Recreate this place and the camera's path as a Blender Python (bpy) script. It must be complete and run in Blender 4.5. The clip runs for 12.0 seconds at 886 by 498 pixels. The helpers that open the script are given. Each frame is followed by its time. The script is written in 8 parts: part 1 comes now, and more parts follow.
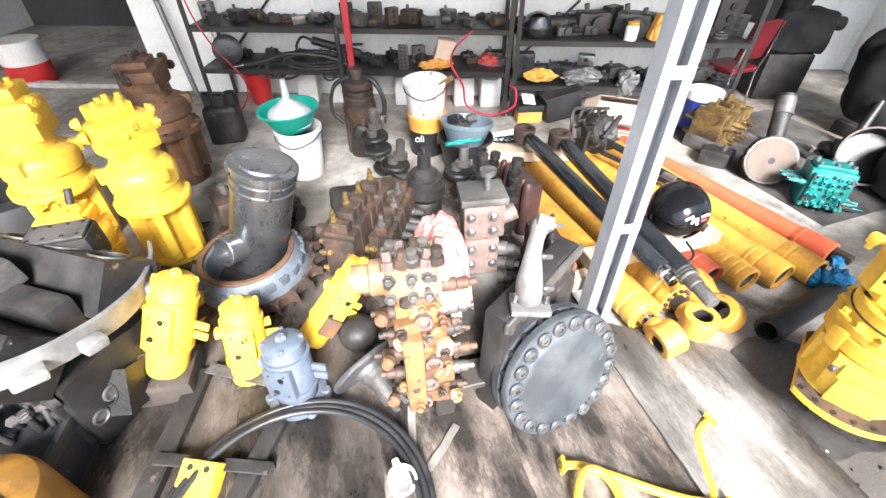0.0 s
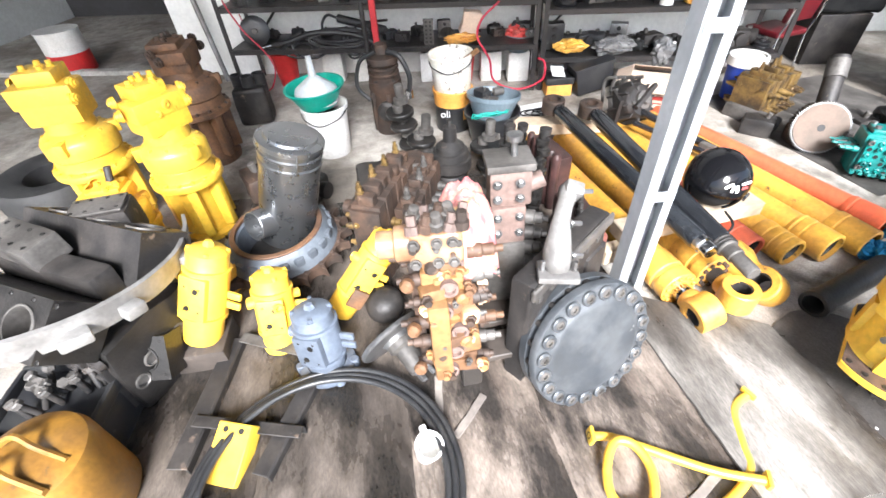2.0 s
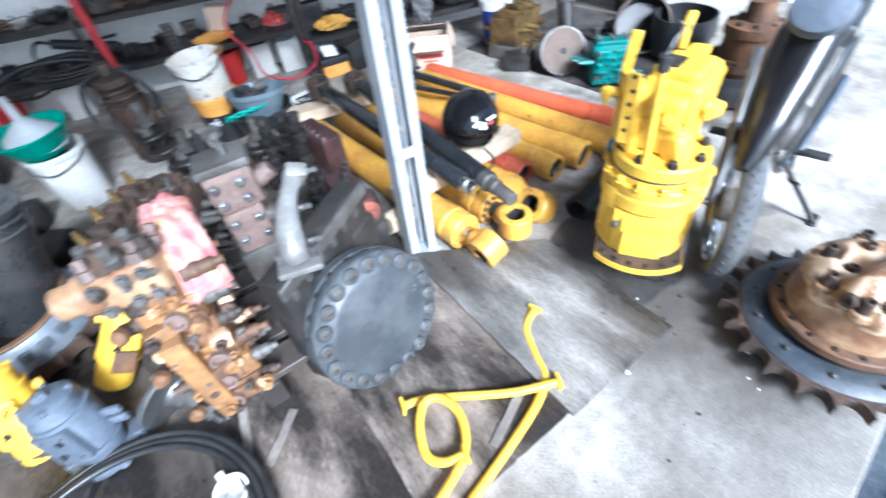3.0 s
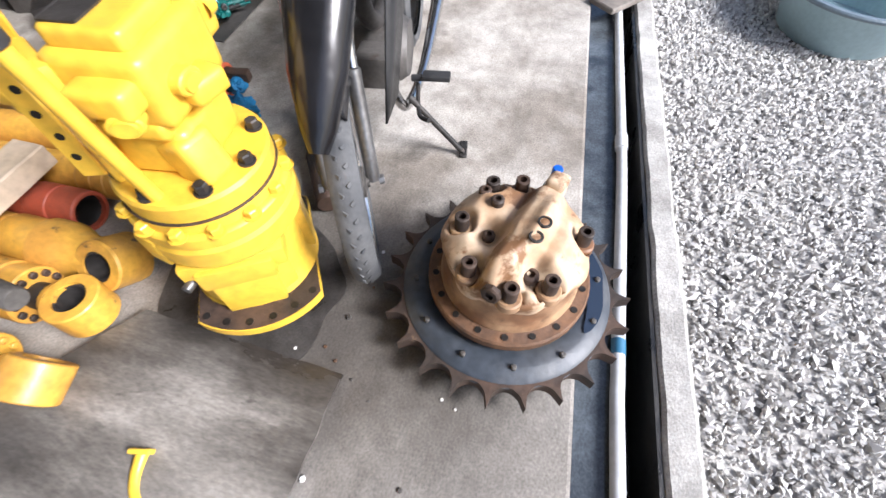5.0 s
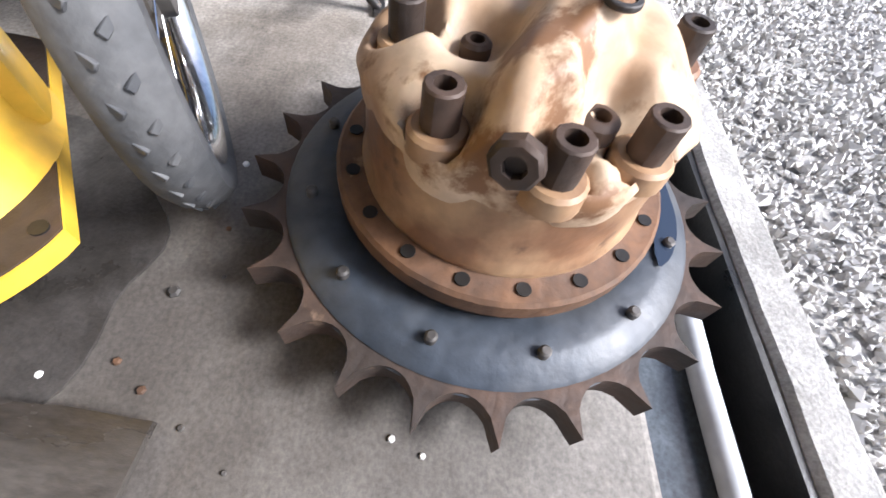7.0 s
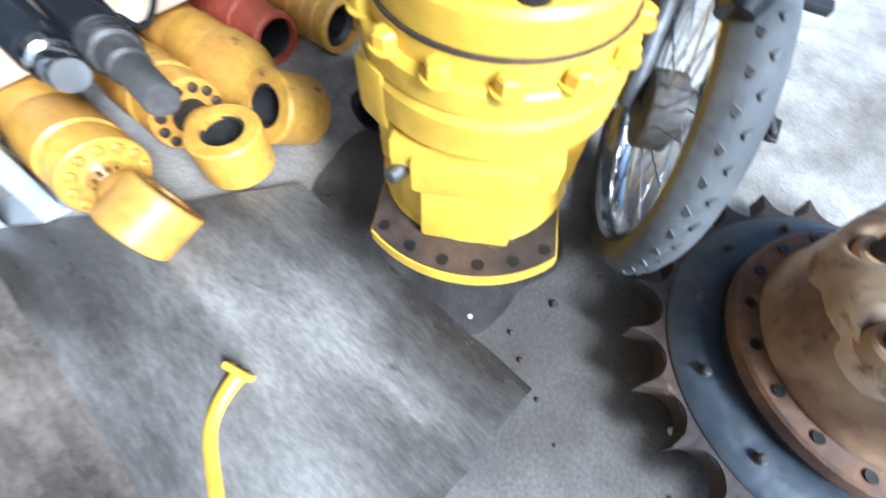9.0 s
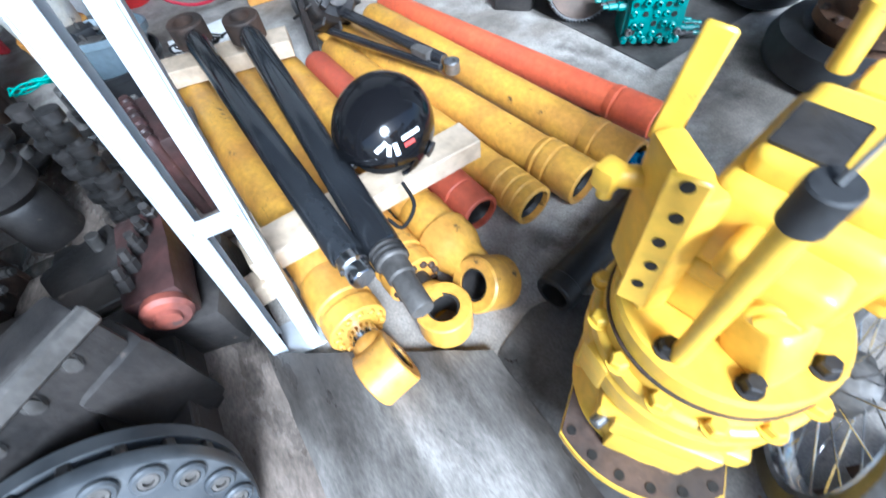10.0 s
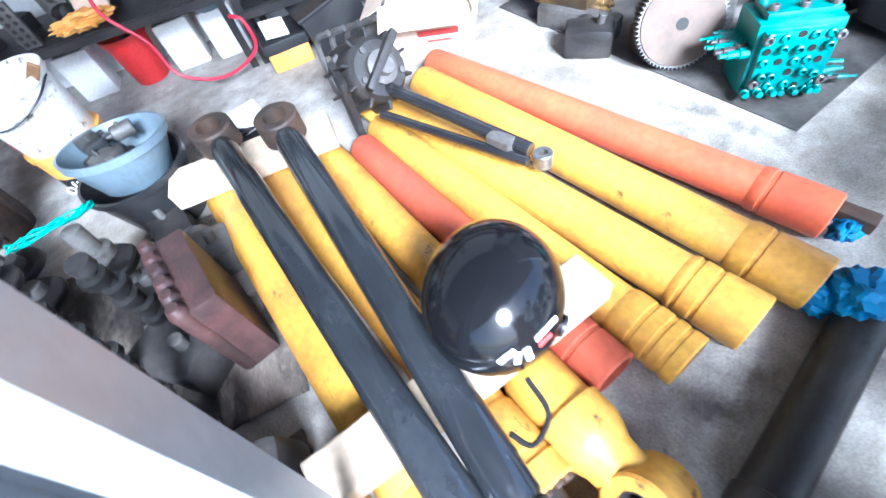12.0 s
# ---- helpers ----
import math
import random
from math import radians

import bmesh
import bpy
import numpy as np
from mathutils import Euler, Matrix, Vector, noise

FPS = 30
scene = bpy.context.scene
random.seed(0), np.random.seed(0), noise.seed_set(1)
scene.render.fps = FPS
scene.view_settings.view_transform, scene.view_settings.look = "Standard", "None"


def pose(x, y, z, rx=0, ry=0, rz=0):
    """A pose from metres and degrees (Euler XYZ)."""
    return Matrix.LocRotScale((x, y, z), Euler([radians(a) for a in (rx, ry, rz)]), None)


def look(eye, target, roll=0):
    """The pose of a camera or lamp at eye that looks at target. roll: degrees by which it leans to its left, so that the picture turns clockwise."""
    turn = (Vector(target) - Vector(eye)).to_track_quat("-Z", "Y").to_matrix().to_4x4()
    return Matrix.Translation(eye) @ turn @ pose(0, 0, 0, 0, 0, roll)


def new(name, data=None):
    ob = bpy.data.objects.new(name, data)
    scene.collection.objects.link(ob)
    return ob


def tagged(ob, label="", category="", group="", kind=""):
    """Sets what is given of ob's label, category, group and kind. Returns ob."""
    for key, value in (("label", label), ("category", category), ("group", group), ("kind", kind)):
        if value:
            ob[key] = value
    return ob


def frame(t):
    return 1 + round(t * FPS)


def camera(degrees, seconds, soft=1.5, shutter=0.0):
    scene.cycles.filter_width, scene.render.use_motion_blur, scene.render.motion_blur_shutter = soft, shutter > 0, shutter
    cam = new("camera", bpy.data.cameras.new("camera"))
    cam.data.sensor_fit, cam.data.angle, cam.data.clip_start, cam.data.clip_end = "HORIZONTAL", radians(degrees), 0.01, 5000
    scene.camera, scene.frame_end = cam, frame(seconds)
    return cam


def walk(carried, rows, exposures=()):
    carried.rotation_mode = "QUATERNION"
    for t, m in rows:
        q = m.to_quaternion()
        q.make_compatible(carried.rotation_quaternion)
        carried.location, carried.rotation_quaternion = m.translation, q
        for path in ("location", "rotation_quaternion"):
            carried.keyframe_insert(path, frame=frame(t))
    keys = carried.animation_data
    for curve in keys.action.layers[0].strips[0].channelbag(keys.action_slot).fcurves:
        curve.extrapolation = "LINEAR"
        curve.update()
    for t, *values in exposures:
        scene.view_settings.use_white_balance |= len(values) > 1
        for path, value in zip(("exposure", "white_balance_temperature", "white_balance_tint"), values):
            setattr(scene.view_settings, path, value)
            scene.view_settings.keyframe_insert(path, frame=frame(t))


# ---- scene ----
cam = camera(91.0, 12.0, shutter=0.4)
PATH = [
    (0, (0.021, -0.054, 1.631), (-0.027, 1.479, 0.348), 0.2),
    (0.5, (0.001, -0.076, 1.623), (-0.082, 1.453, 0.337), -0.9),
    (1, (-0.019, -0.094, 1.61), (-0.151, 1.423, 0.313), -2.0),
    (1.5, (-0.021, -0.092, 1.603), (-0.192, 1.41, 0.293), -2.8),
    (2, (0.03, -0.078, 1.576), (-0.145, 1.402, 0.243), -3.4),
    (2.5, (0.225, -0.08, 1.517), (0.15, 1.38, 0.152), -6.1),
    (3, (0.489, -0.076, 1.478), (0.796, 1.305, 0.064), -8.8),
    (3.5, (0.681, -0.065, 1.439), (1.293, 1.101, -0.065), -8.7),
    (3.7, (0.789, -0.035, 1.397), (1.467, 1.062, -0.132), -10.1),
    (5.3, (1.341, 0.18, 1.166), (2.262, 0.782, -0.505), 2.0),
    (5.5, (1.337, 0.209, 1.138), (2.264, 0.786, -0.537), 2.5),
    (6, (1.356, 0.264, 1.052), (2.283, 0.735, -0.657), 3.5),
    (6.5, (1.46, 0.286, 0.743), (2.444, 0.643, -0.961), 9.0),
    (6.7, (1.504, 0.292, 0.634), (2.514, 0.546, -1.074), 13.3),
    (8.3, (1.274, 0.38, 0.566), (2.39, 0.953, -0.992), 3.3),
    (8.5, (1.237, 0.428, 0.626), (2.201, 1.111, -0.987), 5.3),
    (9, (1.221, 0.535, 0.807), (1.752, 1.363, -0.934), 4.2),
    (9.5, (1.17, 0.609, 1.009), (1.484, 1.565, -0.719), -3.0),
    (10, (1.125, 0.756, 1.177), (1.255, 1.909, -0.452), -9.9),
    (10.5, (1.106, 0.877, 1.191), (1.227, 2.067, -0.412), -10.2),
    (11, (1.117, 1.081, 1.152), (1.138, 2.288, -0.443), -13.6),
    (11.5, (1.133, 1.196, 1.161), (1.124, 2.399, -0.438), -15.1),
    (12, (1.058, 1.346, 1.162), (1.088, 2.544, -0.44), -17.7),
]
EXPOSURES = [(0.0, 2.13, 5950, 10), (2.0, 2.05, 5900, 10), (2.6, 1.65, 5050, 5), (3.7, 1.2, 5000, 5), (5.3, 0.82, 6000, 14),
             (6.0, 0.82, 6000, 14), (6.7, 0.98, 5950, 14), (8.3, 1.1, 5050, 4), (9.5, 1.2, 4900, 4), (10.5, 1.7, 4850, 5), (11.0, 2.1, 4850, 6), (11.5, 2.32, 4850, 7), (12.0, 2.45, 4850, 7)]
walk(cam, [(t, look(eye, target, roll)) for t, eye, target, roll in PATH], EXPOSURES)

# ---- light ----
world = bpy.data.worlds.new("world")
scene.world = world
world.use_nodes = True
wn = world.node_tree
sky = wn.nodes.new("ShaderNodeTexSky")
sky.sky_type, sky.sun_disc = "NISHITA", False
sky.sun_elevation, sky.sun_rotation = radians(40), radians(168)
sky.air_density, sky.dust_density = 1.0, 3.0
wn.links.new(sky.outputs[0], wn.nodes["Background"].inputs[0])
wn.nodes["Background"].inputs[1].default_value = 0.125

sun_data = bpy.data.lights.new("sun", "SUN")
sun_data.energy, sun_data.angle, sun_data.color = 4.3, radians(20), (1.0, 0.97, 0.93)
sun = new("sun", sun_data)
sun.matrix_world = look((1.2, -5.4, 5.0), (0, 0.6, 0))

# ---- materials ----


def surface(name, base, second=None, rough=0.5, metal=0.0, scale=6.0, bump=0.15, fine=60.0, wear=None, wear_amount=0.0,
            wear_scale=9.0, coat=0.0, vary=0.12):
    """A worn surface: broad tint, fine grain, chipped or stained patches of a third colour, and relief."""
    m = bpy.data.materials.new(name)
    m.use_nodes = True
    nt = m.node_tree
    n, l = nt.nodes, nt.links
    b = n["Principled BSDF"]
    co = n.new("ShaderNodeTexCoord")
    info = n.new("ShaderNodeObjectInfo")
    shift = n.new("ShaderNodeVectorMath")
    shift.operation = "MULTIPLY_ADD"
    shift.inputs[1].default_value = (1, 1, 1)
    l.new(co.outputs["Object"], shift.inputs[0])
    mul = n.new("ShaderNodeMath")
    mul.operation, mul.inputs[1].default_value = "MULTIPLY", 7.0
    l.new(info.outputs["Random"], mul.inputs[0])
    l.new(mul.outputs[0], shift.inputs[2])
    broad = n.new("ShaderNodeTexNoise")
    broad.inputs["Scale"].default_value, broad.inputs["Detail"].default_value = scale, 5
    grain = n.new("ShaderNodeTexNoise")
    grain.inputs["Scale"].default_value, grain.inputs["Detail"].default_value = fine, 4
    for t in (broad, grain):
        l.new(shift.outputs[0], t.inputs["Vector"])
    mix = n.new("ShaderNodeMix")
    mix.data_type = "RGBA"
    second = second or tuple(c * (1 - 2 * vary) for c in base)
    mix.inputs[6].default_value, mix.inputs[7].default_value = (*base, 1), (*second, 1)
    ramp = n.new("ShaderNodeMapRange")
    ramp.inputs[1].default_value, ramp.inputs[2].default_value = 0.41, 0.61
    l.new(broad.outputs["Fac"], ramp.inputs[0])
    l.new(ramp.outputs[0], mix.inputs[0])
    out = mix.outputs[2]
    g2 = n.new("ShaderNodeMix")
    g2.data_type, g2.blend_type = "RGBA", "MULTIPLY"
    g2.inputs[0].default_value = min(1.0, vary * 3)
    gr = n.new("ShaderNodeMapRange")
    gr.inputs[1].default_value, gr.inputs[2].default_value, gr.inputs[3].default_value, gr.inputs[4].default_value = 0.32, 0.68, 0.45, 1.2
    l.new(grain.outputs["Fac"], gr.inputs[0])
    l.new(out, g2.inputs[6])
    l.new(gr.outputs[0], g2.inputs[7])
    out = g2.outputs[2]
    rough_in = None
    if wear:
        w = n.new("ShaderNodeTexNoise")
        w.inputs["Scale"].default_value, w.inputs["Detail"].default_value, w.inputs["Roughness"].default_value = wear_scale, 8, 0.65
        l.new(shift.outputs[0], w.inputs["Vector"])
        wr = n.new("ShaderNodeMapRange")
        lo = 0.72 - 0.4 * wear_amount
        wr.inputs[1].default_value, wr.inputs[2].default_value = lo, lo + 0.07
        l.new(w.outputs["Fac"], wr.inputs[0])
        wm = n.new("ShaderNodeMix")
        wm.data_type = "RGBA"
        wm.inputs[7].default_value = (*wear, 1)
        l.new(wr.outputs[0], wm.inputs[0])
        l.new(out, wm.inputs[6])
        out = wm.outputs[2]
    l.new(out, b.inputs["Base Color"])
    rr = n.new("ShaderNodeMapRange")
    rr.inputs[3].default_value, rr.inputs[4].default_value = max(0.03, rough - 0.14), min(1.0, rough + 0.14)
    l.new(grain.outputs["Fac"], rr.inputs[0])
    l.new(rr.outputs[0], b.inputs["Roughness"])
    b.inputs["Metallic"].default_value = metal
    b.inputs["Coat Weight"].default_value = coat
    b.inputs["Coat Roughness"].default_value = 0.08
    bp = n.new("ShaderNodeBump")
    bp.inputs["Strength"].default_value, bp.inputs["Distance"].default_value = bump, 0.004
    l.new(grain.outputs["Fac"], bp.inputs["Height"])
    l.new(bp.outputs[0], b.inputs["Normal"])
    return m


YELLOW = surface("yellow_paint", (0.78, 0.50, 0.045), (0.73, 0.43, 0.04), 0.4, 0, 5, 0.2, 40, (0.20, 0.12, 0.04), 0.16, 16, 0.15, 0.1)
YELLOW_OLD = surface("aged_yellow_paint", (0.66, 0.36, 0.05), (0.52, 0.26, 0.045), 0.42, 0, 6, 0.2, 50, (0.12, 0.07, 0.03), 0.24, 18, 0.1, 0.12)
ORANGE = surface("orange_paint", (0.68, 0.14, 0.055), (0.58, 0.11, 0.05), 0.45, 0, 4, 0.12, 50, (0.12, 0.05, 0.03), 0.12, 12, 0.1, 0.1)
RED_OLD = surface("faded_red_paint", (0.48, 0.10, 0.05), (0.38, 0.08, 0.045), 0.5, 0, 4, 0.12, 50, (0.06, 0.04, 0.03), 0.2, 12, 0, 0.1)
BLACK_GLOSS = surface("black_gloss_paint", (0.012, 0.012, 0.014), (0.02, 0.02, 0.022), 0.16, 0, 5, 0.03, 80, (0.05, 0.05, 0.05), 0.05, 20, 0.6, 0.08)
CANISTER = surface("dark_metal_canister", (0.25, 0.255, 0.26), (0.17, 0.174, 0.178), 0.3, 0.85, 2.5, 0.01, 25, (0.2, 0.2, 0.2), 0.02, 10, 0.1, 0.03)
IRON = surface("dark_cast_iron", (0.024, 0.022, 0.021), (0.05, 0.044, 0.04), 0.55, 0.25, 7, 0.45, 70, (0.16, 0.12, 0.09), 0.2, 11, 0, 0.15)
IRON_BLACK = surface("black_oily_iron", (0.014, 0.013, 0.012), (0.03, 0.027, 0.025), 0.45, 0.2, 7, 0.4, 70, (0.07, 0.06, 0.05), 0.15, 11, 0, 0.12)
IRON_GREY = surface("grey_cast_iron", (0.13, 0.12, 0.11), (0.07, 0.064, 0.058), 0.55, 0.3, 7, 0.35, 70, (0.07, 0.055, 0.045), 0.25, 10, 0, 0.15)
RUST = surface("rusty_brown_cast_iron", (0.17, 0.085, 0.04), (0.09, 0.05, 0.03), 0.65, 0.1, 8, 0.45, 60, (0.35, 0.22, 0.12), 0.2, 12, 0, 0.16)
RUST_DARK = surface("dark_rusty_iron", (0.085, 0.052, 0.036), (0.042, 0.031, 0.025), 0.6, 0.2, 8, 0.45, 60, (0.18, 0.12, 0.08), 0.22, 14, 0, 0.16)
TAN = surface("worn_tan_paint", (0.62, 0.42, 0.26), (0.42, 0.22, 0.10), 0.55, 0, 6, 0.3, 50, (0.20, 0.10, 0.05), 0.32, 9, 0, 0.12)
CREAM = surface("cream_paint_over_rust", (0.58, 0.44, 0.30), (0.40, 0.24, 0.13), 0.55, 0, 6, 0.25, 45, (0.20, 0.10, 0.045), 0.5, 7, 0, 0.1)
OCHRE = surface("ochre_stained_iron", (0.34, 0.17, 0.06), (0.20, 0.105, 0.045), 0.6, 0.1, 8, 0.4, 55, (0.12, 0.08, 0.06), 0.28, 10, 0, 0.15)
PINKISH = surface("pinkish_grey_iron", (0.19, 0.13, 0.11), (0.12, 0.085, 0.072), 0.6, 0.15, 8, 0.4, 60, (0.10, 0.07, 0.06), 0.25, 10, 0, 0.15)
MAROON = surface("oily_maroon_iron", (0.065, 0.03, 0.027), (0.035, 0.02, 0.018), 0.45, 0.1, 8, 0.4, 60, (0.22, 0.15, 0.13), 0.15, 10, 0, 0.15)
STEEL = surface("grey_steel", (0.26, 0.26, 0.26), (0.16, 0.155, 0.15), 0.38, 0.8, 7, 0.2, 70, (0.14, 0.11, 0.09), 0.2, 12, 0, 0.12)
CHROME = surface("polished_steel", (0.62, 0.62, 0.63), (0.5, 0.5, 0.5), 0.16, 1.0, 7, 0.05, 70, vary=0.06)
ALU = surface("bright_aluminium", (0.30, 0.29, 0.275), (0.18, 0.172, 0.163), 0.48, 0.4, 6, 0.25, 60, (0.30, 0.28, 0.26), 0.18, 12, 0, 0.1)
GALV = surface("galvanised_steel", (0.50, 0.52, 0.54), (0.41, 0.43, 0.45), 0.42, 0.35, 5, 0.08, 40, (0.45, 0.45, 0.44), 0.12, 10, 0, 0.07)
BLUEGREY = surface("blue_grey_paint", (0.13, 0.148, 0.17), (0.085, 0.095, 0.11), 0.45, 0.1, 5, 0.2, 50, (0.30, 0.32, 0.34), 0.1, 10, 0.1, 0.1)
DISC_GREY = surface("scuffed_dark_grey_paint", (0.05, 0.055, 0.061), (0.085, 0.09, 0.095), 0.42, 0.2, 9, 0.12, 30, (0.26, 0.26, 0.25), 0.14, 16, 0, 0.1)
HELMET_BLACK = surface("polished_black_shell", (0.006, 0.006, 0.007), (0.008, 0.008, 0.009), 0.05, 0, 5, 0.0, 80, vary=0.03, coat=0.0)
BLUE_GREASE = surface("bluish_greasy_steel", (0.045, 0.055, 0.07), (0.085, 0.09, 0.098), 0.5, 0.15, 6, 0.35, 45, (0.16, 0.14, 0.12), 0.15, 9, 0, 0.14)
GREYBLUE = surface("light_blue_grey_paint", (0.12, 0.142, 0.18), (0.085, 0.10, 0.125), 0.45, 0, 6, 0.2, 50, (0.16, 0.15, 0.15), 0.12, 10, 0, 0.1)
TEAL = surface("teal_paint", (0.008, 0.19, 0.17), (0.006, 0.12, 0.11), 0.42, 0, 6, 0.2, 50, (0.05, 0.08, 0.08), 0.14, 10, 0.15, 0.12)
BRASS = surface("oily_gold_iron", (0.22, 0.14, 0.045), (0.07, 0.045, 0.025), 0.42, 0.35, 8, 0.4, 60, (0.06, 0.05, 0.04), 0.3, 10, 0, 0.15)
RUBBER = surface("black_rubber", (0.02, 0.02, 0.021), (0.035, 0.035, 0.035), 0.62, 0, 8, 0.25, 80, (0.07, 0.065, 0.06), 0.1, 10, 0, 0.12)
TYRE = surface("dusty_tyre_rubber", (0.05, 0.052, 0.055), (0.10, 0.10, 0.10), 0.7, 0, 8, 0.3, 80, (0.16, 0.15, 0.14), 0.15, 10, 0, 0.12)
HOSE = surface("black_hose", (0.018, 0.018, 0.019), (0.03, 0.03, 0.03), 0.4, 0, 8, 0.1, 80, vary=0.1)
PLASTIC_BLACK = surface("black_plastic", (0.018, 0.018, 0.02), (0.03, 0.03, 0.03), 0.38, 0, 8, 0.08, 80, (0.10, 0.10, 0.10), 0.1, 14, 0, 0.1)
PLASTIC_GREEN = surface("green_plastic", (0.012, 0.33, 0.24), (0.01, 0.27, 0.20), 0.35, 0, 6, 0.05, 60, vary=0.08)
PLASTIC_RED = surface("red_plastic", (0.60, 0.03, 0.03), (0.5, 0.025, 0.025), 0.4, 0, 6, 0.05, 60, vary=0.08)
PLASTIC_WHITE = surface("white_plastic", (0.76, 0.75, 0.72), (0.68, 0.66, 0.62), 0.42, 0, 6, 0.06, 60, (0.35, 0.31, 0.26), 0.14, 9, 0, 0.07)
PAIL_SPLASH = surface("splashed_white_plastic", (0.76, 0.74, 0.68), (0.70, 0.64, 0.52), 0.5, 0, 7, 0.08, 60, (0.12, 0.10, 0.08), 0.34, 22, 0, 0.08)
PLASTIC_AMBER = surface("amber_plastic", (0.70, 0.36, 0.08), (0.62, 0.28, 0.05), 0.45, 0, 6, 0.06, 60, (0.30, 0.15, 0.05), 0.15, 12, 0, 0.08)
PLASTIC_GREY = surface("blue_grey_plastic", (0.16, 0.205, 0.235), (0.13, 0.17, 0.20), 0.4, 0, 6, 0.06, 60, (0.14, 0.14, 0.14), 0.12, 12, 0, 0.08)
FUNNEL = surface("grey_plastic", (0.46, 0.48, 0.49), (0.38, 0.40, 0.41), 0.42, 0, 6, 0.06, 60, vary=0.08)
PAPER = surface("white_card", (0.78, 0.77, 0.74), (0.70, 0.69, 0.66), 0.8, 0, 6, 0.08, 60, vary=0.06)
CARDBOARD = surface("pale_cardboard", (0.66, 0.52, 0.40), (0.58, 0.44, 0.33), 0.85, 0, 5, 0.1, 60, (0.42, 0.30, 0.2), 0.1, 9, 0, 0.07)
PRINT_RED = surface("red_print", (0.55, 0.06, 0.05), vary=0.05, rough=0.7)
PRINT_WHITE = surface("white_print", (0.8, 0.8, 0.8), vary=0.04, rough=0.4)
PRINT_BLACK = surface("black_print", (0.02, 0.02, 0.02), vary=0.04, rough=0.5)
CLOTH_RED = surface("red_vinyl", (0.13, 0.005, 0.01), (0.10, 0.004, 0.008), 0.5, 0, 6, 0.1, 70, vary=0.08)
CLOTH_BLACK = surface("black_cloth", (0.012, 0.012, 0.013), (0.02, 0.02, 0.02), 0.85, 0, 6, 0.3, 90, vary=0.1)
CLOTH_BLUE = surface("blue_rag", (0.015, 0.20, 0.42), (0.01, 0.13, 0.30), 0.7, 0, 12, 0.3, 90, vary=0.1)
BAG_RED = surface("red_plastic_bag", (0.62, 0.06, 0.05), (0.55, 0.12, 0.10), 0.3, 0, 12, 0.3, 60, vary=0.1)
WOOD = surface("pale_pine", (0.56, 0.45, 0.33), (0.45, 0.35, 0.24), 0.7, 0, 3, 0.25, 30, (0.30, 0.22, 0.15), 0.14, 10, 0, 0.12)
WOOD_GREY = surface("weathered_wood", (0.24, 0.21, 0.18), (0.14, 0.12, 0.105), 0.75, 0, 4, 0.35, 40, (0.08, 0.07, 0.06), 0.2, 8, 0, 0.14)
WOOD_BLACK = surface("oil_blackened_wood", (0.03, 0.025, 0.021), (0.06, 0.048, 0.04), 0.6, 0, 4, 0.4, 40, (0.16, 0.13, 0.1), 0.15, 8, 0, 0.14)
WALL = surface("white_wall_paint", (0.80, 0.80, 0.78), (0.74, 0.74, 0.72), 0.75, 0, 1.5, 0.12, 30, (0.50, 0.49, 0.46), 0.1, 3, 0, 0.05)
WALL_GREY = surface("grey_wall_paint", (0.60, 0.62, 0.62), (0.52, 0.54, 0.54), 0.8, 0, 1.5, 0.12, 30, (0.36, 0.36, 0.36), 0.12, 3, 0, 0.06)
# near-black colour stands in for the shade of the side room
SHADE_WALL = surface("dark_painted_wall", (0.06, 0.06, 0.065), (0.04, 0.04, 0.043), 0.8, 0, 1.5, 0.12, 30, vary=0.1)
ROOFING = surface("corrugated_roofing", (0.20, 0.205, 0.21), (0.15, 0.15, 0.15), 0.5, 0.4, 1.5, 0.1, 30, vary=0.08)
RACK_BLACK = surface("black_rack_paint", (0.018, 0.017, 0.017), (0.035, 0.03, 0.028), 0.45, 0.1, 5, 0.15, 60, (0.10, 0.08, 0.07), 0.14, 12, 0, 0.1)
RACK_RED = surface("red_rack_paint", (0.50, 0.03, 0.04), (0.4, 0.025, 0.03), 0.45, 0, 5, 0.1, 60, (0.12, 0.05, 0.05), 0.12, 12, 0, 0.1)
PVC = surface("grey_pvc_conduit", (0.62, 0.64, 0.65), (0.52, 0.53, 0.54), 0.45, 0, 3, 0.1, 40, (0.30, 0.28, 0.25), 0.14, 10, 0, 0.08)
TAPE_BLUE = surface("blue_tape", (0.05, 0.18, 0.30), vary=0.06, rough=0.4)
BOTTLE_BLUE = surface("blue_cap", (0.01, 0.10, 0.50), vary=0.05, rough=0.35)
CORD_GREEN = surface("green_cord", (0.02, 0.35, 0.28), vary=0.08, rough=0.6)
CORD_RED = surface("red_hose", (0.50, 0.02, 0.05), vary=0.08, rough=0.4)
# near-black colour stands in for the shade inside holes and bores
HOLE_SHADE = surface("dark_bore", (0.012, 0.011, 0.01), (0.02, 0.018, 0.016), 0.5, 0.3, 8, 0.2, 60, vary=0.1)


def glass():
    m = bpy.data.materials.new("clear_plastic")
    m.use_nodes = True
    b = m.node_tree.nodes["Principled BSDF"]
    b.inputs["Base Color"].default_value = (0.85, 0.93, 0.98, 1)
    b.inputs["Transmission Weight"].default_value, b.inputs["Roughness"].default_value, b.inputs["IOR"].default_value = 0.95, 0.08, 1.2
    return m


CLEAR = glass()


def rag_print():
    """Pink cloth printed with yellow and cream patches."""
    m = surface("printed_pink_cloth", (0.42, 0.13, 0.13), (0.46, 0.26, 0.21), 0.8, 0, 20, 0.3, 90, (0.48, 0.36, 0.13), 0.36, 17, 0, 0.1)
    return m


RAG = rag_print()


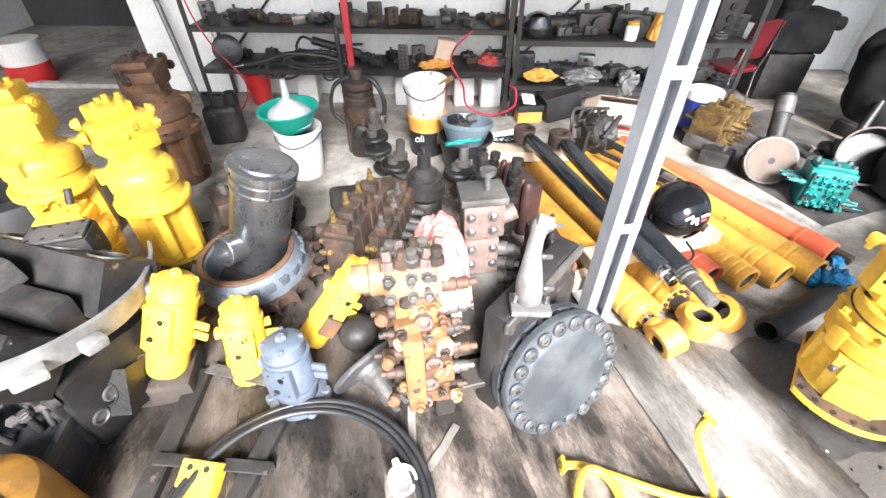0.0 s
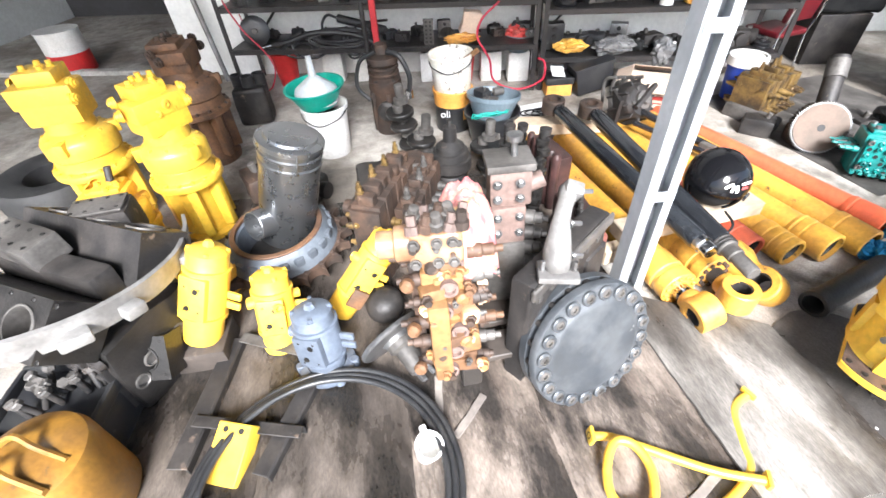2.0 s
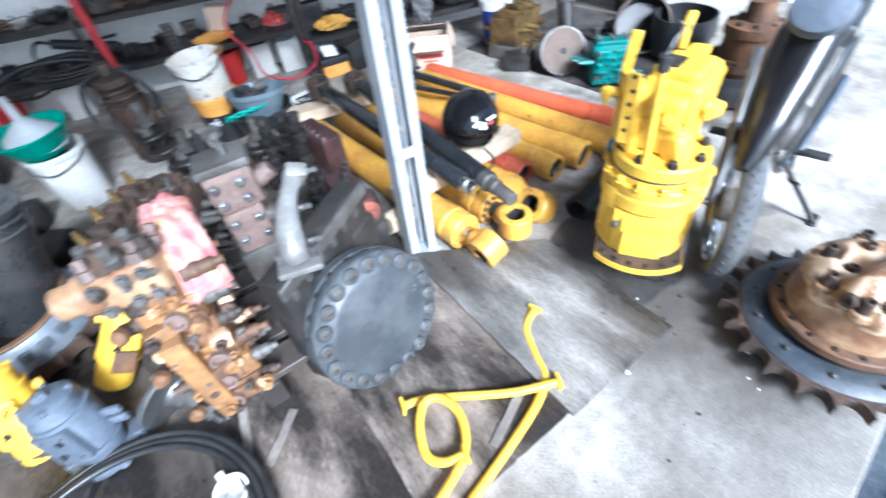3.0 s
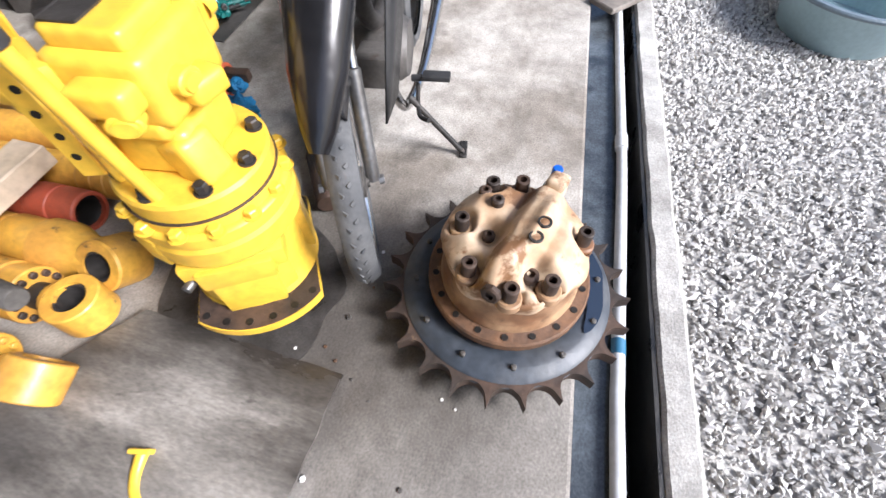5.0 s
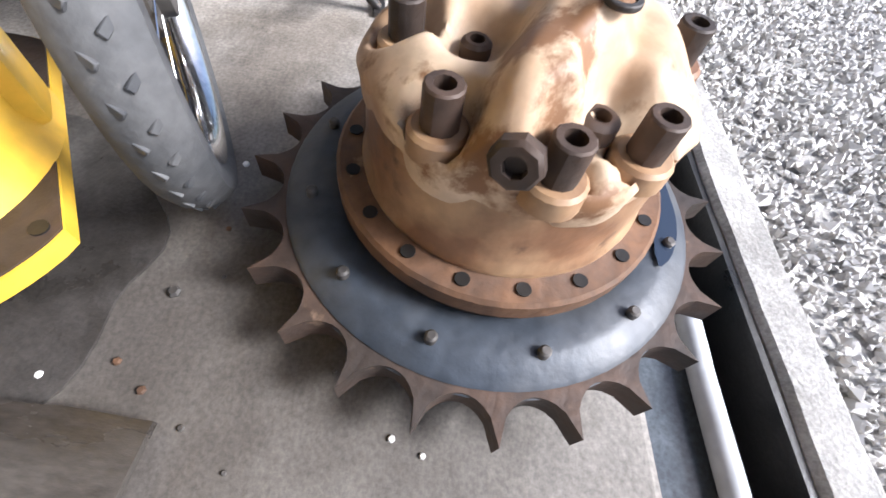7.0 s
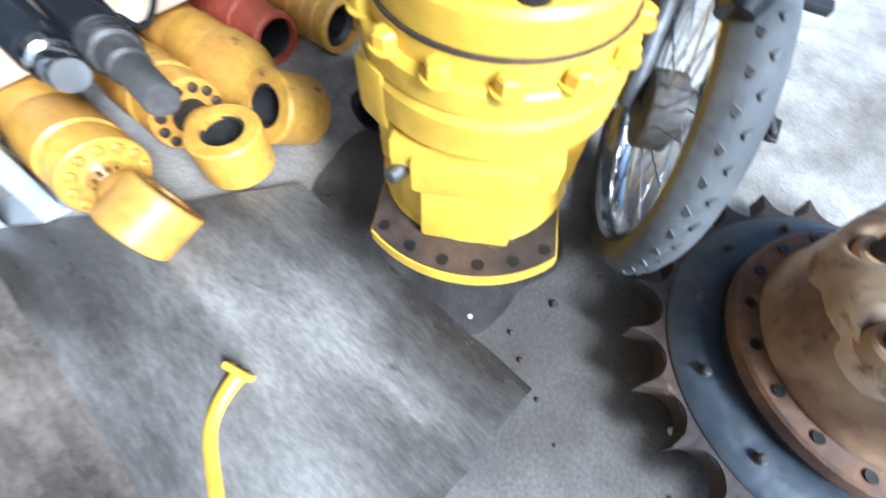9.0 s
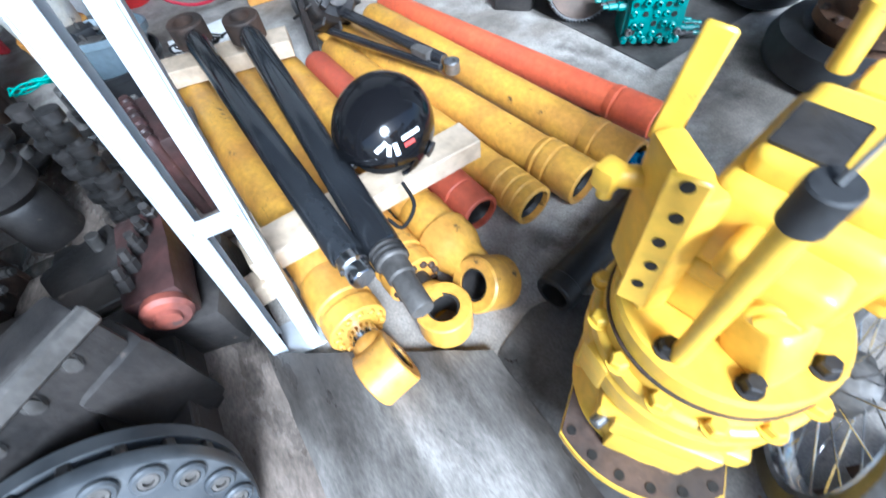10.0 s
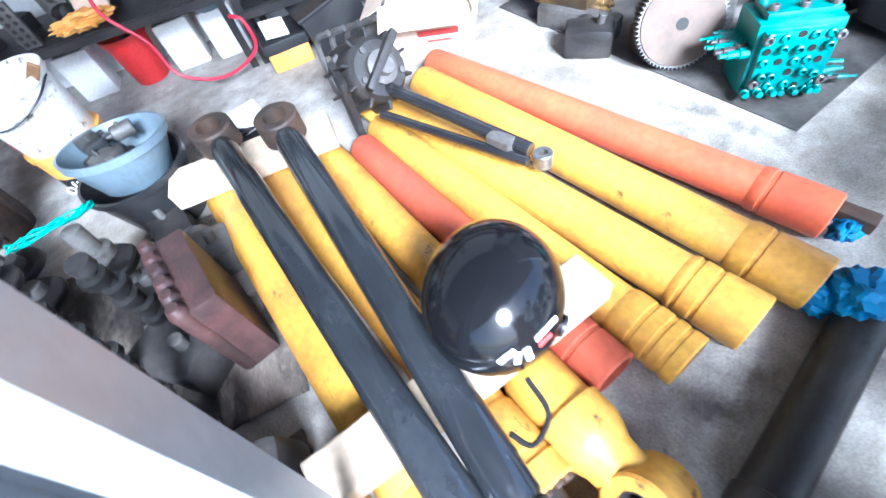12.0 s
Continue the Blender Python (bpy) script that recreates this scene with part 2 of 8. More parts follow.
def ground_surface(name, dry, damp, stain, stain_scale, stain_lo, rough, wet=0.0, bump=0.3, coarse=1.2, streak=1.0, spills=()):
    """Concrete or boards: large damp clouds, oil stains, speckle, a few fine cracks."""
    m = bpy.data.materials.new(name)
    m.use_nodes = True
    n, l = m.node_tree.nodes, m.node_tree.links
    b = n["Principled BSDF"]
    co = n.new("ShaderNodeTexCoord")
    mp = n.new("ShaderNodeMapping")
    mp.inputs["Scale"].default_value = (1, streak, 1)
    l.new(co.outputs["Object"], mp.inputs[0])

    def noise_tex(scale, detail=6, r=0.6):
        t = n.new("ShaderNodeTexNoise")
        t.inputs["Scale"].default_value, t.inputs["Detail"].default_value, t.inputs["Roughness"].default_value = scale, detail, r
        l.new(mp.outputs[0], t.inputs["Vector"])
        return t.outputs["Fac"]

    def band(src, lo, hi, a=0.0, z=1.0):
        t = n.new("ShaderNodeMapRange")
        for i, v in enumerate((lo, hi, a, z)):
            t.inputs[i + 1].default_value = v
        l.new(src, t.inputs[0])
        return t.outputs[0]

    def blend(fac, a, c, how="MIX"):
        t = n.new("ShaderNodeMix")
        t.data_type, t.blend_type = "RGBA", how
        for s, v in ((0, fac), (6, a), (7, c)):
            if isinstance(v, (tuple, float)):
                t.inputs[s].default_value = (*v, 1) if isinstance(v, tuple) else v
            else:
                l.new(v, t.inputs[s])
        return t.outputs[2]

    cloud = noise_tex(coarse)
    c = blend(band(cloud, 0.42, 0.58), dry, damp)
    c = blend(0.75, c, blend(band(noise_tex(9, 7, 0.7), 0.36, 0.64), (0.66, 0.645, 0.62), (1.28, 1.27, 1.26)), "MULTIPLY")
    st = band(noise_tex(stain_scale, 8, 0.62), stain_lo, stain_lo + 0.14)
    c = blend(st, c, stain)
    for (sx, sy, sr, strength) in spills:                 # old oil spills with ragged edges
        d = n.new("ShaderNodeVectorMath")
        d.operation = "DISTANCE"
        d.inputs[1].default_value = (sx, sy, 0)
        l.new(co.outputs["Object"], d.inputs[0])
        add = n.new("ShaderNodeMath")
        add.operation, add.inputs[1].default_value = "MULTIPLY_ADD", 0.9 * sr
        l.new(noise_tex(3.5, 7, 0.65), add.inputs[0])
        l.new(d.outputs["Value"], add.inputs[2])
        c = blend(band(add.outputs[0], 0.55 * sr, 1.6 * sr, strength, 0.0), c, stain)
    small = band(noise_tex(26, 5, 0.7), 0.62, 0.72)
    t2 = n.new("ShaderNodeMath")
    t2.operation, t2.inputs[1].default_value = "MULTIPLY", 0.6
    l.new(small, t2.inputs[0])
    c = blend(t2.outputs[0], c, stain)
    c = blend(0.6, c, blend(band(noise_tex(140, 3), 0.3, 0.7), (0.5, 0.5, 0.49), (1.3, 1.29, 1.27)), "MULTIPLY")
    l.new(c, b.inputs["Base Color"])
    rr = n.new("ShaderNodeMath")
    rr.operation, rr.use_clamp = "MULTIPLY_ADD", True
    rr.inputs[1].default_value, rr.inputs[2].default_value = -0.3 - wet, rough
    l.new(st, rr.inputs[0])
    l.new(rr.outputs[0], b.inputs["Roughness"])
    bp = n.new("ShaderNodeBump")
    bp.inputs["Strength"].default_value, bp.inputs["Distance"].default_value = bump, 0.006
    l.new(noise_tex(70, 6, 0.7), bp.inputs["Height"])
    l.new(bp.outputs[0], b.inputs["Normal"])
    return m


CONCRETE = ground_surface("stained_concrete", (0.44, 0.415, 0.38), (0.235, 0.208, 0.178), (0.055, 0.047, 0.04), 2.2, 0.58, 0.75, 0.1, spills=((0.25, 0.72, 0.6, 0.88), (0.3, 1.02, 0.25, 0.6), (0.1, 0.3, 0.5, 0.72), (0.68, 0.8, 0.4, 0.25), (-0.35, 0.15, 0.3, 0.4), (-2.6, 1.6, 1.2, 0.6), (-1.8, 2.6, 0.9, 0.75)))
KERB = ground_surface("rough_kerb_concrete", (0.52, 0.51, 0.49), (0.38, 0.37, 0.35), (0.16, 0.15, 0.14), 5, 0.62, 0.85, 0, 0.8)
PLY = ground_surface("oily_plywood", (0.27, 0.252, 0.23), (0.085, 0.077, 0.069), (0.035, 0.03, 0.026), 2.6, 0.44, 0.6, 0.1, 0.3, 3.0, 0.3, spills=((0.1, 0.85, 0.3, 0.75), (0.5, 0.95, 0.22, 0.8), (0.0, 0.35, 0.2, 0.6), (0.55, 0.5, 0.1, 0.5)))
# darker copy of the plywood colour for the two left sheets
PLY_BLACK = ground_surface("oil_blackened_plywood", (0.12, 0.10, 0.085), (0.05, 0.041, 0.035), (0.018, 0.016, 0.014), 3.5, 0.42, 0.5, 0.12, 0.8, 3.0, 0.4)
PLY_DARK = ground_surface("oil_soaked_plywood", (0.27, 0.225, 0.19), (0.11, 0.088, 0.073), (0.03, 0.026, 0.023), 3.5, 0.42, 0.46, 0.12, 0.8, 3.0, 0.4)
# wet concrete; its bluish tint paints in the sky's reflection
WET = ground_surface("wet_gutter_concrete", (0.10, 0.118, 0.135), (0.07, 0.082, 0.095), (0.035, 0.042, 0.05), 3, 0.5, 0.2, 0.2, 0.08)
# near-black paints the shade down in the open channel
DRAIN = ground_surface("black_drain_mud", (0.018, 0.017, 0.016), (0.03, 0.028, 0.026), (0.01, 0.01, 0.01), 3, 0.5, 0.5)
GRAVEL_BED = ground_surface("gravel_bed", (0.52, 0.51, 0.49), (0.42, 0.41, 0.40), (0.18, 0.17, 0.165), 8, 0.55, 0.95, 0, 1.0, 4)


def stone_surface():
    m = bpy.data.materials.new("pale_gravel")
    m.use_nodes = True
    n, l = m.node_tree.nodes, m.node_tree.links
    g = n.new("ShaderNodeNewGeometry")
    r = n.new("ShaderNodeValToRGB")
    r.color_ramp.elements[0].color, r.color_ramp.elements[1].color = (0.43, 0.415, 0.39, 1), (0.68, 0.655, 0.62, 1)
    e = r.color_ramp.elements.new(0.45)
    e.color = (0.57, 0.555, 0.535, 1)
    l.new(g.outputs["Random Per Island"], r.inputs[0])
    l.new(r.outputs[0], n["Principled BSDF"].inputs["Base Color"])
    n["Principled BSDF"].inputs["Roughness"].default_value = 0.85
    return m


STONES = stone_surface()
HELMET_BLACK.node_tree.nodes["Principled BSDF"].inputs["Specular IOR Level"].default_value = 0.3
CLOTH_BLACK.node_tree.nodes["Principled BSDF"].inputs["Specular IOR Level"].default_value = 0.12
ROD_BLACK = surface("polished_black_rod", (0.012, 0.013, 0.015), (0.02, 0.022, 0.025), 0.14, 0.0, 5, 0.02, 80, (0.06, 0.06, 0.062), 0.08, 20, 0.3, 0.08)
NECK = surface("rust_stained_casting", (0.42, 0.27, 0.15), (0.20, 0.10, 0.05), 0.42, 0, 7, 0.25, 45, (0.09, 0.05, 0.03), 0.35, 8, 0.1, 0.12)
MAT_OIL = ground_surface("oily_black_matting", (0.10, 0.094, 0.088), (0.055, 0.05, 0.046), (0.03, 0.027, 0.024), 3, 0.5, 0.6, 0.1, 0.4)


def water():
    """A thin film of dark water and oil."""
    m = bpy.data.materials.new("dark_water_film")
    m.use_nodes = True
    b = m.node_tree.nodes["Principled BSDF"]
    b.inputs["Base Color"].default_value = (0.02, 0.03, 0.05, 1)
    b.inputs["Roughness"].default_value = 0.06
    return m


WATER = water()

# ---- mesh tools ----


def thing(name, m, label, category, group=""):
    ob = new(name)
    ob.matrix_world = m
    return tagged(ob, label, category, group)


def part(name, bm, material, parent=None, label="", smooth=40, m=None):
    """Links a bmesh as one mesh object under a thing or a part."""
    bmesh.ops.recalc_face_normals(bm, faces=bm.faces)
    me = bpy.data.meshes.new(name)
    bm.to_mesh(me)
    bm.free()
    me.materials.append(material)
    if smooth:
        me.polygons.foreach_set("use_smooth", [True] * len(me.polygons))
        me.set_sharp_from_angle(angle=radians(smooth))
    ob = new(name, me)
    if parent:
        ob.parent = parent
    if m is not None:
        ob.matrix_local = m
    if label:
        ob["label"] = label
    return ob


def again(ob, m, parent=None):
    """Another part on the same mesh, at a local pose."""
    o = new(ob.name.split(".")[0], ob.data)
    o.parent = parent or ob.parent
    o.matrix_local = m
    if "label" in ob:
        o["label"] = ob["label"]
    return o


def box(bm, sx, sy, sz, m=None, bevel=0.004, seg=1):
    """A bevelled box centred on m."""
    t = bmesh.ops.create_cube(bm, size=1, matrix=(m or Matrix()) @ Matrix.Diagonal((sx, sy, sz, 1)))
    if bevel:
        es = list({e for v in t["verts"] for e in v.link_edges})
        bmesh.ops.bevel(bm, geom=es, offset=bevel, segments=seg, affect="EDGES", profile=0.6)
    return bm


def lathe(bm, profile, m=None, seg=32):
    """Turns (radius, height) pairs about z."""
    m = m or Matrix()
    rings = []
    for r, z in profile:
        if r < 1e-5:
            rings.append([bm.verts.new(m @ Vector((0, 0, z)))])
        else:
            rings.append([bm.verts.new(m @ Vector((r * math.cos(a), r * math.sin(a), z))) for a in (2 * math.pi * i / seg for i in range(seg))])
    for p, q in zip(rings, rings[1:]):
        for i in range(seg):
            j = (i + 1) % seg
            if len(p) == 1 and len(q) == 1:
                continue
            if len(p) == 1:
                bm.faces.new((p[0], q[i], q[j]))
            elif len(q) == 1:
                bm.faces.new((p[i], p[j], q[0]))
            else:
                bm.faces.new((p[i], p[j], q[j], q[i]))
    return bm


def drum(bm, r, h, m=None, seg=24, c=0.003, r2=None):
    """A closed cylinder from z 0 to h with eased rims."""
    r2 = r if r2 is None else r2
    return lathe(bm, [(0, 0), (r - c, 0), (r, c), (r2, h - c), (r2 - c, h), (0, h)], m, seg)


def pipe(bm, r, ri, h, m=None, seg=28, c=0.003):
    """An open tube from z 0 to h with wall thickness."""
    return lathe(bm, [(ri, 0), (r - c, 0), (r, c), (r, h - c), (r - c, h), (ri, h), (ri, 0)], m, seg)


def plate(bm, outline, h, m=None, hole=None, bevel=0.0):
    """Extrudes an outline (x, y) up to h; hole: a ring of as many points, cut out."""
    m = m or Matrix()
    lo = [bm.verts.new(m @ Vector((x, y, 0))) for x, y in outline]
    hi = [bm.verts.new(m @ Vector((x, y, h))) for x, y in outline]
    k = len(outline)
    for i in range(k):
        j = (i + 1) % k
        bm.faces.new((lo[i], lo[j], hi[j], hi[i]))
    if hole:
        l2 = [bm.verts.new(m @ Vector((x, y, 0))) for x, y in hole]
        h2 = [bm.verts.new(m @ Vector((x, y, h))) for x, y in hole]
        for i in range(k):
            j = (i + 1) % k
            bm.faces.new((l2[j], l2[i], h2[i], h2[j]))
            bm.faces.new((hi[i], hi[j], h2[j], h2[i]))
            bm.faces.new((lo[j], lo[i], l2[i], l2[j]))
    else:
        bm.faces.new(lo[::-1])
        bm.faces.new(hi)
    return bm


def sweep(bm, points, r, seg=10, closed=False, sub=6):
    """A round bar along a smooth line through the points."""
    pts = [Vector(p) for p in points]
    fine = []
    k = len(pts)
    rng = range(k if closed else k - 1)
    for i in rng:
        p0 = pts[(i - 1) % k] if closed or i > 0 else pts[0] * 2 - pts[1]
        p1, p2 = pts[i], pts[(i + 1) % k]
        p3 = pts[(i + 2) % k] if closed or i + 2 < k else p2 * 2 - p1
        for s in range(sub):
            t = s / sub
            fine.append(0.5 * ((2 * p1) + (p2 - p0) * t + (2 * p0 - 5 * p1 + 4 * p2 - p3) * t * t + (3 * p1 - p0 - 3 * p2 + p3) * t ** 3))
    if not closed:
        fine.append(pts[-1])
    n = len(fine)
    rings, up = [], None
    for i, p in enumerate(fine):
        a = fine[(i + 1) % n] if closed or i < n - 1 else p
        b = fine[i - 1] if closed or i > 0 else p
        d = (a - b).normalized()
        up = d.orthogonal().normalized() if up is None else (up - d * up.dot(d)).normalized()
        s = d.cross(up)
        rr = r(i / max(1, n - 1)) if callable(r) else r
        rings.append([bm.verts.new(p + up * rr * math.cos(q) + s * rr * math.sin(q)) for q in (2 * math.pi * j / seg for j in range(seg))])
    for i in range(n if closed else n - 1):
        p, q = rings[i], rings[(i + 1) % n]
        for j in range(seg):
            k2 = (j + 1) % seg
            bm.faces.new((p[j], p[k2], q[k2], q[j]))
    if not closed:
        bm.faces.new(rings[0][::-1])
        bm.faces.new(rings[-1])
    return bm


def bar(bm, a, b, r, seg=12, r2=None):
    """A straight round bar from a to b."""
    a, b = Vector(a), Vector(b)
    m = Matrix.Translation(a) @ (b - a).to_track_quat("Z", "Y").to_matrix().to_4x4()
    return drum(bm, r, (b - a).length, m, seg, min(0.002, r * 0.2), r2)


def rough_up(bm, amount, scale, seed=0):
    """Uneven castings and cloth: pushes the vertices about with smooth noise."""
    if len(bm.verts) < 150:                               # castings of few faces get enough of them to be uneven
        bmesh.ops.subdivide_edges(bm, edges=[e for e in bm.edges if e.calc_length() > 0.03], cuts=3, use_grid_fill=True)
    for v in bm.verts:
        v.co += noise.noise_vector(v.co * scale + Vector((seed, seed * 2, 0))) * amount
    return bm


def ring_points(r, n, start=0.0, end=360.0):
    return [(r * math.cos(radians(start + (end - start) * i / n)), r * math.sin(radians(start + (end - start) * i / n))) for i in range(n)]


def B():
    return bmesh.new()


def hexbolt(parent, material, r=0.012, h=0.012, washer=True, name="bolt"):
    bm = B()
    if washer:
        lathe(bm, [(0, 0), (r * 1.35, 0), (r * 1.35, h * 0.2), (0, h * 0.2)], None, 12)
    lathe(bm, [(r, h * 0.2), (r, h), (r * 0.8, h * 1.15), (0, h * 1.15)], None, 6)
    return part(name, bm, material, parent, smooth=30)


def capbolt(parent, material, r=0.014, h=0.03, name="bolt"):
    """A socket-head bolt with its hollow."""
    bm = lathe(B(), [(r, 0), (r, h - 0.002), (r - 0.002, h), (r * 0.55, h), (r * 0.55, h * 0.5), (0, h * 0.5)], None, 12)
    return part(name, bm, material, parent, smooth=30)


def bolt_ring(first, n, r, z, start=0, end=360, parent=None, tilt=None):
    """Bolts on a circle; the first one is moved to its place."""
    for i, (x, y) in enumerate(ring_points(r, n, start, end)):
        m = pose(x, y, z, 0, 0, 17 * i)
        if i == 0:
            first.matrix_local = m
        else:
            again(first, m, parent)

# ---- the place ----
KERB_LINE = pose(1.598, -0.040, 0, 0, 0, 23.9)   # local x runs along the edge of the slab, local y into the workshop


def structure(name, bm, material, label, m=None, smooth=0):
    ob = part(name, bm, material, None, "", smooth)
    if m is not None:
        ob.matrix_world = m
    return tagged(ob, label, name.split("_")[0], kind="structure")


bm = B()
box(bm, 18, 11, 0.3, Matrix.Translation((0, 5.5, -0.15)), 0.012, 2)
structure("floor", bm, CONCRETE, "worn grey concrete workshop floor with dark oil stains", KERB_LINE)
bm = box(B(), 18, 0.145, 0.2, Matrix.Translation((0, -0.073, -0.155)), 0.01)
structure("gutter", bm, WET, "wet concrete gutter ledge along the slab, tinted with the sky's reflection", KERB_LINE)
bm = box(B(), 18, 0.11, 0.1, Matrix.Translation((0, -0.185, -0.27)), 0)
structure("drain", bm, DRAIN, "open drain beside the kerb, its shade painted near-black", KERB_LINE)
# thin sheet added over the kerb's inner face to paint it in shade
bm = box(B(), 18, 0.012, 0.3, Matrix.Translation((0, -0.221, -0.163)), 0)
structure("drain_wall", bm, DRAIN, "near-black sheet painted as shade on the drain's wall", KERB_LINE)
bm = B()
rows = []
for i in range(361):
    x = -9 + i * 0.05
    w = [0.006 * noise.noise(Vector((x * 6, k * 3.1, 0))) + 0.004 * noise.noise(Vector((x * 25, k * 5.3, 0))) for k in range(4)]
    rows.append([bm.verts.new(v) for v in ((x, -0.230, -0.32), (x, -0.230 + w[0], -0.012 + w[1] * 0.4), (x, -0.240 + w[0], w[1] * 0.8), (x, -0.310 + w[2], w[3] * 0.8), (x, -0.325 + w[2], -0.012), (x, -0.325, -0.32))])
for p, q in zip(rows, rows[1:]):
    for j in range(5):
        bm.faces.new((p[j], p[j + 1], q[j + 1], q[j]))
structure("kerb", bm, KERB, "rough chipped grey concrete kerb along the drain", KERB_LINE)
bm = B()
vs = [bm.verts.new(v) for v in ((-400, -0.31, -0.03), (400, -0.31, -0.03), (400, -600, -0.03), (-400, -600, -0.03))]
bm.faces.new(vs[::-1])
structure("ground", bm, GRAVEL_BED, "pale grey gravel yard outside the workshop", KERB_LINE)

# walls: a wall is a box from a to b with a thickness
def wall(name, a, b, z0, z1, material, label, thick=0.14):
    a, b = Vector((*a, 0)), Vector((*b, 0))
    d = b - a
    m = Matrix.Translation((a + b) / 2) @ Matrix.Rotation(math.atan2(d.y, d.x), 4, "Z")
    bm = box(B(), d.length, thick, z1 - z0, Matrix.Translation((0, 0, (z0 + z1) / 2)), 0.004)
    return structure(name, bm, material, label, m)


wall("wall_north", (-3.0, 4.39), (2.3, 4.39), 0, 3.4, WALL, "white painted block wall behind the shelves")
wall("wall_recess", (2.23, 4.46), (2.23, 5.3), 0, 3.4, WALL_GREY, "grey plastered wall of the recess")
wall("wall_recess_back", (2.3, 5.37), (4.6, 5.37), 0, 3.4, WALL_GREY, "grey plastered back wall of the recess")
wall("wall_east", (4.53, 5.3), (4.53, 2.9), 0, 3.4, WALL, "white painted wall with a bluish tint")
wall("wall_side_room", (-2.93, 4.46), (-2.93, 6.9), 0, 3.4, SHADE_WALL, "side wall of the unlit room, shade put into its colour")
wall("wall_side_back", (-6.4, 6.97), (-2.86, 6.97), 0, 3.4, SHADE_WALL, "back wall of the unlit room, shade put into its colour")
wall("wall_west", (-6.4, -3.0), (-6.4, 6.9), 0, 3.4, WALL_GREY, "grey plastered wall closing the workshop")
wall("wall_east_end", (4.6, 2.97), (7.6, 4.2), 0, 3.4, WALL_GREY, "grey plastered wall closing the workshop")
# unseen wall, added only to keep daylight out of the side room
wall("wall_lintel", (-6.33, 4.39), (-3.0, 4.39), 2.05, 3.4, WALL, "unseen white wall added over the opening to keep light out")
bm = B()
for i in range(60):
    box(bm, 18.4, 0.1, 0.02, Matrix.Translation((0, -0.5 + i * 0.2, 3.45)), 0)
    box(bm, 18.4, 0.1, 0.02, Matrix.Translation((0, -0.4 + i * 0.2, 3.425)), 0)
structure("ceiling", bm, ROOFING, "corrugated grey metal roof over the workshop", KERB_LINE)
bm = box(B(), 3.3, 0.1, 0.05, Matrix.Translation((-4.66, 4.39, 0.025)), 0.01)
structure("trim_threshold", bm, KERB, "low concrete threshold of the unlit room")

# loose gravel
bm = B()
rng = random.Random(4)
pts, faces = [], []
octa = [Vector(v) for v in ((1, 0, 0), (-1, 0, 0), (0, 1, 0), (0, -1, 0), (0, 0, 1), (0, 0, -0.6))]
tri = ((0, 2, 4), (2, 1, 4), (1, 3, 4), (3, 0, 4), (2, 0, 5), (1, 2, 5), (3, 1, 5), (0, 3, 5))


def pebbles(count, x0, x1, y0, y1, s0, s1):
    for _ in range(count):
        x, y = rng.uniform(x0, x1), rng.uniform(y0, y1)
        s = rng.uniform(s0, s1)
        r = Euler((rng.uniform(0, 6), rng.uniform(0, 6), rng.uniform(0, 6))).to_matrix()
        k = len(pts)
        sh = (s * rng.uniform(0.7, 1.3), s * rng.uniform(0.7, 1.2), s * rng.uniform(0.5, 0.9))
        for v in octa:
            w = r @ Vector((v.x * sh[0], v.y * sh[1], v.z * sh[2])) * rng.uniform(0.85, 1.15)
            pts.append((x + w.x, y + w.y, -0.022 + s * 0.25 + w.z))
        faces.extend([(a + k, b + k, c + k) for a, b, c in tri])


bm.free()
pebbles(34000, -0.6, 3.6, -1.9, -0.32, 0.006, 0.013)
pebbles(900, -0.6, 3.6, -1.9, -0.32, 0.014, 0.022)
pebbles(26000, 1.2, 7.0, -4.5, -1.7, 0.011, 0.02)
pebbles(9000, 3.6, 7.0, -1.9, -0.32, 0.01, 0.018)
me = bpy.data.meshes.new("gravel")
me.from_pydata(pts, [], faces)
me.materials.append(STONES)
gravel = tagged(new("gravel", me), "loose pale grey gravel stones on the yard", "gravel", kind="stuff")
gravel.matrix_world = KERB_LINE

# the galvanised post: two channels joined by battens
LEAN = Vector((0, 0, 1)).rotation_difference(Vector((0.041, 0.094, 1))).to_matrix().to_4x4()  # lean fitted to the post's edges in the camera's view
post = thing("steel_post", Matrix.Translation((0.711, 1.411, 0)) @ LEAN @ pose(0, 0, 0, 0, 0, 17), "galvanised steel roof post of two battened channels", "post")
for side in (-1, 1):
    part("web", box(B(), 0.006, 0.075, 3.42, Matrix.Translation((side * 0.064, 0, 1.71)), 0.001), GALV, post, smooth=0)
    for y in (-0.037, 0.037):
        part("flange", box(B(), 0.036, 0.005, 3.42, Matrix.Translation((side * 0.043, y, 1.711)), 0.001), GALV, post, smooth=0)
for k in range(5):
    bat = part("batten", box(B(), 0.122, 0.006, 0.045, None, 0.001), GALV, post, smooth=0, m=pose(0, -0.043, 0.53 + k * 0.62))
    for s in (-1, 1):
        part("rivet", lathe(B(), [(0.007, 0), (0.005, 0.004), (0, 0.005)], None, 10), GALV, bat, m=pose(s * 0.046, -0.003, 0, 90))
part("base_plate", box(B(), 0.16, 0.13, 0.008, Matrix.Translation((0, 0, 0.004)), 0.001), GALV, post, smooth=0)

# plywood sheets on the floor
E1 = math.degrees(math.atan2(0.12, 0.51))


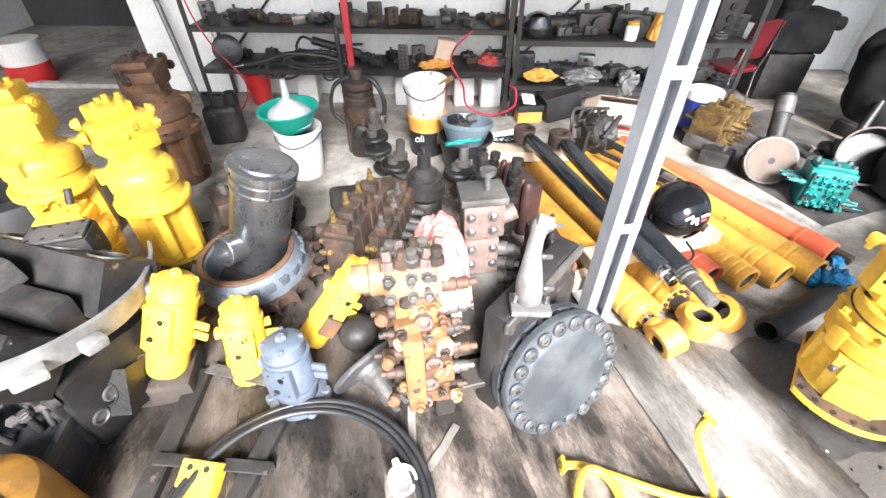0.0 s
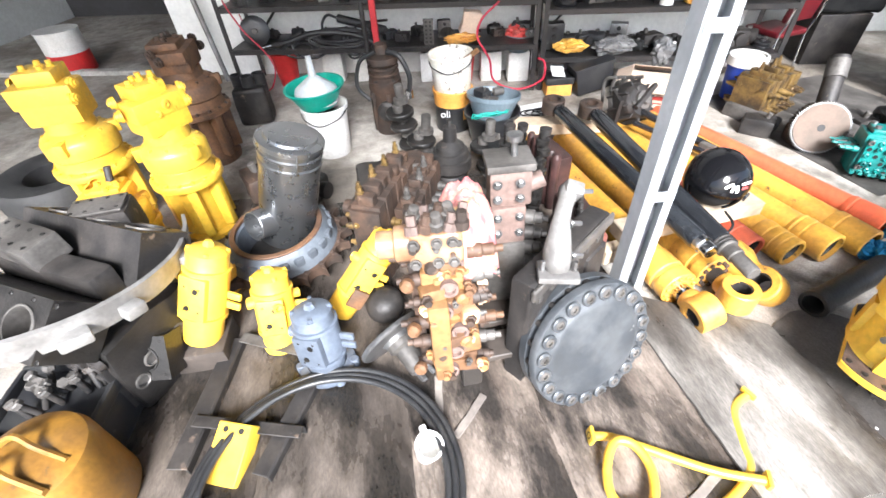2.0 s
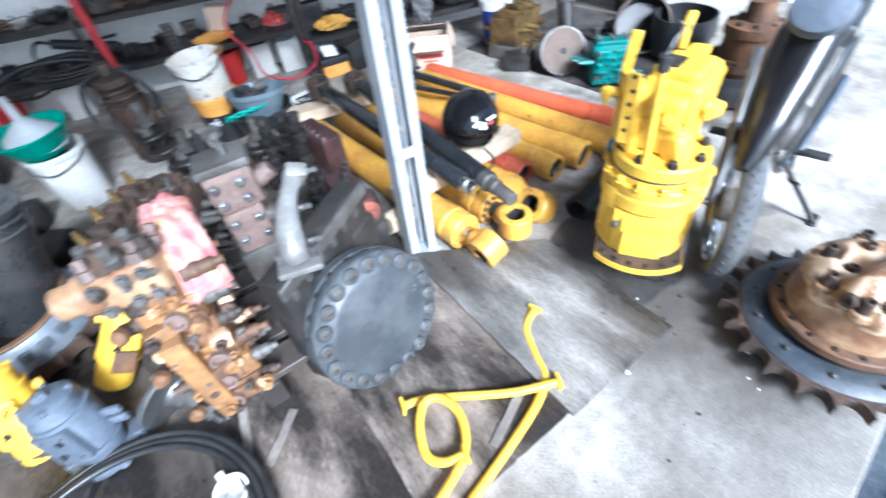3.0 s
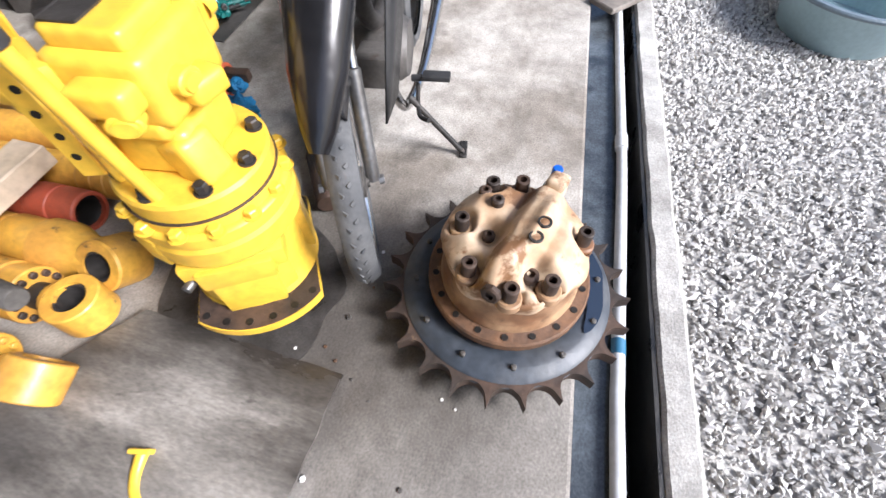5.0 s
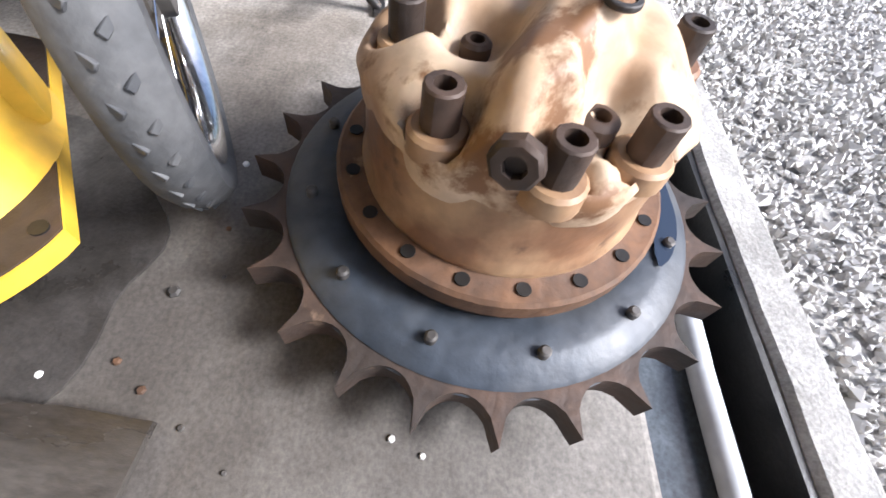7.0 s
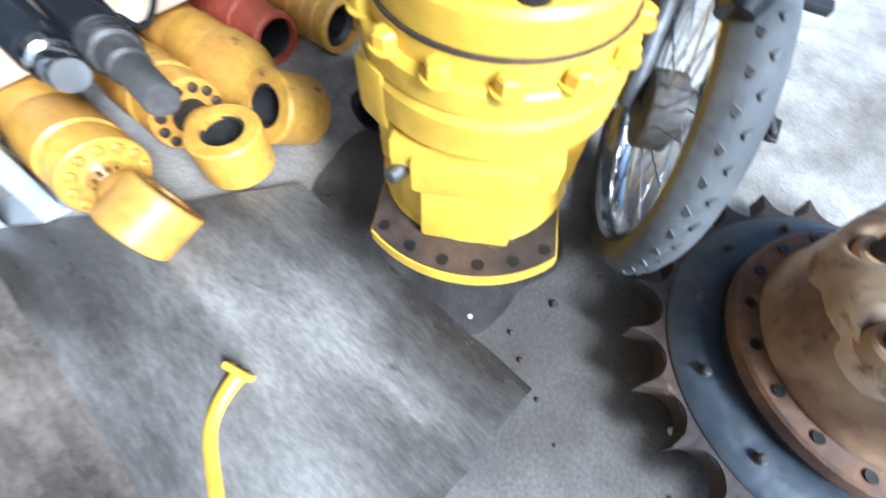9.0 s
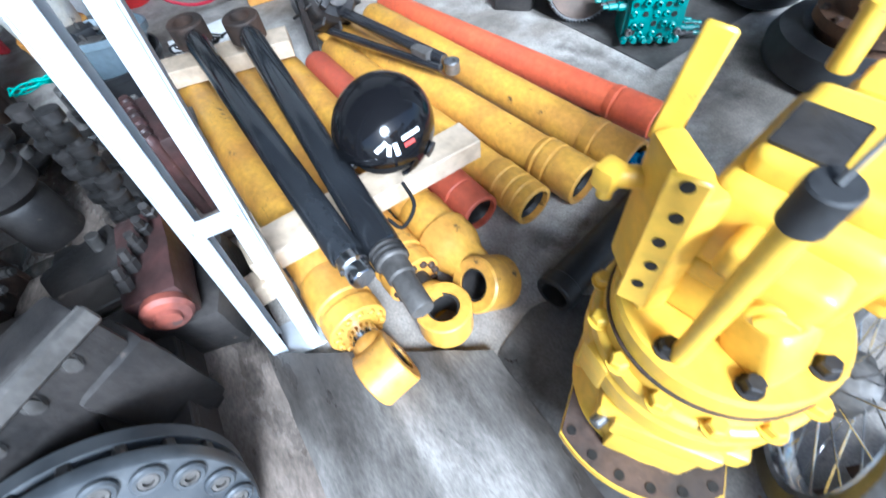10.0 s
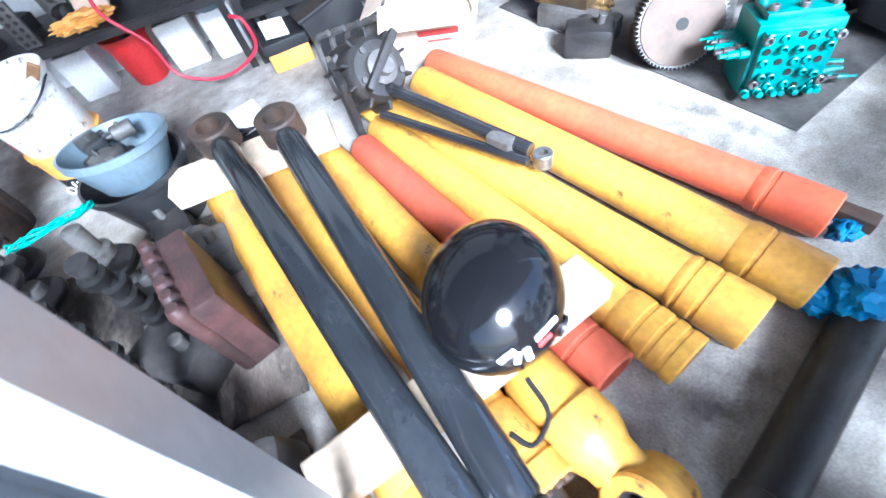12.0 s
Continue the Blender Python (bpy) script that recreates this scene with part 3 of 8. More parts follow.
def sheet(x, y, w, l, rz, z, material, label, short=0.0):
    bm = B()
    wrinkled = material is not PLY
    nx, ny = (24, 64) if wrinkled else (10, 18)
    grid = {}
    for k in (0, 1):
        for i in range(nx + 1):
            for j in range(ny + 1):
                p = Vector((w * i / nx, (l - short * i / nx) * j / ny, 0))
                lift = 0.004 * (noise.noise(p * 3 + Vector((x * 9, y * 9, 0))) + 1) * (1 if 0 < i < nx and 0 < j < ny else 0.6)
                if wrinkled:
                    lift += 0.010 * max(0.0, 0.45 - abs(2.2 * noise.noise(Vector((p.x * 7 + x, p.y * 3, 4.0))))) + 0.006 * max(0.0, 0.4 - abs(2.4 * noise.noise(Vector((p.x * 3, p.y * 13 + y, 9.0)))))
                e = 0.006 * noise.noise(Vector((j * 0.9, i * 0.9, x * 5)))
                grid[k, i, j] = bm.verts.new((p.x + (e if i in (0, nx) else 0), p.y + (e if j in (0, ny) else 0), lift + (0.009 if k else -0.003)))
    for i in range(nx):
        for j in range(ny):
            bm.faces.new((grid[1, i, j], grid[1, i + 1, j], grid[1, i + 1, j + 1], grid[1, i, j + 1]))
            bm.faces.new((grid[0, i, j + 1], grid[0, i + 1, j + 1], grid[0, i + 1, j], grid[0, i, j]))
    for i in range(nx):
        for j in (0, ny):
            bm.faces.new((grid[0, i, j], grid[0, i + 1, j], grid[1, i + 1, j], grid[1, i, j]))
    for j in range(ny):
        for i in (0, nx):
            bm.faces.new((grid[0, i, j], grid[0, i, j + 1], grid[1, i, j + 1], grid[1, i, j]))
    ob = part("plywood_sheet", bm, material, None, smooth=40)
    ob.matrix_world = pose(x, y, z, 0, 0, rz)
    return tagged(ob, label, "plywood", "sheets on the floor")


sheet(0.95, 0.42, 0.535, 1.0, 18, 0.022, PLY, "grey oil-stained plywood sheet on the concrete floor", 0.36)
sheet(0.42, 0.27, 0.60, 1.4, 18, 0.003, PLY_DARK, "dark oil-soaked plywood sheet under the parts")
sheet(-0.10, 0.20, 0.51, 1.9, 16, 0.003, PLY_DARK, "dark wrinkled oil-soaked plywood sheet under the valves")
sheet(-0.65, 0.15, 0.54, 1.9, 14, 0.005, PLY_BLACK, "near-black plywood sheet under the hoop and pumps")
sheet(-1.22, 0.1, 0.56, 2.0, 13, 0.003, PLY_BLACK, "near-black plywood sheet beside the engine block")
sheet(-0.2, 1.75, 0.8, 0.9, 10, 0.004, PLY_DARK, "oil-soaked plywood sheet under the crankshafts")

# conduit in the gutter
con = thing("conduit", KERB_LINE, "grey plastic conduit pipe lying in the gutter", "pipe")
part("pipe", sweep(B(), [(-6, -0.128, -0.035), (-2, -0.125, -0.036), (0, -0.122, -0.035), (0.35, -0.127, -0.035), (1.1, -0.15, -0.035), (1.6, -0.152, -0.035), (3.2, -0.155, -0.035)], 0.02, 12), PVC, con)
part("tape", bar(B(), (0.365, -0.1275, -0.035), (0.415, -0.129, -0.035), 0.0215), TAPE_BLUE, con, "blue tape band")
part("elbow", sweep(B(), [(1.25, -0.151, -0.035), (1.33, -0.152, -0.035)], 0.025, 12), PVC, con)

# ---- big parts by the drain ----


def tooth_outline(r_out, r_root, n, per=8):
    """A chain sprocket's outline: scooped valleys between pointed teeth."""
    pts = []
    for i in range(n):
        a0 = 2 * math.pi * i / n
        for k in range(per):
            f = k / per
            d = abs(f - 0.5) * 2                       # 1 at the tip, 0 in the valley
            r = r_out - (r_out - r_root) * math.sqrt(max(0.0, 1 - d * d))
            pts.append((r * math.cos(a0 + f * 2 * math.pi / n), r * math.sin(a0 + f * 2 * math.pi / n)))
    return pts


def sprocket_wheel(parent, r_out, r_root, n, inner, h, z, material, name="toothed_ring"):
    per = 10
    outl = tooth_outline(r_out, r_root, n, per)
    hole = ring_points(inner, n * per)
    bm = plate(B(), outl, h, Matrix.Translation((0, 0, z)), hole)
    return part(name, bm, material, parent, smooth=35)


drive = thing("final_drive", pose(1.925, 0.36, 0, 0, 0, 0), "greasy final drive with a toothed sprocket and rusty cream motor", "final drive")
sprocket_wheel(drive, 0.355, 0.302, 23, 0.2, 0.045, 0.055, RUST_DARK, "sprocket")
part("hub", lathe(B(), [(0.2, 0.0), (0.235, 0.02), (0.245, 0.1)], None, 48), RUST_DARK, drive)
part("dished_plate", lathe(B(), [(0.296, 0.102), (0.29, 0.108), (0.262, 0.118), (0.255, 0.12), (0.21, 0.118), (0.2, 0.112), (0.2, 0.06)], None, 64), BLUE_GREASE, drive, "bluish greasy dished plate")
lower_parts = set(drive.children)
part("flange", lathe(B(), [(0.15, 0.1), (0.222, 0.1), (0.222, 0.125), (0.217, 0.13), (0.16, 0.132), (0.15, 0.14), (0.15, 0.1)], None, 48), RUST, drive, "rusty bolted flange")
# bolt holes are flat discs with the shade painted on
hole_disc = part("bolt_hole", lathe(B(), [(0.009, 0), (0.009, 0.002), (0, 0.0015)], None, 12), HOLE_SHADE, drive)
bolt_ring(hole_disc, 18, 0.201, 0.1315, 8, 368)
stud = part("stud", drum(B(), 0.008, 0.018, None, 10), IRON_GREY, drive)
bolt_ring(stud, 12, 0.258, 0.114, 5, 365)
part("motor_neck", lathe(B(), [(0.186, 0.125), (0.188, 0.142), (0.183, 0.15), (0.181, 0.215), (0.176, 0.25), (0.1, 0.252)], None, 56), NECK, drive, "rust-stained motor neck")
# cast motor cover: a rounded cap with a raised port ridge, side humps and bolt pockets
spots = [(0.152, 26), (0.156, 55), (0.138, 113), (0.158, 165), (0.170, 205), (0.160, 238), (0.160, 300)]
pockets = [(r * math.cos(radians(a)), r * math.sin(radians(a))) for r, a in spots]
RIDGE = radians(4)


def bump_up(u, w, k=4):
    return math.exp(-abs(u / w) ** k)


def cover_height(x, y):
    u, v = x * math.cos(RIDGE) + y * math.sin(RIDGE), x * math.sin(RIDGE) - y * math.cos(RIDGE)
    r = math.hypot(x, y)
    z = 0.318 - 0.035 * max(0.0, (r - 0.115) / 0.06) ** 2
    z += 0.050 * bump_up(v - 0.026, 0.042, 5) * bump_up(u + 0.02, 0.175, 8)      # the port ridge
    z += 0.026 * bump_up(v - 0.085, 0.055) * bump_up(u - 0.005, 0.085)           # the flat beside it
    z += 0.014 * bump_up(v + 0.085, 0.055) * bump_up(u - 0.055, 0.08)            # the pad with three plugs
    z -= 0.030 * bump_up(math.hypot(x + 0.045, y - 0.055), 0.038, 4) + 0.035 * bump_up(math.hypot(x + 0.085, y + 0.085), 0.036, 4)
    for px, py in pockets:
        z -= 0.04 * bump_up(math.hypot(x - px, y - py), 0.033, 6) * (z > 0.28)
    return z


bm = B()
n_l, rows = 120, []
for (f, z) in ((0.97, 0.225), (0.985, 0.235), (0.99, 0.25)):
    rows.append([(f * 0.18, z)] * n_l)
for k in range(30):
    rows.append([(0.18 * (1 - k / 30.0), None)] * n_l)
grid = []
for row in rows:
    ring = []
    for i, (r, z) in enumerate(row):
        a = 2 * math.pi * i / n_l
        r2 = r * (1 + 0.05 * max(0.0, math.cos(7 * (a - 0.26))) ** 0.7 * min(1, r / 0.15))
        x, y = r2 * math.cos(a), r2 * math.sin(a)
        ring.append(bm.verts.new((x, y, cover_height(x, y) if z is None else z)))
    grid.append(ring)
for p, q in zip(grid, grid[1:]):
    for i in range(n_l):
        j = (i + 1) % n_l
        bm.faces.new((p[i], p[j], q[j], q[i]))
bm.faces.new(grid[-1])
cover = part("motor_cover", rough_up(bm, 0.003, 22), CREAM, drive, "chipped cream paint over rust", 60)
part("port_stub", rough_up(box(B(), 0.06, 0.05, 0.06, pose(0.158 * math.cos(RIDGE), 0.158 * math.sin(RIDGE) - 0.026, 0.338, 0, 12, 4), 0.014, 3), 0.002, 20), CREAM, drive)
part("relief_plug", lathe(B(), [(0.024, 0), (0.024, 0.012), (0.02, 0.016), (0.011, 0.016), (0.01, 0.008), (0, 0.008)], pose(-0.178, -0.038, 0.312, 78, 0, -86), 8), RUST_DARK, drive, "rusty hexagon plug")
for u, v in ((-0.045, 0.056), (0.0, 0.056)):
    x, y = u * math.cos(RIDGE) + v * math.sin(RIDGE), u * math.sin(RIDGE) - v * math.cos(RIDGE)
    part("stamped_ring", pipe(B(), 0.017, 0.0115, 0.006, Matrix.Translation((x, y, cover_height(x, y) - 0.001)), 20, 0.001), IRON, drive, "dark ringed plug")
    part("ring_plug", lathe(B(), [(0.0115, 0), (0.0115, 0.003), (0.009, 0.005), (0, 0.005)], Matrix.Translation((x, y, cover_height(x, y) - 0.001)), 14), CREAM, drive)
cb = capbolt(drive, RUST_DARK, 0.0185, 0.05)
for i, (r, a) in enumerate(spots):
    m = pose(r * math.cos(radians(a)), r * math.sin(radians(a)), 0.282)
    if i == 0:
        cb.matrix_local = m
    else:
        again(cb, m)
for (r, a, s) in ((0.085, 69, 0.017), (0.132, 30, 0.017), (0.141, 67, 0.017), (0.07, 130, 0.016), (0.12, 225, 0.02)):
    part("plug", lathe(B(), [(s, 0), (s, 0.018), (s * 0.75, 0.022), (s * 0.5, 0.022), (s * 0.5, 0.01), (0, 0.01)], pose(r * math.cos(radians(a)), r * math.sin(radians(a)), cover_height(r * math.cos(radians(a)), r * math.sin(radians(a))) - 0.004), 14), RUST_DARK, drive)

for i, (r, a) in enumerate(spots):
    part("bolt_boss", lathe(B(), [(0.031, 0.0), (0.03, 0.022), (0.026, 0.026), (0.017, 0.026)], pose(r * math.cos(radians(a)), r * math.sin(radians(a)), 0.262), 18), NECK, drive)
for o in set(drive.children) - lower_parts:              # all above the dish stands on a short black hub
    if o.name.split(".")[0] != "stud":
        o.location.z += 0.044
part("hub_wall", lathe(B(), [(0.214, 0.112), (0.21, 0.125), (0.206, 0.146)], None, 56), IRON_BLACK, drive, "black greasy hub wall")
# a film of water lying in the dish
bm = B()
inner, outer = [], []
for i in range(41):
    f = i / 40
    a = radians(-95 + 150 * f)
    edge = math.sin(math.pi * f) ** 0.5
    wob = 0.012 * noise.noise(Vector((f * 7, 3, 0)))
    inner.append(bm.verts.new(((0.252 - 0.035 * edge + wob * 0.5) * math.cos(a), (0.252 - 0.035 * edge + wob * 0.5) * math.sin(a), 0.1245)))
    outer.append(bm.verts.new(((0.256 + 0.024 * edge + wob) * math.cos(a), (0.256 + 0.024 * edge + wob) * math.sin(a), 0.1245 - 0.004 * edge)))
for i in range(40):
    bm.faces.new((inner[i], inner[i + 1], outer[i + 1], outer[i]))
part("water_film", bm, WATER, drive, "dark glossy film of water")
part("hub_top", lathe(B(), [(0.245, 0.098), (0.3, 0.098), (0.304, 0.094), (0.304, 0.09)], None, 64), BLUE_GREASE, drive)

# the yellow swing drive that stands on its pinion
fd = thing("swing_drive", pose(1.555, 0.965, 0, 0, 0, 0), "glossy yellow swing drive with its motor standing upright", "swing drive")
pin = plate(B(), tooth_outline(0.095, 0.075, 14, 4), 0.15)
part("pinion", pin, IRON, fd, "dark oily pinion gear")
ang = radians(232)                                      # the side that the flange's bolt arc faces
flange_out = []
for i in range(72):
    a = 2 * math.pi * i / 72
    x, y = 0.235 * math.cos(a), 0.235 * math.sin(a)
    u = -x * math.sin(ang) + y * math.cos(ang)          # across the arc
    u2 = max(-0.158, min(0.158, u))
    x += -(u2 - u) * math.sin(ang)
    y += (u2 - u) * math.cos(ang)
    flange_out.append((x, y))
part("flange_rim", plate(B(), flange_out, 0.026, Matrix.Translation((0, 0, 0.148))), YELLOW, fd)
part("flange_face", plate(B(), [(x * 0.985, y * 0.985) for x, y in flange_out], 0.003, Matrix.Translation((0, 0, 0.174))), RUST_DARK, fd, "bare rusty machined flange face")
hd = part("bolt_hole", lathe(B(), [(0.01, 0), (0.01, 0.002), (0, 0.0015)], None, 12), HOLE_SHADE, fd)
bolt_ring(hd, 6, 0.212, 0.177, 232 - 40, 232 + 56)
part("lower_case", rough_up(lathe(B(), [(0.196, 0.176), (0.186, 0.19), (0.172, 0.21), (0.168, 0.30), (0.17, 0.33)], None, 48), 0.002, 12), YELLOW, fd)
for k in range(6):
    a = 232 + 30 + 60 * k
    part("rib", box(B(), 0.075, 0.13, 0.12, pose(0.13 * math.cos(radians(a)), 0.13 * math.sin(radians(a)), 0.25, 0, 0, a + 90) , 0.012, 2), YELLOW, fd)
for (w, d, h, r, z) in ((0.17, 0.09, 0.12, 0.15, 0.235), (0.27, 0.10, 0.045, 0.135, 0.305), (0.2, 0.07, 0.05, 0.165, 0.29)):
    part("casting_pad", box(B(), w, d, h, pose(r * math.cos(ang), r * math.sin(ang), z, 0, 0, 232 + 90), 0.01, 2), YELLOW, fd)
part("ring_gear_case", lathe(B(), [(0.168, 0.325), (0.2, 0.33), (0.207, 0.337), (0.207, 0.372), (0.2, 0.38), (0.204, 0.384), (0.204, 0.405), (0.198, 0.41), (0.188, 0.41), (0.186, 0.43), (0.0, 0.43)], None, 64), YELLOW, fd)
part("gasket", pipe(B(), 0.1885, 0.15, 0.004, pose(0, 0, 0.429), 56, 0.001), RUST_DARK, fd, "dark paper gasket")
yb = hexbolt(fd, YELLOW, 0.015, 0.018)
bolt_ring(yb, 14, 0.196, 0.409, 8, 368)
part("cover_plate", lathe(B(), [(0.183, 0.43), (0.184, 0.462), (0.178, 0.468), (0.12, 0.47), (0, 0.472)], None, 48), YELLOW, fd)
db = hexbolt(fd, IRON, 0.014, 0.02)
bolt_ring(db, 8, 0.155, 0.468, 20, 380)
for (dx, dy, a) in ((0.18, 0.0, 15), (-0.1, 0.15, 130), (-0.185, 0.01, 190)):
    part("lug", box(B(), 0.06, 0.07, 0.07, pose(dx, dy, 0.35, 0, 0, a), 0.012, 2), YELLOW, fd)
# motor body above
bm = box(B(), 0.2, 0.19, 0.16, pose(0.01, 0.01, 0.55, 0, 0, 28), 0.03, 3)
box(bm, 0.09, 0.10, 0.15, pose(-0.02, -0.085, 0.53, -14, 0, 10), 0.025, 3)
box(bm, 0.23, 0.15, 0.06, pose(0.01, 0.01, 0.645, 0, 0, 28), 0.02, 3)
part("motor_base", rough_up(bm, 0.004, 14), YELLOW, fd)
bm = box(B(), 0.24, 0.2, 0.2, pose(0.02, 0.01, 0.755, 0, 0, 28), 0.03, 3)
box(bm, 0.15, 0.1, 0.13, pose(0.14, 0.05, 0.77, 0, 0, 28), 0.022, 3)
box(bm, 0.1, 0.12, 0.08, pose(-0.08, -0.06, 0.77, 0, 0, 28), 0.02, 3)
box(bm, 0.09, 0.09, 0.07, pose(0.06, -0.09, 0.71, 0, 0, 10), 0.02, 3)
part("motor_housing", rough_up(bm, 0.004, 13, 3), YELLOW, fd)
bm = box(B(), 0.17, 0.16, 0.06, pose(0.01, 0.01, 0.875, 0, 0, 28), 0.018, 3)
box(bm, 0.09, 0.07, 0.05, pose(0.12, 0.08, 0.88, 0, 0, 28), 0.016, 2)
part("motor_head", rough_up(bm, 0.003, 15, 5), YELLOW, fd)
part("port_face", box(B(), 0.09, 0.075, 0.006, pose(-0.03, 0.03, 0.908, 0, 0, 28), 0.006, 2), IRON, fd, "flat disc painted near-black for a port's shade face")
for (dx, dy, z, rx, rz) in ((0.03, -0.115, 0.75, 90, 20), (-0.1, -0.1, 0.72, 90, -40), (0.2, 0.05, 0.78, 90, 118), (0.19, 0.13, 0.8, 90, 118)):
    part("port_plug", lathe(B(), [(0.034, -0.02), (0.034, 0.012), (0.03, 0.016), (0.024, 0.016), (0.022, 0.022), (0, 0.022)], pose(dx, dy, z, rx, 0, rz), 20), YELLOW, fd)
bm = bar(B(), (0.1, 0.14, 0.88), (0.11, 0.15, 0.99), 0.016, 12)
part("elbow_fitting", bar(bm, (0.11, 0.15, 0.97), (0.15, 0.18, 1.02), 0.018, 12), YELLOW, fd)


def stretch(z):
    """The case is taller and the motor squatter than first laid out."""
    return z if z < 0.177 else 0.177 + (z - 0.177) * 1.36 if z < 0.47 else 0.5755 + (z - 0.47) * 0.66


for o in fd.children:
    slim = 1.0 if o.name.split(".")[0] in ("pinion", "flange_rim", "flange_face", "bolt_hole") else 0.87
    if o.location.length > 1e-6:
        o.location = (o.location.x * slim, o.location.y * slim, stretch(o.location.z))
    else:
        for v in o.data.vertices:
            v.co = Vector((v.co.x * slim, v.co.y * slim, stretch(v.co.z)))
part("dipstick_tube", bar(B(), (-0.118, -0.06, 0.572), (-0.15, -0.075, 0.9), 0.014, 16), YELLOW, fd)
part("rubber_cap", bar(B(), (-0.15, -0.075, 0.9), (-0.153, -0.077, 0.945), 0.0185, 16), RUBBER, fd, "black rubber cap")
part("dipstick_loop", sweep(B(), [(-0.153, -0.077, 0.945), (-0.13, -0.07, 0.98), (-0.1, -0.06, 1.0), (-0.12, -0.055, 1.02)], 0.0025, 6), STEEL, fd)
plate_m = pose(-0.16, 0.02, 0.74, 0, 0, -50)
part("bracket_plate", box(B(), 0.042, 0.008, 0.24, plate_m, 0.003), YELLOW, fd)
for j in range(5):
    part("slot", lathe(B(), [(0.0075, 0), (0.0075, 0.0015), (0, 0.0015)], plate_m @ pose(0.004 * (j % 2), -0.0042, -0.07 + 0.045 * j, 90), 12), HOLE_SHADE, fd)
part("bracket_tab", box(B(), 0.032, 0.007, 0.15, pose(-0.10, 0.13, 0.865, 0, 6, -50), 0.003), YELLOW, fd)
part("side_bracket", box(B(), 0.04, 0.12, 0.24, pose(-0.115, 0.07, 0.70, 0, 0, -8), 0.01, 2), YELLOW, fd)
bm = bar(B(), (-0.10, 0.11, 0.75), (-0.155, 0.135, 0.75), 0.016, 14)
box(bm, 0.038, 0.034, 0.038, pose(-0.16, 0.138, 0.75, 0, 0, 25), 0.01, 2)
bar(bm, (-0.16, 0.138, 0.76), (-0.16, 0.138, 0.71), 0.011, 12)
part("hose_fitting", bm, YELLOW, fd)
part("drain_cock", bar(B(), (-0.14, -0.05, 0.33), (-0.2, -0.07, 0.33), 0.012, 10), STEEL, fd, "bare brass-grey drain fitting")

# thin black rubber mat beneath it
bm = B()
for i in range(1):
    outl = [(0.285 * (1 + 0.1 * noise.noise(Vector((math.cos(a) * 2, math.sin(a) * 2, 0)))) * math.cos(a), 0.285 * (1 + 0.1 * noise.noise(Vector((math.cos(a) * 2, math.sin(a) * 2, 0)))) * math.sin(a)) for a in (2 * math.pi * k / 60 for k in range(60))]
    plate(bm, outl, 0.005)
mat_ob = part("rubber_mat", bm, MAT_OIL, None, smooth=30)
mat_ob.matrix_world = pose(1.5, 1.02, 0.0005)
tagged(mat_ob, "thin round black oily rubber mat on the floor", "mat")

# ---- hydraulic cylinders on the floor ----


def along(x0, y0, x1, y1, z0, z1=None):
    """A pose whose z runs from the first point to the second."""
    a, b = Vector((x0, y0, z0)), Vector((x1, y1, z0 if z1 is None else z1))
    return Matrix.Translation(a) @ (b - a).to_track_quat("Z", "Y").to_matrix().to_4x4(), (b - a).length


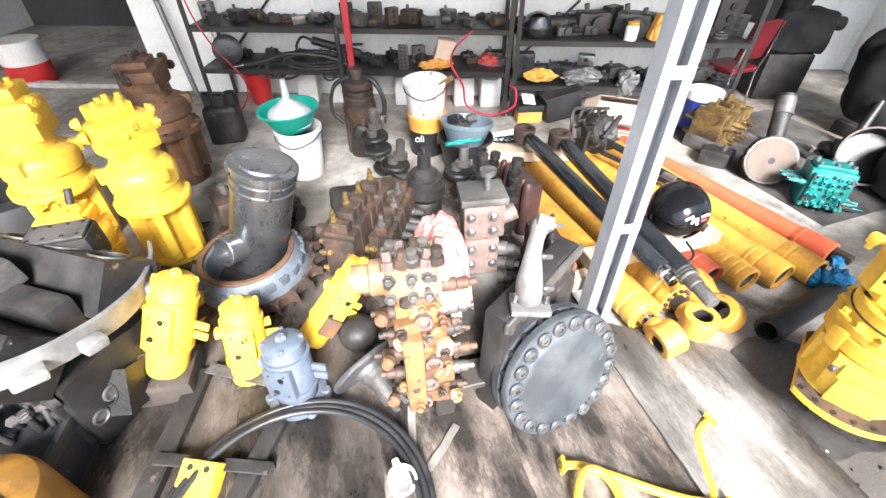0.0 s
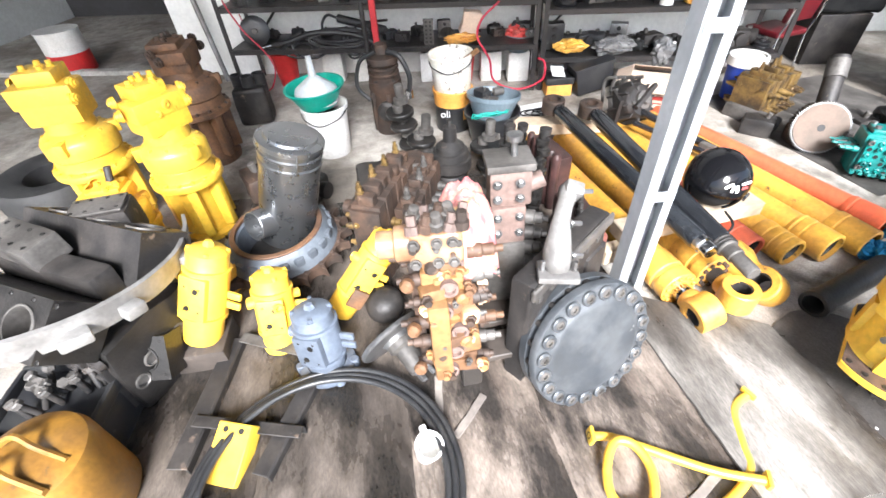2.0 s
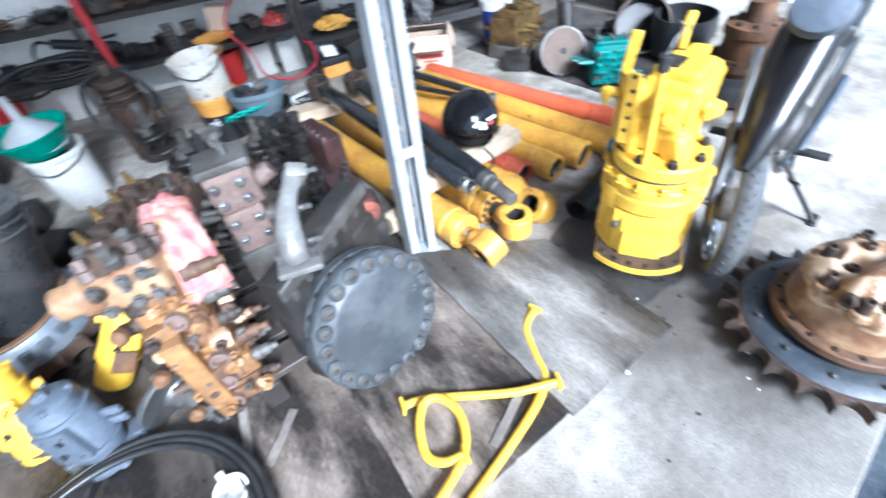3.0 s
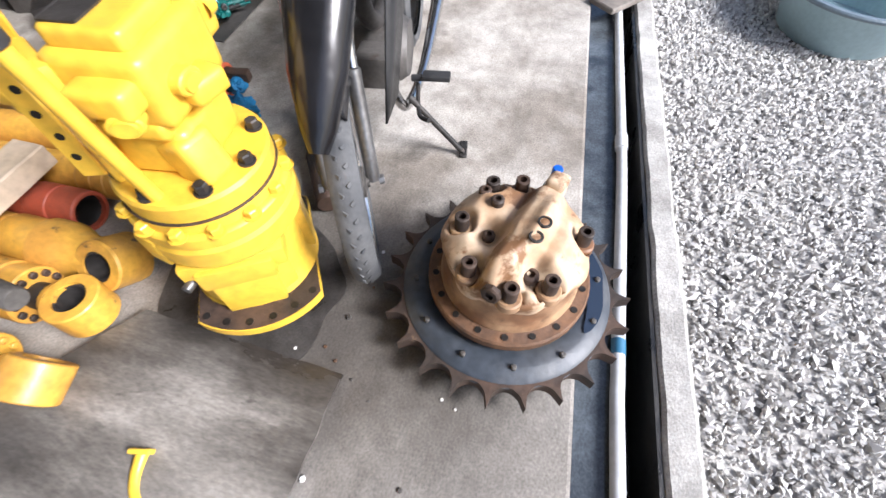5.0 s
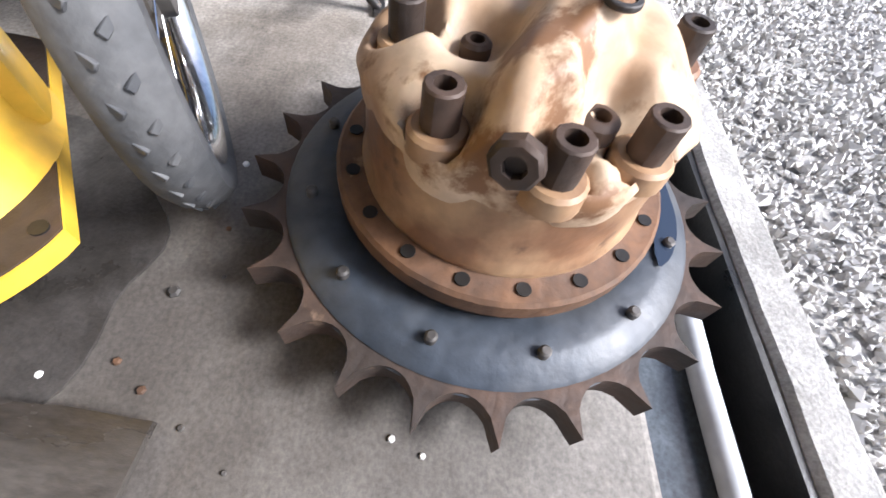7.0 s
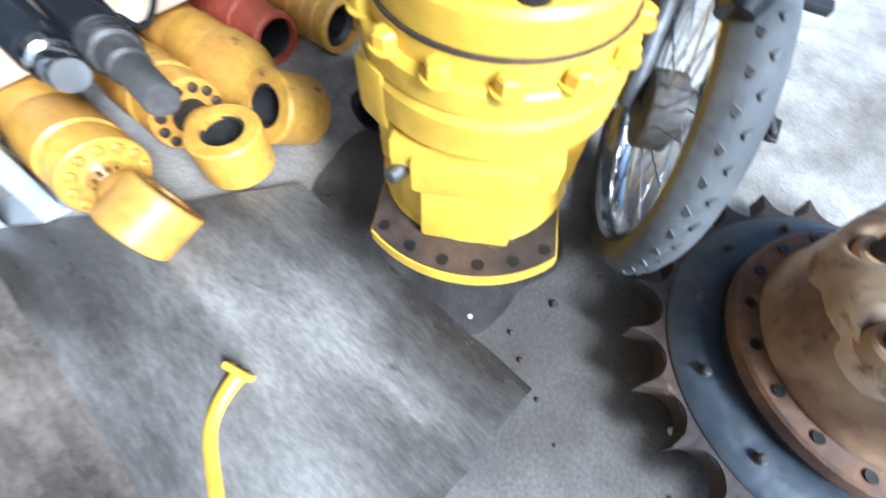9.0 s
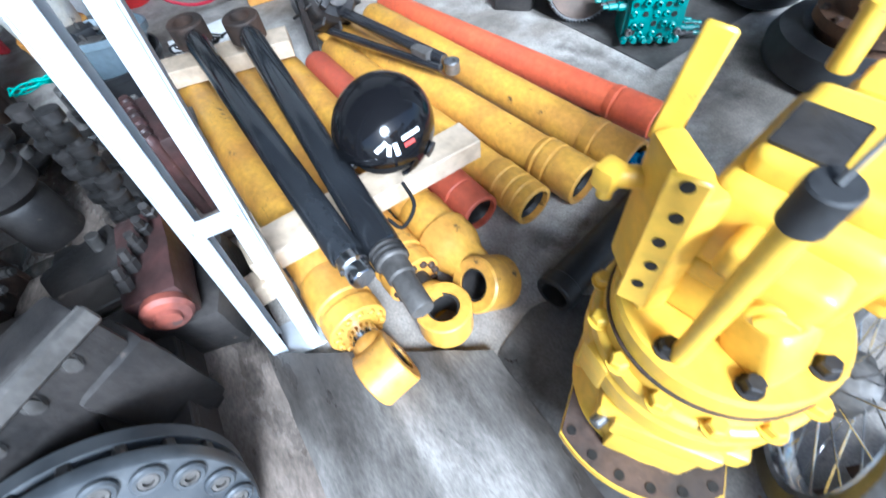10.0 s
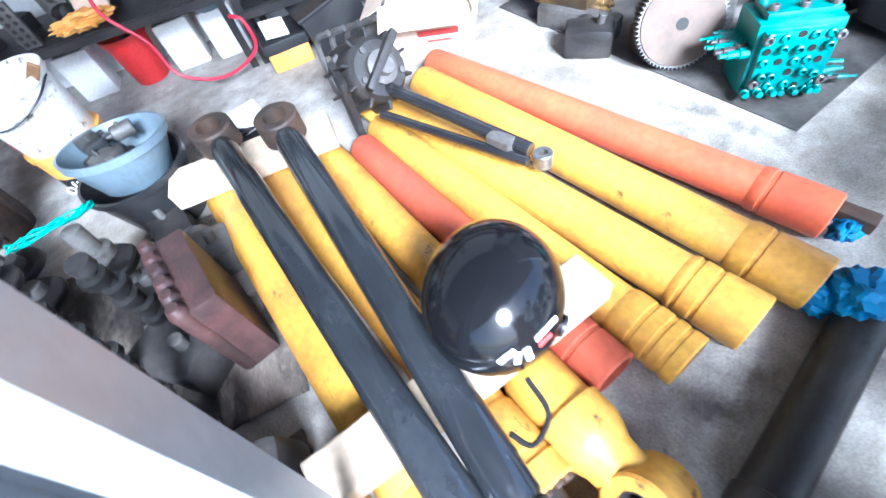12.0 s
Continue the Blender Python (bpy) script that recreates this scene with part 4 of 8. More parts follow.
def hydraulic_cylinder(x0, y0, x1, y1, r, material, label, head="open", rings=(), z=None, turn=0):
    """Front end at x0, y0 (towards the yard), back end at x1, y1."""
    m, length = along(x0, y0, x1, y1, r + 0.006 if z is None else z)
    ob = thing("hydraulic_cylinder", m, label, "cylinder", "hydraulic cylinders on the floor")
    ob.matrix_world = m @ pose(0, 0, 0, 0, 0, turn)
    prof = [(r * 0.98, 0.16), (r, 0.165)]
    prof += [(r, length - 0.06), (r * 0.9, length - 0.04), (r * 0.5, length - 0.02), (0, length - 0.02)]
    part("barrel", lathe(B(), prof, None, 36), material, ob)
    hr = r * 1.1
    if head == "open":
        p = [(hr * 0.8, 0.10), (hr * 0.8, 0.0), (hr - 0.004, 0), (hr, 0.004)]
        for q in rings:
            p += [(hr, q - 0.008), (hr * 0.955, q - 0.005), (hr * 0.955, q + 0.005), (hr, q + 0.008)]
        p += [(hr, 0.185), (r, 0.2)]
        part("head", lathe(B(), p, None, 36), material, ob)
        part("bore", lathe(B(), [(hr * 0.8, 0.02), (hr * 0.62, 0.035), (hr * 0.6, 0.11), (0, 0.11)], None, 28), HOLE_SHADE, ob, "open bore with its shade put into the colour")
    else:
        p = [(0.04, -0.006), (hr - 0.004, -0.006), (hr, -0.002), (hr, 0.05), (hr * 0.93, 0.054), (hr * 0.93, 0.075), (hr, 0.08), (hr, 0.185), (r, 0.2)]
        part("head", lathe(B(), p, None, 36), material, ob)
        b0 = capbolt(ob, RUST_DARK if head == "dark" else material, 0.011, 0.012)
        for i, (x, y) in enumerate(ring_points(hr * 0.78, 12)):
            mm = pose(x, y, -0.005, 180)
            if i == 0:
                b0.matrix_local = mm
            else:
                again(b0, mm)
        part("rod", drum(B(), 0.040, 0.08, Matrix.Translation((0, 0, -0.08)), 24), CHROME if head != "dark" else IRON, ob, "worn bare piston rod")
        part("rod_eye_neck", lathe(B(), [(0.040, -0.05), (0.05, -0.06), (0.055, -0.09), (0.05, -0.12)], None, 20), material, ob)
        eye = pipe(B(), 0.078, 0.046, 0.105, pose(0, -0.0525, -0.15, -90), 32, 0.004)
        part("rod_eye", eye, material, ob)
        part("bushing", pipe(B(), 0.0462, 0.039, 0.09, pose(0, -0.045, -0.15, -90), 24, 0.001), IRON, ob, "dark greasy bushing")
    part("port", bar(B(), (0, -r * 0.7, length * 0.86), (0, -r * 1.35, length * 0.86), 0.022, 14), material, ob)
    return ob


T1 = hydraulic_cylinder(0.92, 1.345, 0.35, 2.76, 0.08, YELLOW_OLD, "yellow hydraulic cylinder with a bolted head and rod eye", "bolted", turn=75)
T2 = hydraulic_cylinder(1.105, 1.45, 0.56, 2.80, 0.078, YELLOW_OLD, "yellow hydraulic cylinder with dark head bolts and rod eye", "dark")
T3 = hydraulic_cylinder(1.245, 1.53, 0.76, 2.80, 0.072, YELLOW_OLD, "yellow hydraulic cylinder with a clevis eye on the floor", "open", turn=-50)
T4 = hydraulic_cylinder(1.368, 1.635, 0.90, 2.80, 0.063, RED_OLD, "faded red hydraulic cylinder barrel with an open end", "open", (0.10,))
T5 = hydraulic_cylinder(1.54, 1.605, 0.985, 2.88, 0.067, YELLOW_OLD, "yellow hydraulic cylinder barrel with grooved open end", "open", (0.04, 0.08, 0.13))
T6 = hydraulic_cylinder(1.728, 1.635, 1.06, 2.95, 0.073, YELLOW_OLD, "yellow hydraulic cylinder barrel with a wide open end", "open", (0.12, 0.17))
T7 = hydraulic_cylinder(1.925, 1.675, 1.215, 3.09, 0.071, YELLOW_OLD, "yellow hydraulic cylinder barrel stuffed with a blue rag", "open", (0.14,))
T8 = hydraulic_cylinder(2.105, 1.84, 1.30, 3.22, 0.063, ORANGE, "orange hydraulic cylinder barrel on the floor", "open", (0.16,))
# a clevis eye on the third one
part("clevis_neck", lathe(B(), [(0.09, 0.06), (0.0895, -0.004), (0.08, -0.03), (0.066, -0.06), (0.062, -0.12)], None, 28), YELLOW_OLD, T3)
part("clevis_eye", pipe(B(), 0.082, 0.048, 0.125, pose(0.0, -0.0625, -0.165, -90, 0, 0), 36, 0.006), YELLOW_OLD, T3)
part("bushing", pipe(B(), 0.0484, 0.041, 0.115, pose(0.0, -0.0575, -0.165, -90, 0, 0), 24, 0.001), IRON, T3)
for t in (T5, T6):
    part("ear", box(B(), 0.06, 0.02, 0.09, pose(0, 0.05, 1.38 if t is T5 else 1.46), 0.01, 2), YELLOW_OLD, t)

# timber battens across the cylinders
def batten(x0, y0, x1, y1, z, w, h, label):
    m, length = along(x0, y0, x1, y1, z)
    d = Vector((x1 - x0, y1 - y0, 0))
    mm = Matrix.Translation(((x0 + x1) / 2, (y0 + y1) / 2, z)) @ Matrix.Rotation(math.atan2(d.y, d.x), 4, "Z")
    bm = box(B(), length, w, h, None, 0.004)
    bmesh.ops.subdivide_edges(bm, edges=[e for e in bm.edges if e.calc_length() > 0.3], cuts=8)
    ob = part("timber_batten", rough_up(bm, 0.002, 9, x0), WOOD, None, smooth=30)
    ob.matrix_world = mm
    return tagged(ob, label, "timber", "battens across the cylinders")


batten(0.67, 1.572, 1.397, 1.83, 0.216, 0.115, 0.075, "pale pine timber batten lying across the cylinders")
batten(0.60, 1.50, 0.74, 1.56, 0.135, 0.07, 0.08, "short pale pine block standing beside the cylinders")
batten(0.235, 2.70, 0.84, 2.755, 0.202, 0.14, 0.075, "pale pine timber batten under the piston rods")


def piston_rod(x0, y0, z0, x1, y1, z1, r, tip, label):
    m, length = along(x0, y0, x1, y1, z0, z1)
    ob = thing("piston_rod", m, label, "piston rod", "piston rods on the battens")
    part("rod", lathe(B(), [(r * 0.86, 0.0), (r, 0.01), (r, length - 0.12), (r * 0.8, length - 0.07)], None, 40), ROD_BLACK, ob)
    part("eye", pipe(B(), 0.072, 0.042, 0.09, pose(0, -0.045, length, -90) @ Matrix.Identity(4), 32, 0.005), RUST_DARK, ob, "dark rusty eye")
    if tip == "short":
        part("threaded_tip", lathe(B(), [(0, -0.075), (0.03, -0.075), (0.034, -0.07), (0.034, -0.035), (0.041, -0.03), (r * 0.86, 0.0)], None, 28), CHROME, ob, "bright turned steel tip")
    else:
        part("tip", lathe(B(), [(0, -0.2), (0.027, -0.2), (0.03, -0.195), (0.03, -0.1), (0.036, -0.095), (0.036, -0.05), (r * 0.9, -0.045), (r * 0.9, 0)], None, 28), IRON_GREY, ob, "dull worn steel tip")
        for k in range(3):
            part("groove_ring", pipe(B(), r * 1.0, r * 0.85, 0.008, pose(0, 0, -0.012 - 0.016 * k), 28, 0.002), IRON, ob)
    return ob


piston_rod(0.965, 1.42, 0.302, 0.48, 2.715, 0.345, 0.045, "short", "glossy black hydraulic piston rod with a rusty eye")
piston_rod(1.055, 1.42, 0.302, 0.705, 2.65, 0.345, 0.047, "long", "glossy black hydraulic piston rod with a worn tip")

# helmet
hel = thing("helmet", pose(1.115, 1.765, 0.252, -6, 6, -25) @ Matrix.Scale(1.14, 4), "glossy black open-face motorcycle helmet on the batten", "helmet")
bm = B()
bmesh.ops.create_uvsphere(bm, u_segments=40, v_segments=24, radius=1)
for v in bm.verts:
    v.co = Vector((v.co.x * 0.125, v.co.y * 0.145, v.co.z * 0.125 + 0.125))
cut = [f for f in bm.faces if f.calc_center_median().z < 0.035 or (f.calc_center_median().y < -0.075 and f.calc_center_median().z < 0.11)]
bmesh.ops.delete(bm, geom=cut, context="FACES")
shell = part("shell", bm, HELMET_BLACK, hel)
md = shell.modifiers.new("thickness", "SOLIDIFY")
md.thickness, md.offset = 0.012, -1
bm = B()
bmesh.ops.create_uvsphere(bm, u_segments=24, v_segments=14, radius=1)
for v in bm.verts:
    v.co = Vector((v.co.x * 0.108, v.co.y * 0.125, v.co.z * 0.105 + 0.12))
part("liner", bm, CLOTH_BLACK, hel, "black padded liner")
def on_shell(az, el, lift=0.0015):
    """A pose on the helmet's shell."""
    d = Vector((math.cos(radians(az)) * math.cos(radians(el)), math.sin(radians(az)) * math.cos(radians(el)), math.sin(radians(el))))
    p = Vector((d.x * (0.125 + lift), d.y * (0.145 + lift), d.z * (0.125 + lift) + 0.125))
    return Matrix.Translation(p) @ d.to_track_quat("Z", "Y").to_matrix().to_4x4()


for (az, el, w, h, mt, roll) in ((-40, 24, 0.05, 0.010, PRINT_WHITE, 8), (-43, 16, 0.028, 0.010, PRINT_RED, 8), (-58, 14, 0.012, 0.030, PRINT_WHITE, 12), (-66, 14, 0.010, 0.026, PRINT_WHITE, -8), (-74, 18, 0.034, 0.010, PRINT_WHITE, 40)):
    part("decal", box(B(), w, h, 0.001, None, 0), mt, hel, "plain printed bar", m=on_shell(az, el) @ pose(0, 0, 0, 0, 0, roll))
part("strap", sweep(B(), [(0.07, -0.11, 0.05), (0.11, -0.16, 0.03), (0.09, -0.2, -0.01), (0.05, -0.19, 0.0)], 0.005, 8), CLOTH_BLACK, hel)
part("hinge_cap", lathe(B(), [(0.02, 0), (0.02, 0.006), (0, 0.009)], None, 20), PLASTIC_BLACK, hel, m=on_shell(-12, -12))

# blue rags in the cylinder ends
def crumple(name, m, sx, sy, sz, material, label, seed=1, cat="rag", amp=0.35, freq=3.0):
    bm = B()
    bmesh.ops.create_icosphere(bm, subdivisions=4, radius=1)
    for v in bm.verts:
        k = 1 + amp * noise.turbulence(v.co * freq + Vector((seed, 0, 0)), 3, True) - amp * 0.5
        v.co = Vector((v.co.x * sx * k, v.co.y * sy * k, v.co.z * sz * k))
    ob = part(name, bm, material, None, smooth=25)
    ob.matrix_world = m
    return tagged(ob, label, cat)


crumple("rag", pose(1.985, 1.62, 0.07, 0, 20, 40), 0.10, 0.07, 0.07, CLOTH_BLUE, "crumpled bright blue rag in the cylinder end", 2, amp=0.5, freq=1.6)
crumple("rag", pose(1.93, 1.66, 0.06, 10, 0, 20), 0.06, 0.06, 0.05, CLOTH_BLUE, "crumpled bright blue rag against the cylinder", 5, amp=0.5, freq=1.6)
crumple("rag", pose(2.12, 1.80, 0.06, 10, 0, 20), 0.05, 0.035, 0.04, CLOTH_BLUE, "small blue rag in the orange cylinder end", 8, amp=0.5, freq=1.6)
stub = part("square_bar", rough_up(box(B(), 0.045, 0.11, 0.045, None, 0.006, 2), 0.003, 16), RUST_DARK, None)
stub.matrix_world = pose(2.135, 1.815, 0.085, 0, 0, 30)
tagged(stub, "short dark iron bar at the orange cylinder", "bar")

# black pipe on the floor
blk = thing("steel_pipe", along(1.475, 1.29, 1.975, 1.58, 0.058)[0], "thick black greasy steel pipe on the floor", "pipe")
part("wall", pipe(B(), 0.056, 0.044, 0.6, None, 32, 0.004), IRON_BLACK, blk)
part("collar", pipe(B(), 0.062, 0.05, 0.05, None, 32, 0.004), IRON_BLACK, blk)

# ---- disc cover ----
n = Vector((0.473, -0.832, 0.290)).normalized()
disc = thing("gear_cover", Matrix.Translation((0.45, 0.885, 0.239)) @ n.to_track_quat("Z", "Y").to_matrix().to_4x4() @ Matrix.Scale(1.031, 4), "round dark grey steel drive cover with bolts around its rim", "cover")
part("face_plate", lathe(B(), [(0.0, 0.0), (0.17, 0.0), (0.19, -0.004), (0.2, -0.012), (0.245, -0.014), (0.25, -0.02), (0.25, -0.045), (0.225, -0.05), (0.222, -0.07), (0.246, -0.075), (0.246, -0.11), (0.2, -0.12), (0, -0.12)], None, 72), DISC_GREY, disc)
cbolt = capbolt(disc, IRON_GREY, 0.017, 0.014)
collar = part("bolt_collar", pipe(B(), 0.028, 0.0175, 0.014, None, 18, 0.004), DISC_GREY, disc)
for i, (x, y) in enumerate(ring_points(0.215, 20, 5, 365)):
    for o in (cbolt, collar):
        mm = pose(x, y, -0.014)
        if i == 0:
            o.matrix_local = mm
        else:
            again(o, mm)
rib = part("rib", box(B(), 0.02, 0.022, 0.03, None, 0.004), IRON, disc)
for i, (x, y) in enumerate(ring_points(0.235, 20, 14, 374)):
    mm = pose(x, y, -0.06, 0, 0, 14 + 18 * i)
    if i == 0:
        rib.matrix_local = mm
    else:
        again(rib, mm)

# ---- yellow pipes on the floor ----
def pipe_run(points, label, ends=(True, True)):
    ob = thing("hydraulic_pipe", Matrix.Identity(4), label, "pipe", "yellow pipes on the floor")
    part("tube", sweep(B(), points, 0.0155, 14), YELLOW, ob)
    for k, e in enumerate(ends):
        if e:
            a = Vector(points[0] if k == 0 else points[-1])
            b = Vector(points[1] if k == 0 else points[-2])
            m = Matrix.Translation(a) @ (a - b).to_track_quat("Z", "Y").to_matrix().to_4x4()
            fl = part("flange", box(B(), 0.055, 0.045, 0.014, None, 0.006, 2), YELLOW, ob, m=m)
            part("mouth", lathe(B(), [(0.013, 0), (0.013, 0.008), (0.009, 0.008), (0.009, 0.004), (0, 0.004)], None, 14), HOLE_SHADE, fl)
    return ob


pipe_run([(0.96, 0.54, 0.045), (0.80, 0.565, 0.04), (0.60, 0.63, 0.035), (0.50, 0.66, 0.035), (0.425, 0.655, 0.05)], "bent yellow hydraulic pipe with flanged ends")
pipe_run([(1.03, 0.85, 0.04), (0.985, 0.82, 0.03), (0.955, 0.77, 0.025), (0.94, 0.66, 0.025), (0.93, 0.58, 0.025), (0.84, 0.49, 0.025), (0.60, 0.34, 0.025), (0.35, 0.2, 0.025), (0.15, 0.1, 0.025)], "long bent yellow hydraulic pipe on the floor")
pipe_run([(0.575, 0.425, 0.06), (0.50, 0.43, 0.05), (0.455, 0.47, 0.05), (0.46, 0.56, 0.06), (0.50, 0.63, 0.07), (0.56, 0.62, 0.07), (0.60, 0.54, 0.055), (0.56, 0.42, 0.055), (0.4, 0.3, 0.055), (0.2, 0.2, 0.05)], "looped yellow hydraulic pipe with a flange")

# ---- valves, pumps and engine parts ----
TURN = Matrix.Rotation


def bolt_at(parent, material, spots, r=0.009, h=0.009, cap=False):
    """Bolts at local poses, on one mesh."""
    first = capbolt(parent, material, r, h) if cap else hexbolt(parent, material, r, h)
    for i, m in enumerate(spots):
        if i == 0:
            first.matrix_local = m
        else:
            again(first, m)


def valve_bank(m, label, n, pitch, depth, height, body, cap, seed, both=True, tops=True):
    """A spool valve: slices side by side along local x, spool caps front and back, ports and relief valves."""
    rnd = random.Random(seed)
    ob = thing("control_valve", m, label, "hydraulic valve")
    w = n * pitch
    for i in range(n):
        d, h = depth * rnd.uniform(0.86, 1.0), height * rnd.uniform(0.9, 1.0)
        bm = box(B(), pitch * 0.94, d, h, Matrix.Translation((-w / 2 + (i + 0.5) * pitch, 0, h / 2)), 0.006, 2)
        box(bm, pitch * 0.7, d * 0.55, h * 0.18, Matrix.Translation((-w / 2 + (i + 0.5) * pitch, 0, h * 1.02)), 0.008, 2)
        part("valve_section", rough_up(bm, 0.003, 20, i), body, ob)
        for s in ((-1, 1) if both else (-1,)):
            for k, zz in enumerate((0.28, 0.66)):
                l = rnd.uniform(0.05, 0.11)
                r = pitch * rnd.uniform(0.3, 0.4)
                bm = lathe(B(), [(r, 0), (r, l * 0.35), (r * 0.8, l * 0.4), (r * 0.8, l * 0.8), (r * 0.5, l * 0.82), (r * 0.5, l), (0, l)], None, 12)
                part("spool_cap", bm, cap, ob, m=Matrix.Translation((-w / 2 + (i + 0.5) * pitch, s * d * 0.48, h * zz)) @ TURN(radians(90 * s * -1 if s > 0 else 90), 4, "X"))
        if tops and i % 2 == 0:
            part("relief_valve", lathe(B(), [(0.02, 0), (0.02, 0.02), (0.014, 0.024), (0.014, 0.05), (0.009, 0.052), (0.009, 0.07), (0, 0.07)], None, 6), cap, ob,
                 m=Matrix.Translation((-w / 2 + (i + 0.5) * pitch, rnd.uniform(-0.2, 0.2) * depth, h * 1.08)))
    for s in (-1, 1):
        part("end_plate", box(B(), 0.02, depth * 0.9, height * 0.92, Matrix.Translation((s * (w / 2 + 0.01), 0, height * 0.46)), 0.005, 2), body, ob)
        bolt_at(ob, cap, [Matrix.Translation((s * (w / 2 + 0.02), dy * depth, dz * height)) @ TURN(radians(90 * s), 4, "Y") for dy in (-0.3, 0.3) for dz in (0.15, 0.75)], 0.011, 0.012)
    return ob


# tall main valve in front with a printed rag on it: a stack standing on end
mv = thing("control_valve", pose(-0.06, 0.90, 0.165, -8, -2, 8) @ Matrix.Scale(1.12, 4), "tall rust-stained hydraulic control valve standing on end", "hydraulic valve")
for i in range(6):
    z = 0.04 + i * 0.082
    w = 0.13 + 0.012 * math.sin(i * 2.1)
    bm = box(B(), w, 0.17, 0.078, Matrix.Translation((0.01 * math.sin(i), 0, z)), 0.008, 2)
    box(bm, w * 0.6, 0.2, 0.05, Matrix.Translation((0, 0, z)), 0.008, 2)
    part("valve_section", rough_up(bm, 0.007, 18, i), OCHRE if i % 3 else RUST, mv)
    for s in (-1, 1):
        for k in (-0.055, 0.03):
            l = 0.05 + 0.02 * ((i + k * 100) % 3)
            bm = lathe(B(), [(0.022, 0), (0.022, l * 0.4), (0.018, l * 0.44), (0.018, l * 0.75), (0.011, l * 0.78), (0.011, l), (0, l)], None, 12)
            part("spool_cap", bm, [RUST_DARK, IRON_GREY, RUST][i % 3] if s > 0 else RUST_DARK, mv, m=Matrix.Translation((s * w * 0.48, k, z)) @ TURN(radians(90 * s), 4, "Y"))
    part("port_boss", lathe(B(), [(0.026, 0), (0.026, 0.02), (0.018, 0.02), (0.016, 0.008), (0, 0.008)], None, 16), PINKISH, mv, m=pose(-0.02 + 0.02 * (i % 3), -0.098, z, 90))
part("pilot_block", rough_up(box(B(), 0.14, 0.11, 0.1, pose(-0.02, -0.06, 0.50, 0, 0, -8), 0.02, 3), 0.008, 14), NECK, mv, "tan rust-stained bolted pilot block")
part("pilot_drum", rough_up(lathe(B(), [(0.05, 0), (0.05, 0.05), (0.04, 0.056), (0.04, 0.1), (0.025, 0.104), (0, 0.104)], pose(-0.08, -0.06, 0.5, 0, -90, 0), 20), 0.003, 18), NECK, mv)
for k in range(10):
    part("pilot_plug", lathe(B(), [(0.02, 0), (0.02, 0.022), (0.014, 0.025), (0.014, 0.05), (0.008, 0.052), (0, 0.052)], None, 8), [PINKISH, RUST_DARK, IRON_GREY][k % 3], mv, m=pose(-0.08 + 0.032 * (k % 5), -0.1 + 0.05 * (k // 5), 0.545 + 0.008 * (k % 3), 20 * (k % 3 - 1), 14 * (k % 2), 0))
for k in range(8):
    part("cast_knob", rough_up(lathe(B(), [(0.02, 0), (0.021, 0.02), (0.013, 0.03), (0, 0.031)], None, 12), 0.003, 20, k), [RUST, RUST_DARK, OCHRE][k % 3], mv, m=pose(-0.11 + 0.07 * (k % 3), -0.1, 0.06 + 0.055 * k, 80 + 8 * (k % 3), 0, 20 * (k % 3 - 1)))
bolt_at(mv, IRON_GREY, [pose(-0.05 + dx, -0.125, 0.50 + dz, 90) for dx in (-0.03, 0.03, 0.07) for dz in (-0.03, 0.03)], 0.012, 0.012)
part("wedge", rough_up(box(B(), 0.06, 0.07, 0.34, pose(-0.04, -0.1, 0.17, 6, 0, 4), 0.012, 2), 0.004, 12), OCHRE, mv, "long ochre casting")
part("side_plate", box(B(), 0.03, 0.16, 0.5, pose(-0.1, 0.05, 0.27), 0.008, 2), RUST_DARK, mv)
rnd = random.Random(17)
for k in range(44):
    z = rnd.uniform(0.02, 0.56)
    q = rnd.uniform(0.009, 0.017)
    x = rnd.uniform(-0.085, 0.1)
    side = k % 3 == 0
    part("fitting", lathe(B(), [(q, 0), (q, q * 0.9), (q * 0.7, q), (q * 0.7, q * 1.9), (0, q * 2)], None, 6 if k % 2 else 10), [RUST_DARK, OCHRE, RUST, IRON_GREY, TAN][k % 5], mv,
         m=pose(0.085, rnd.uniform(-0.09, 0.05), z, 0, 80, 0) if side else pose(x, -0.105 - 0.012 * (k % 2), z, 84 + 10 * rnd.random(), 0, rnd.uniform(-20, 20)))
for k in range(5):
    part("cast_web", rough_up(box(B(), 0.05 + 0.02 * (k % 2), 0.05, 0.045, pose(-0.05 + 0.05 * (k % 3), -0.1, 0.08 + 0.09 * k, 0, 8 * (k % 3 - 1), 12), 0.01, 2), 0.006, 18, k), [OCHRE, RUST, TAN][k % 3], mv)

rag = B()
bmesh.ops.create_grid(rag, x_segments=40, y_segments=50, size=1)
for v in rag.verts:
    x, y = v.co.x, v.co.y
    drape = 0.0 if y > -0.1 else -0.42 * (abs(y + 0.1)) ** 1.25
    v.co = Vector((x * 0.075 + 0.02 * y, y * 0.125, drape * 0.5 - 0.05 * x * x + 0.022 * noise.noise(Vector((x * 2.6, y * 3.4, 0.3))) + 0.008 * noise.noise(Vector((x * 9, y * 9, 2)))))
rag_ob = part("rag", rag, RAG, None, smooth=60)
rag_ob.matrix_world = pose(-0.01, 1.0, 0.80, 0, 0, 25)
md = rag_ob.modifiers.new("thickness", "SOLIDIFY")
md.thickness = 0.003
tagged(rag_ob, "crumpled pink printed cloth draped over the valve", "rag")

valve_bank(pose(-0.435, 1.66, 0.012, 0, 0, 78), "rusty dark control valve bank with brassy spool caps", 7, 0.066, 0.16, 0.46, RUST_DARK, BRASS, 3)
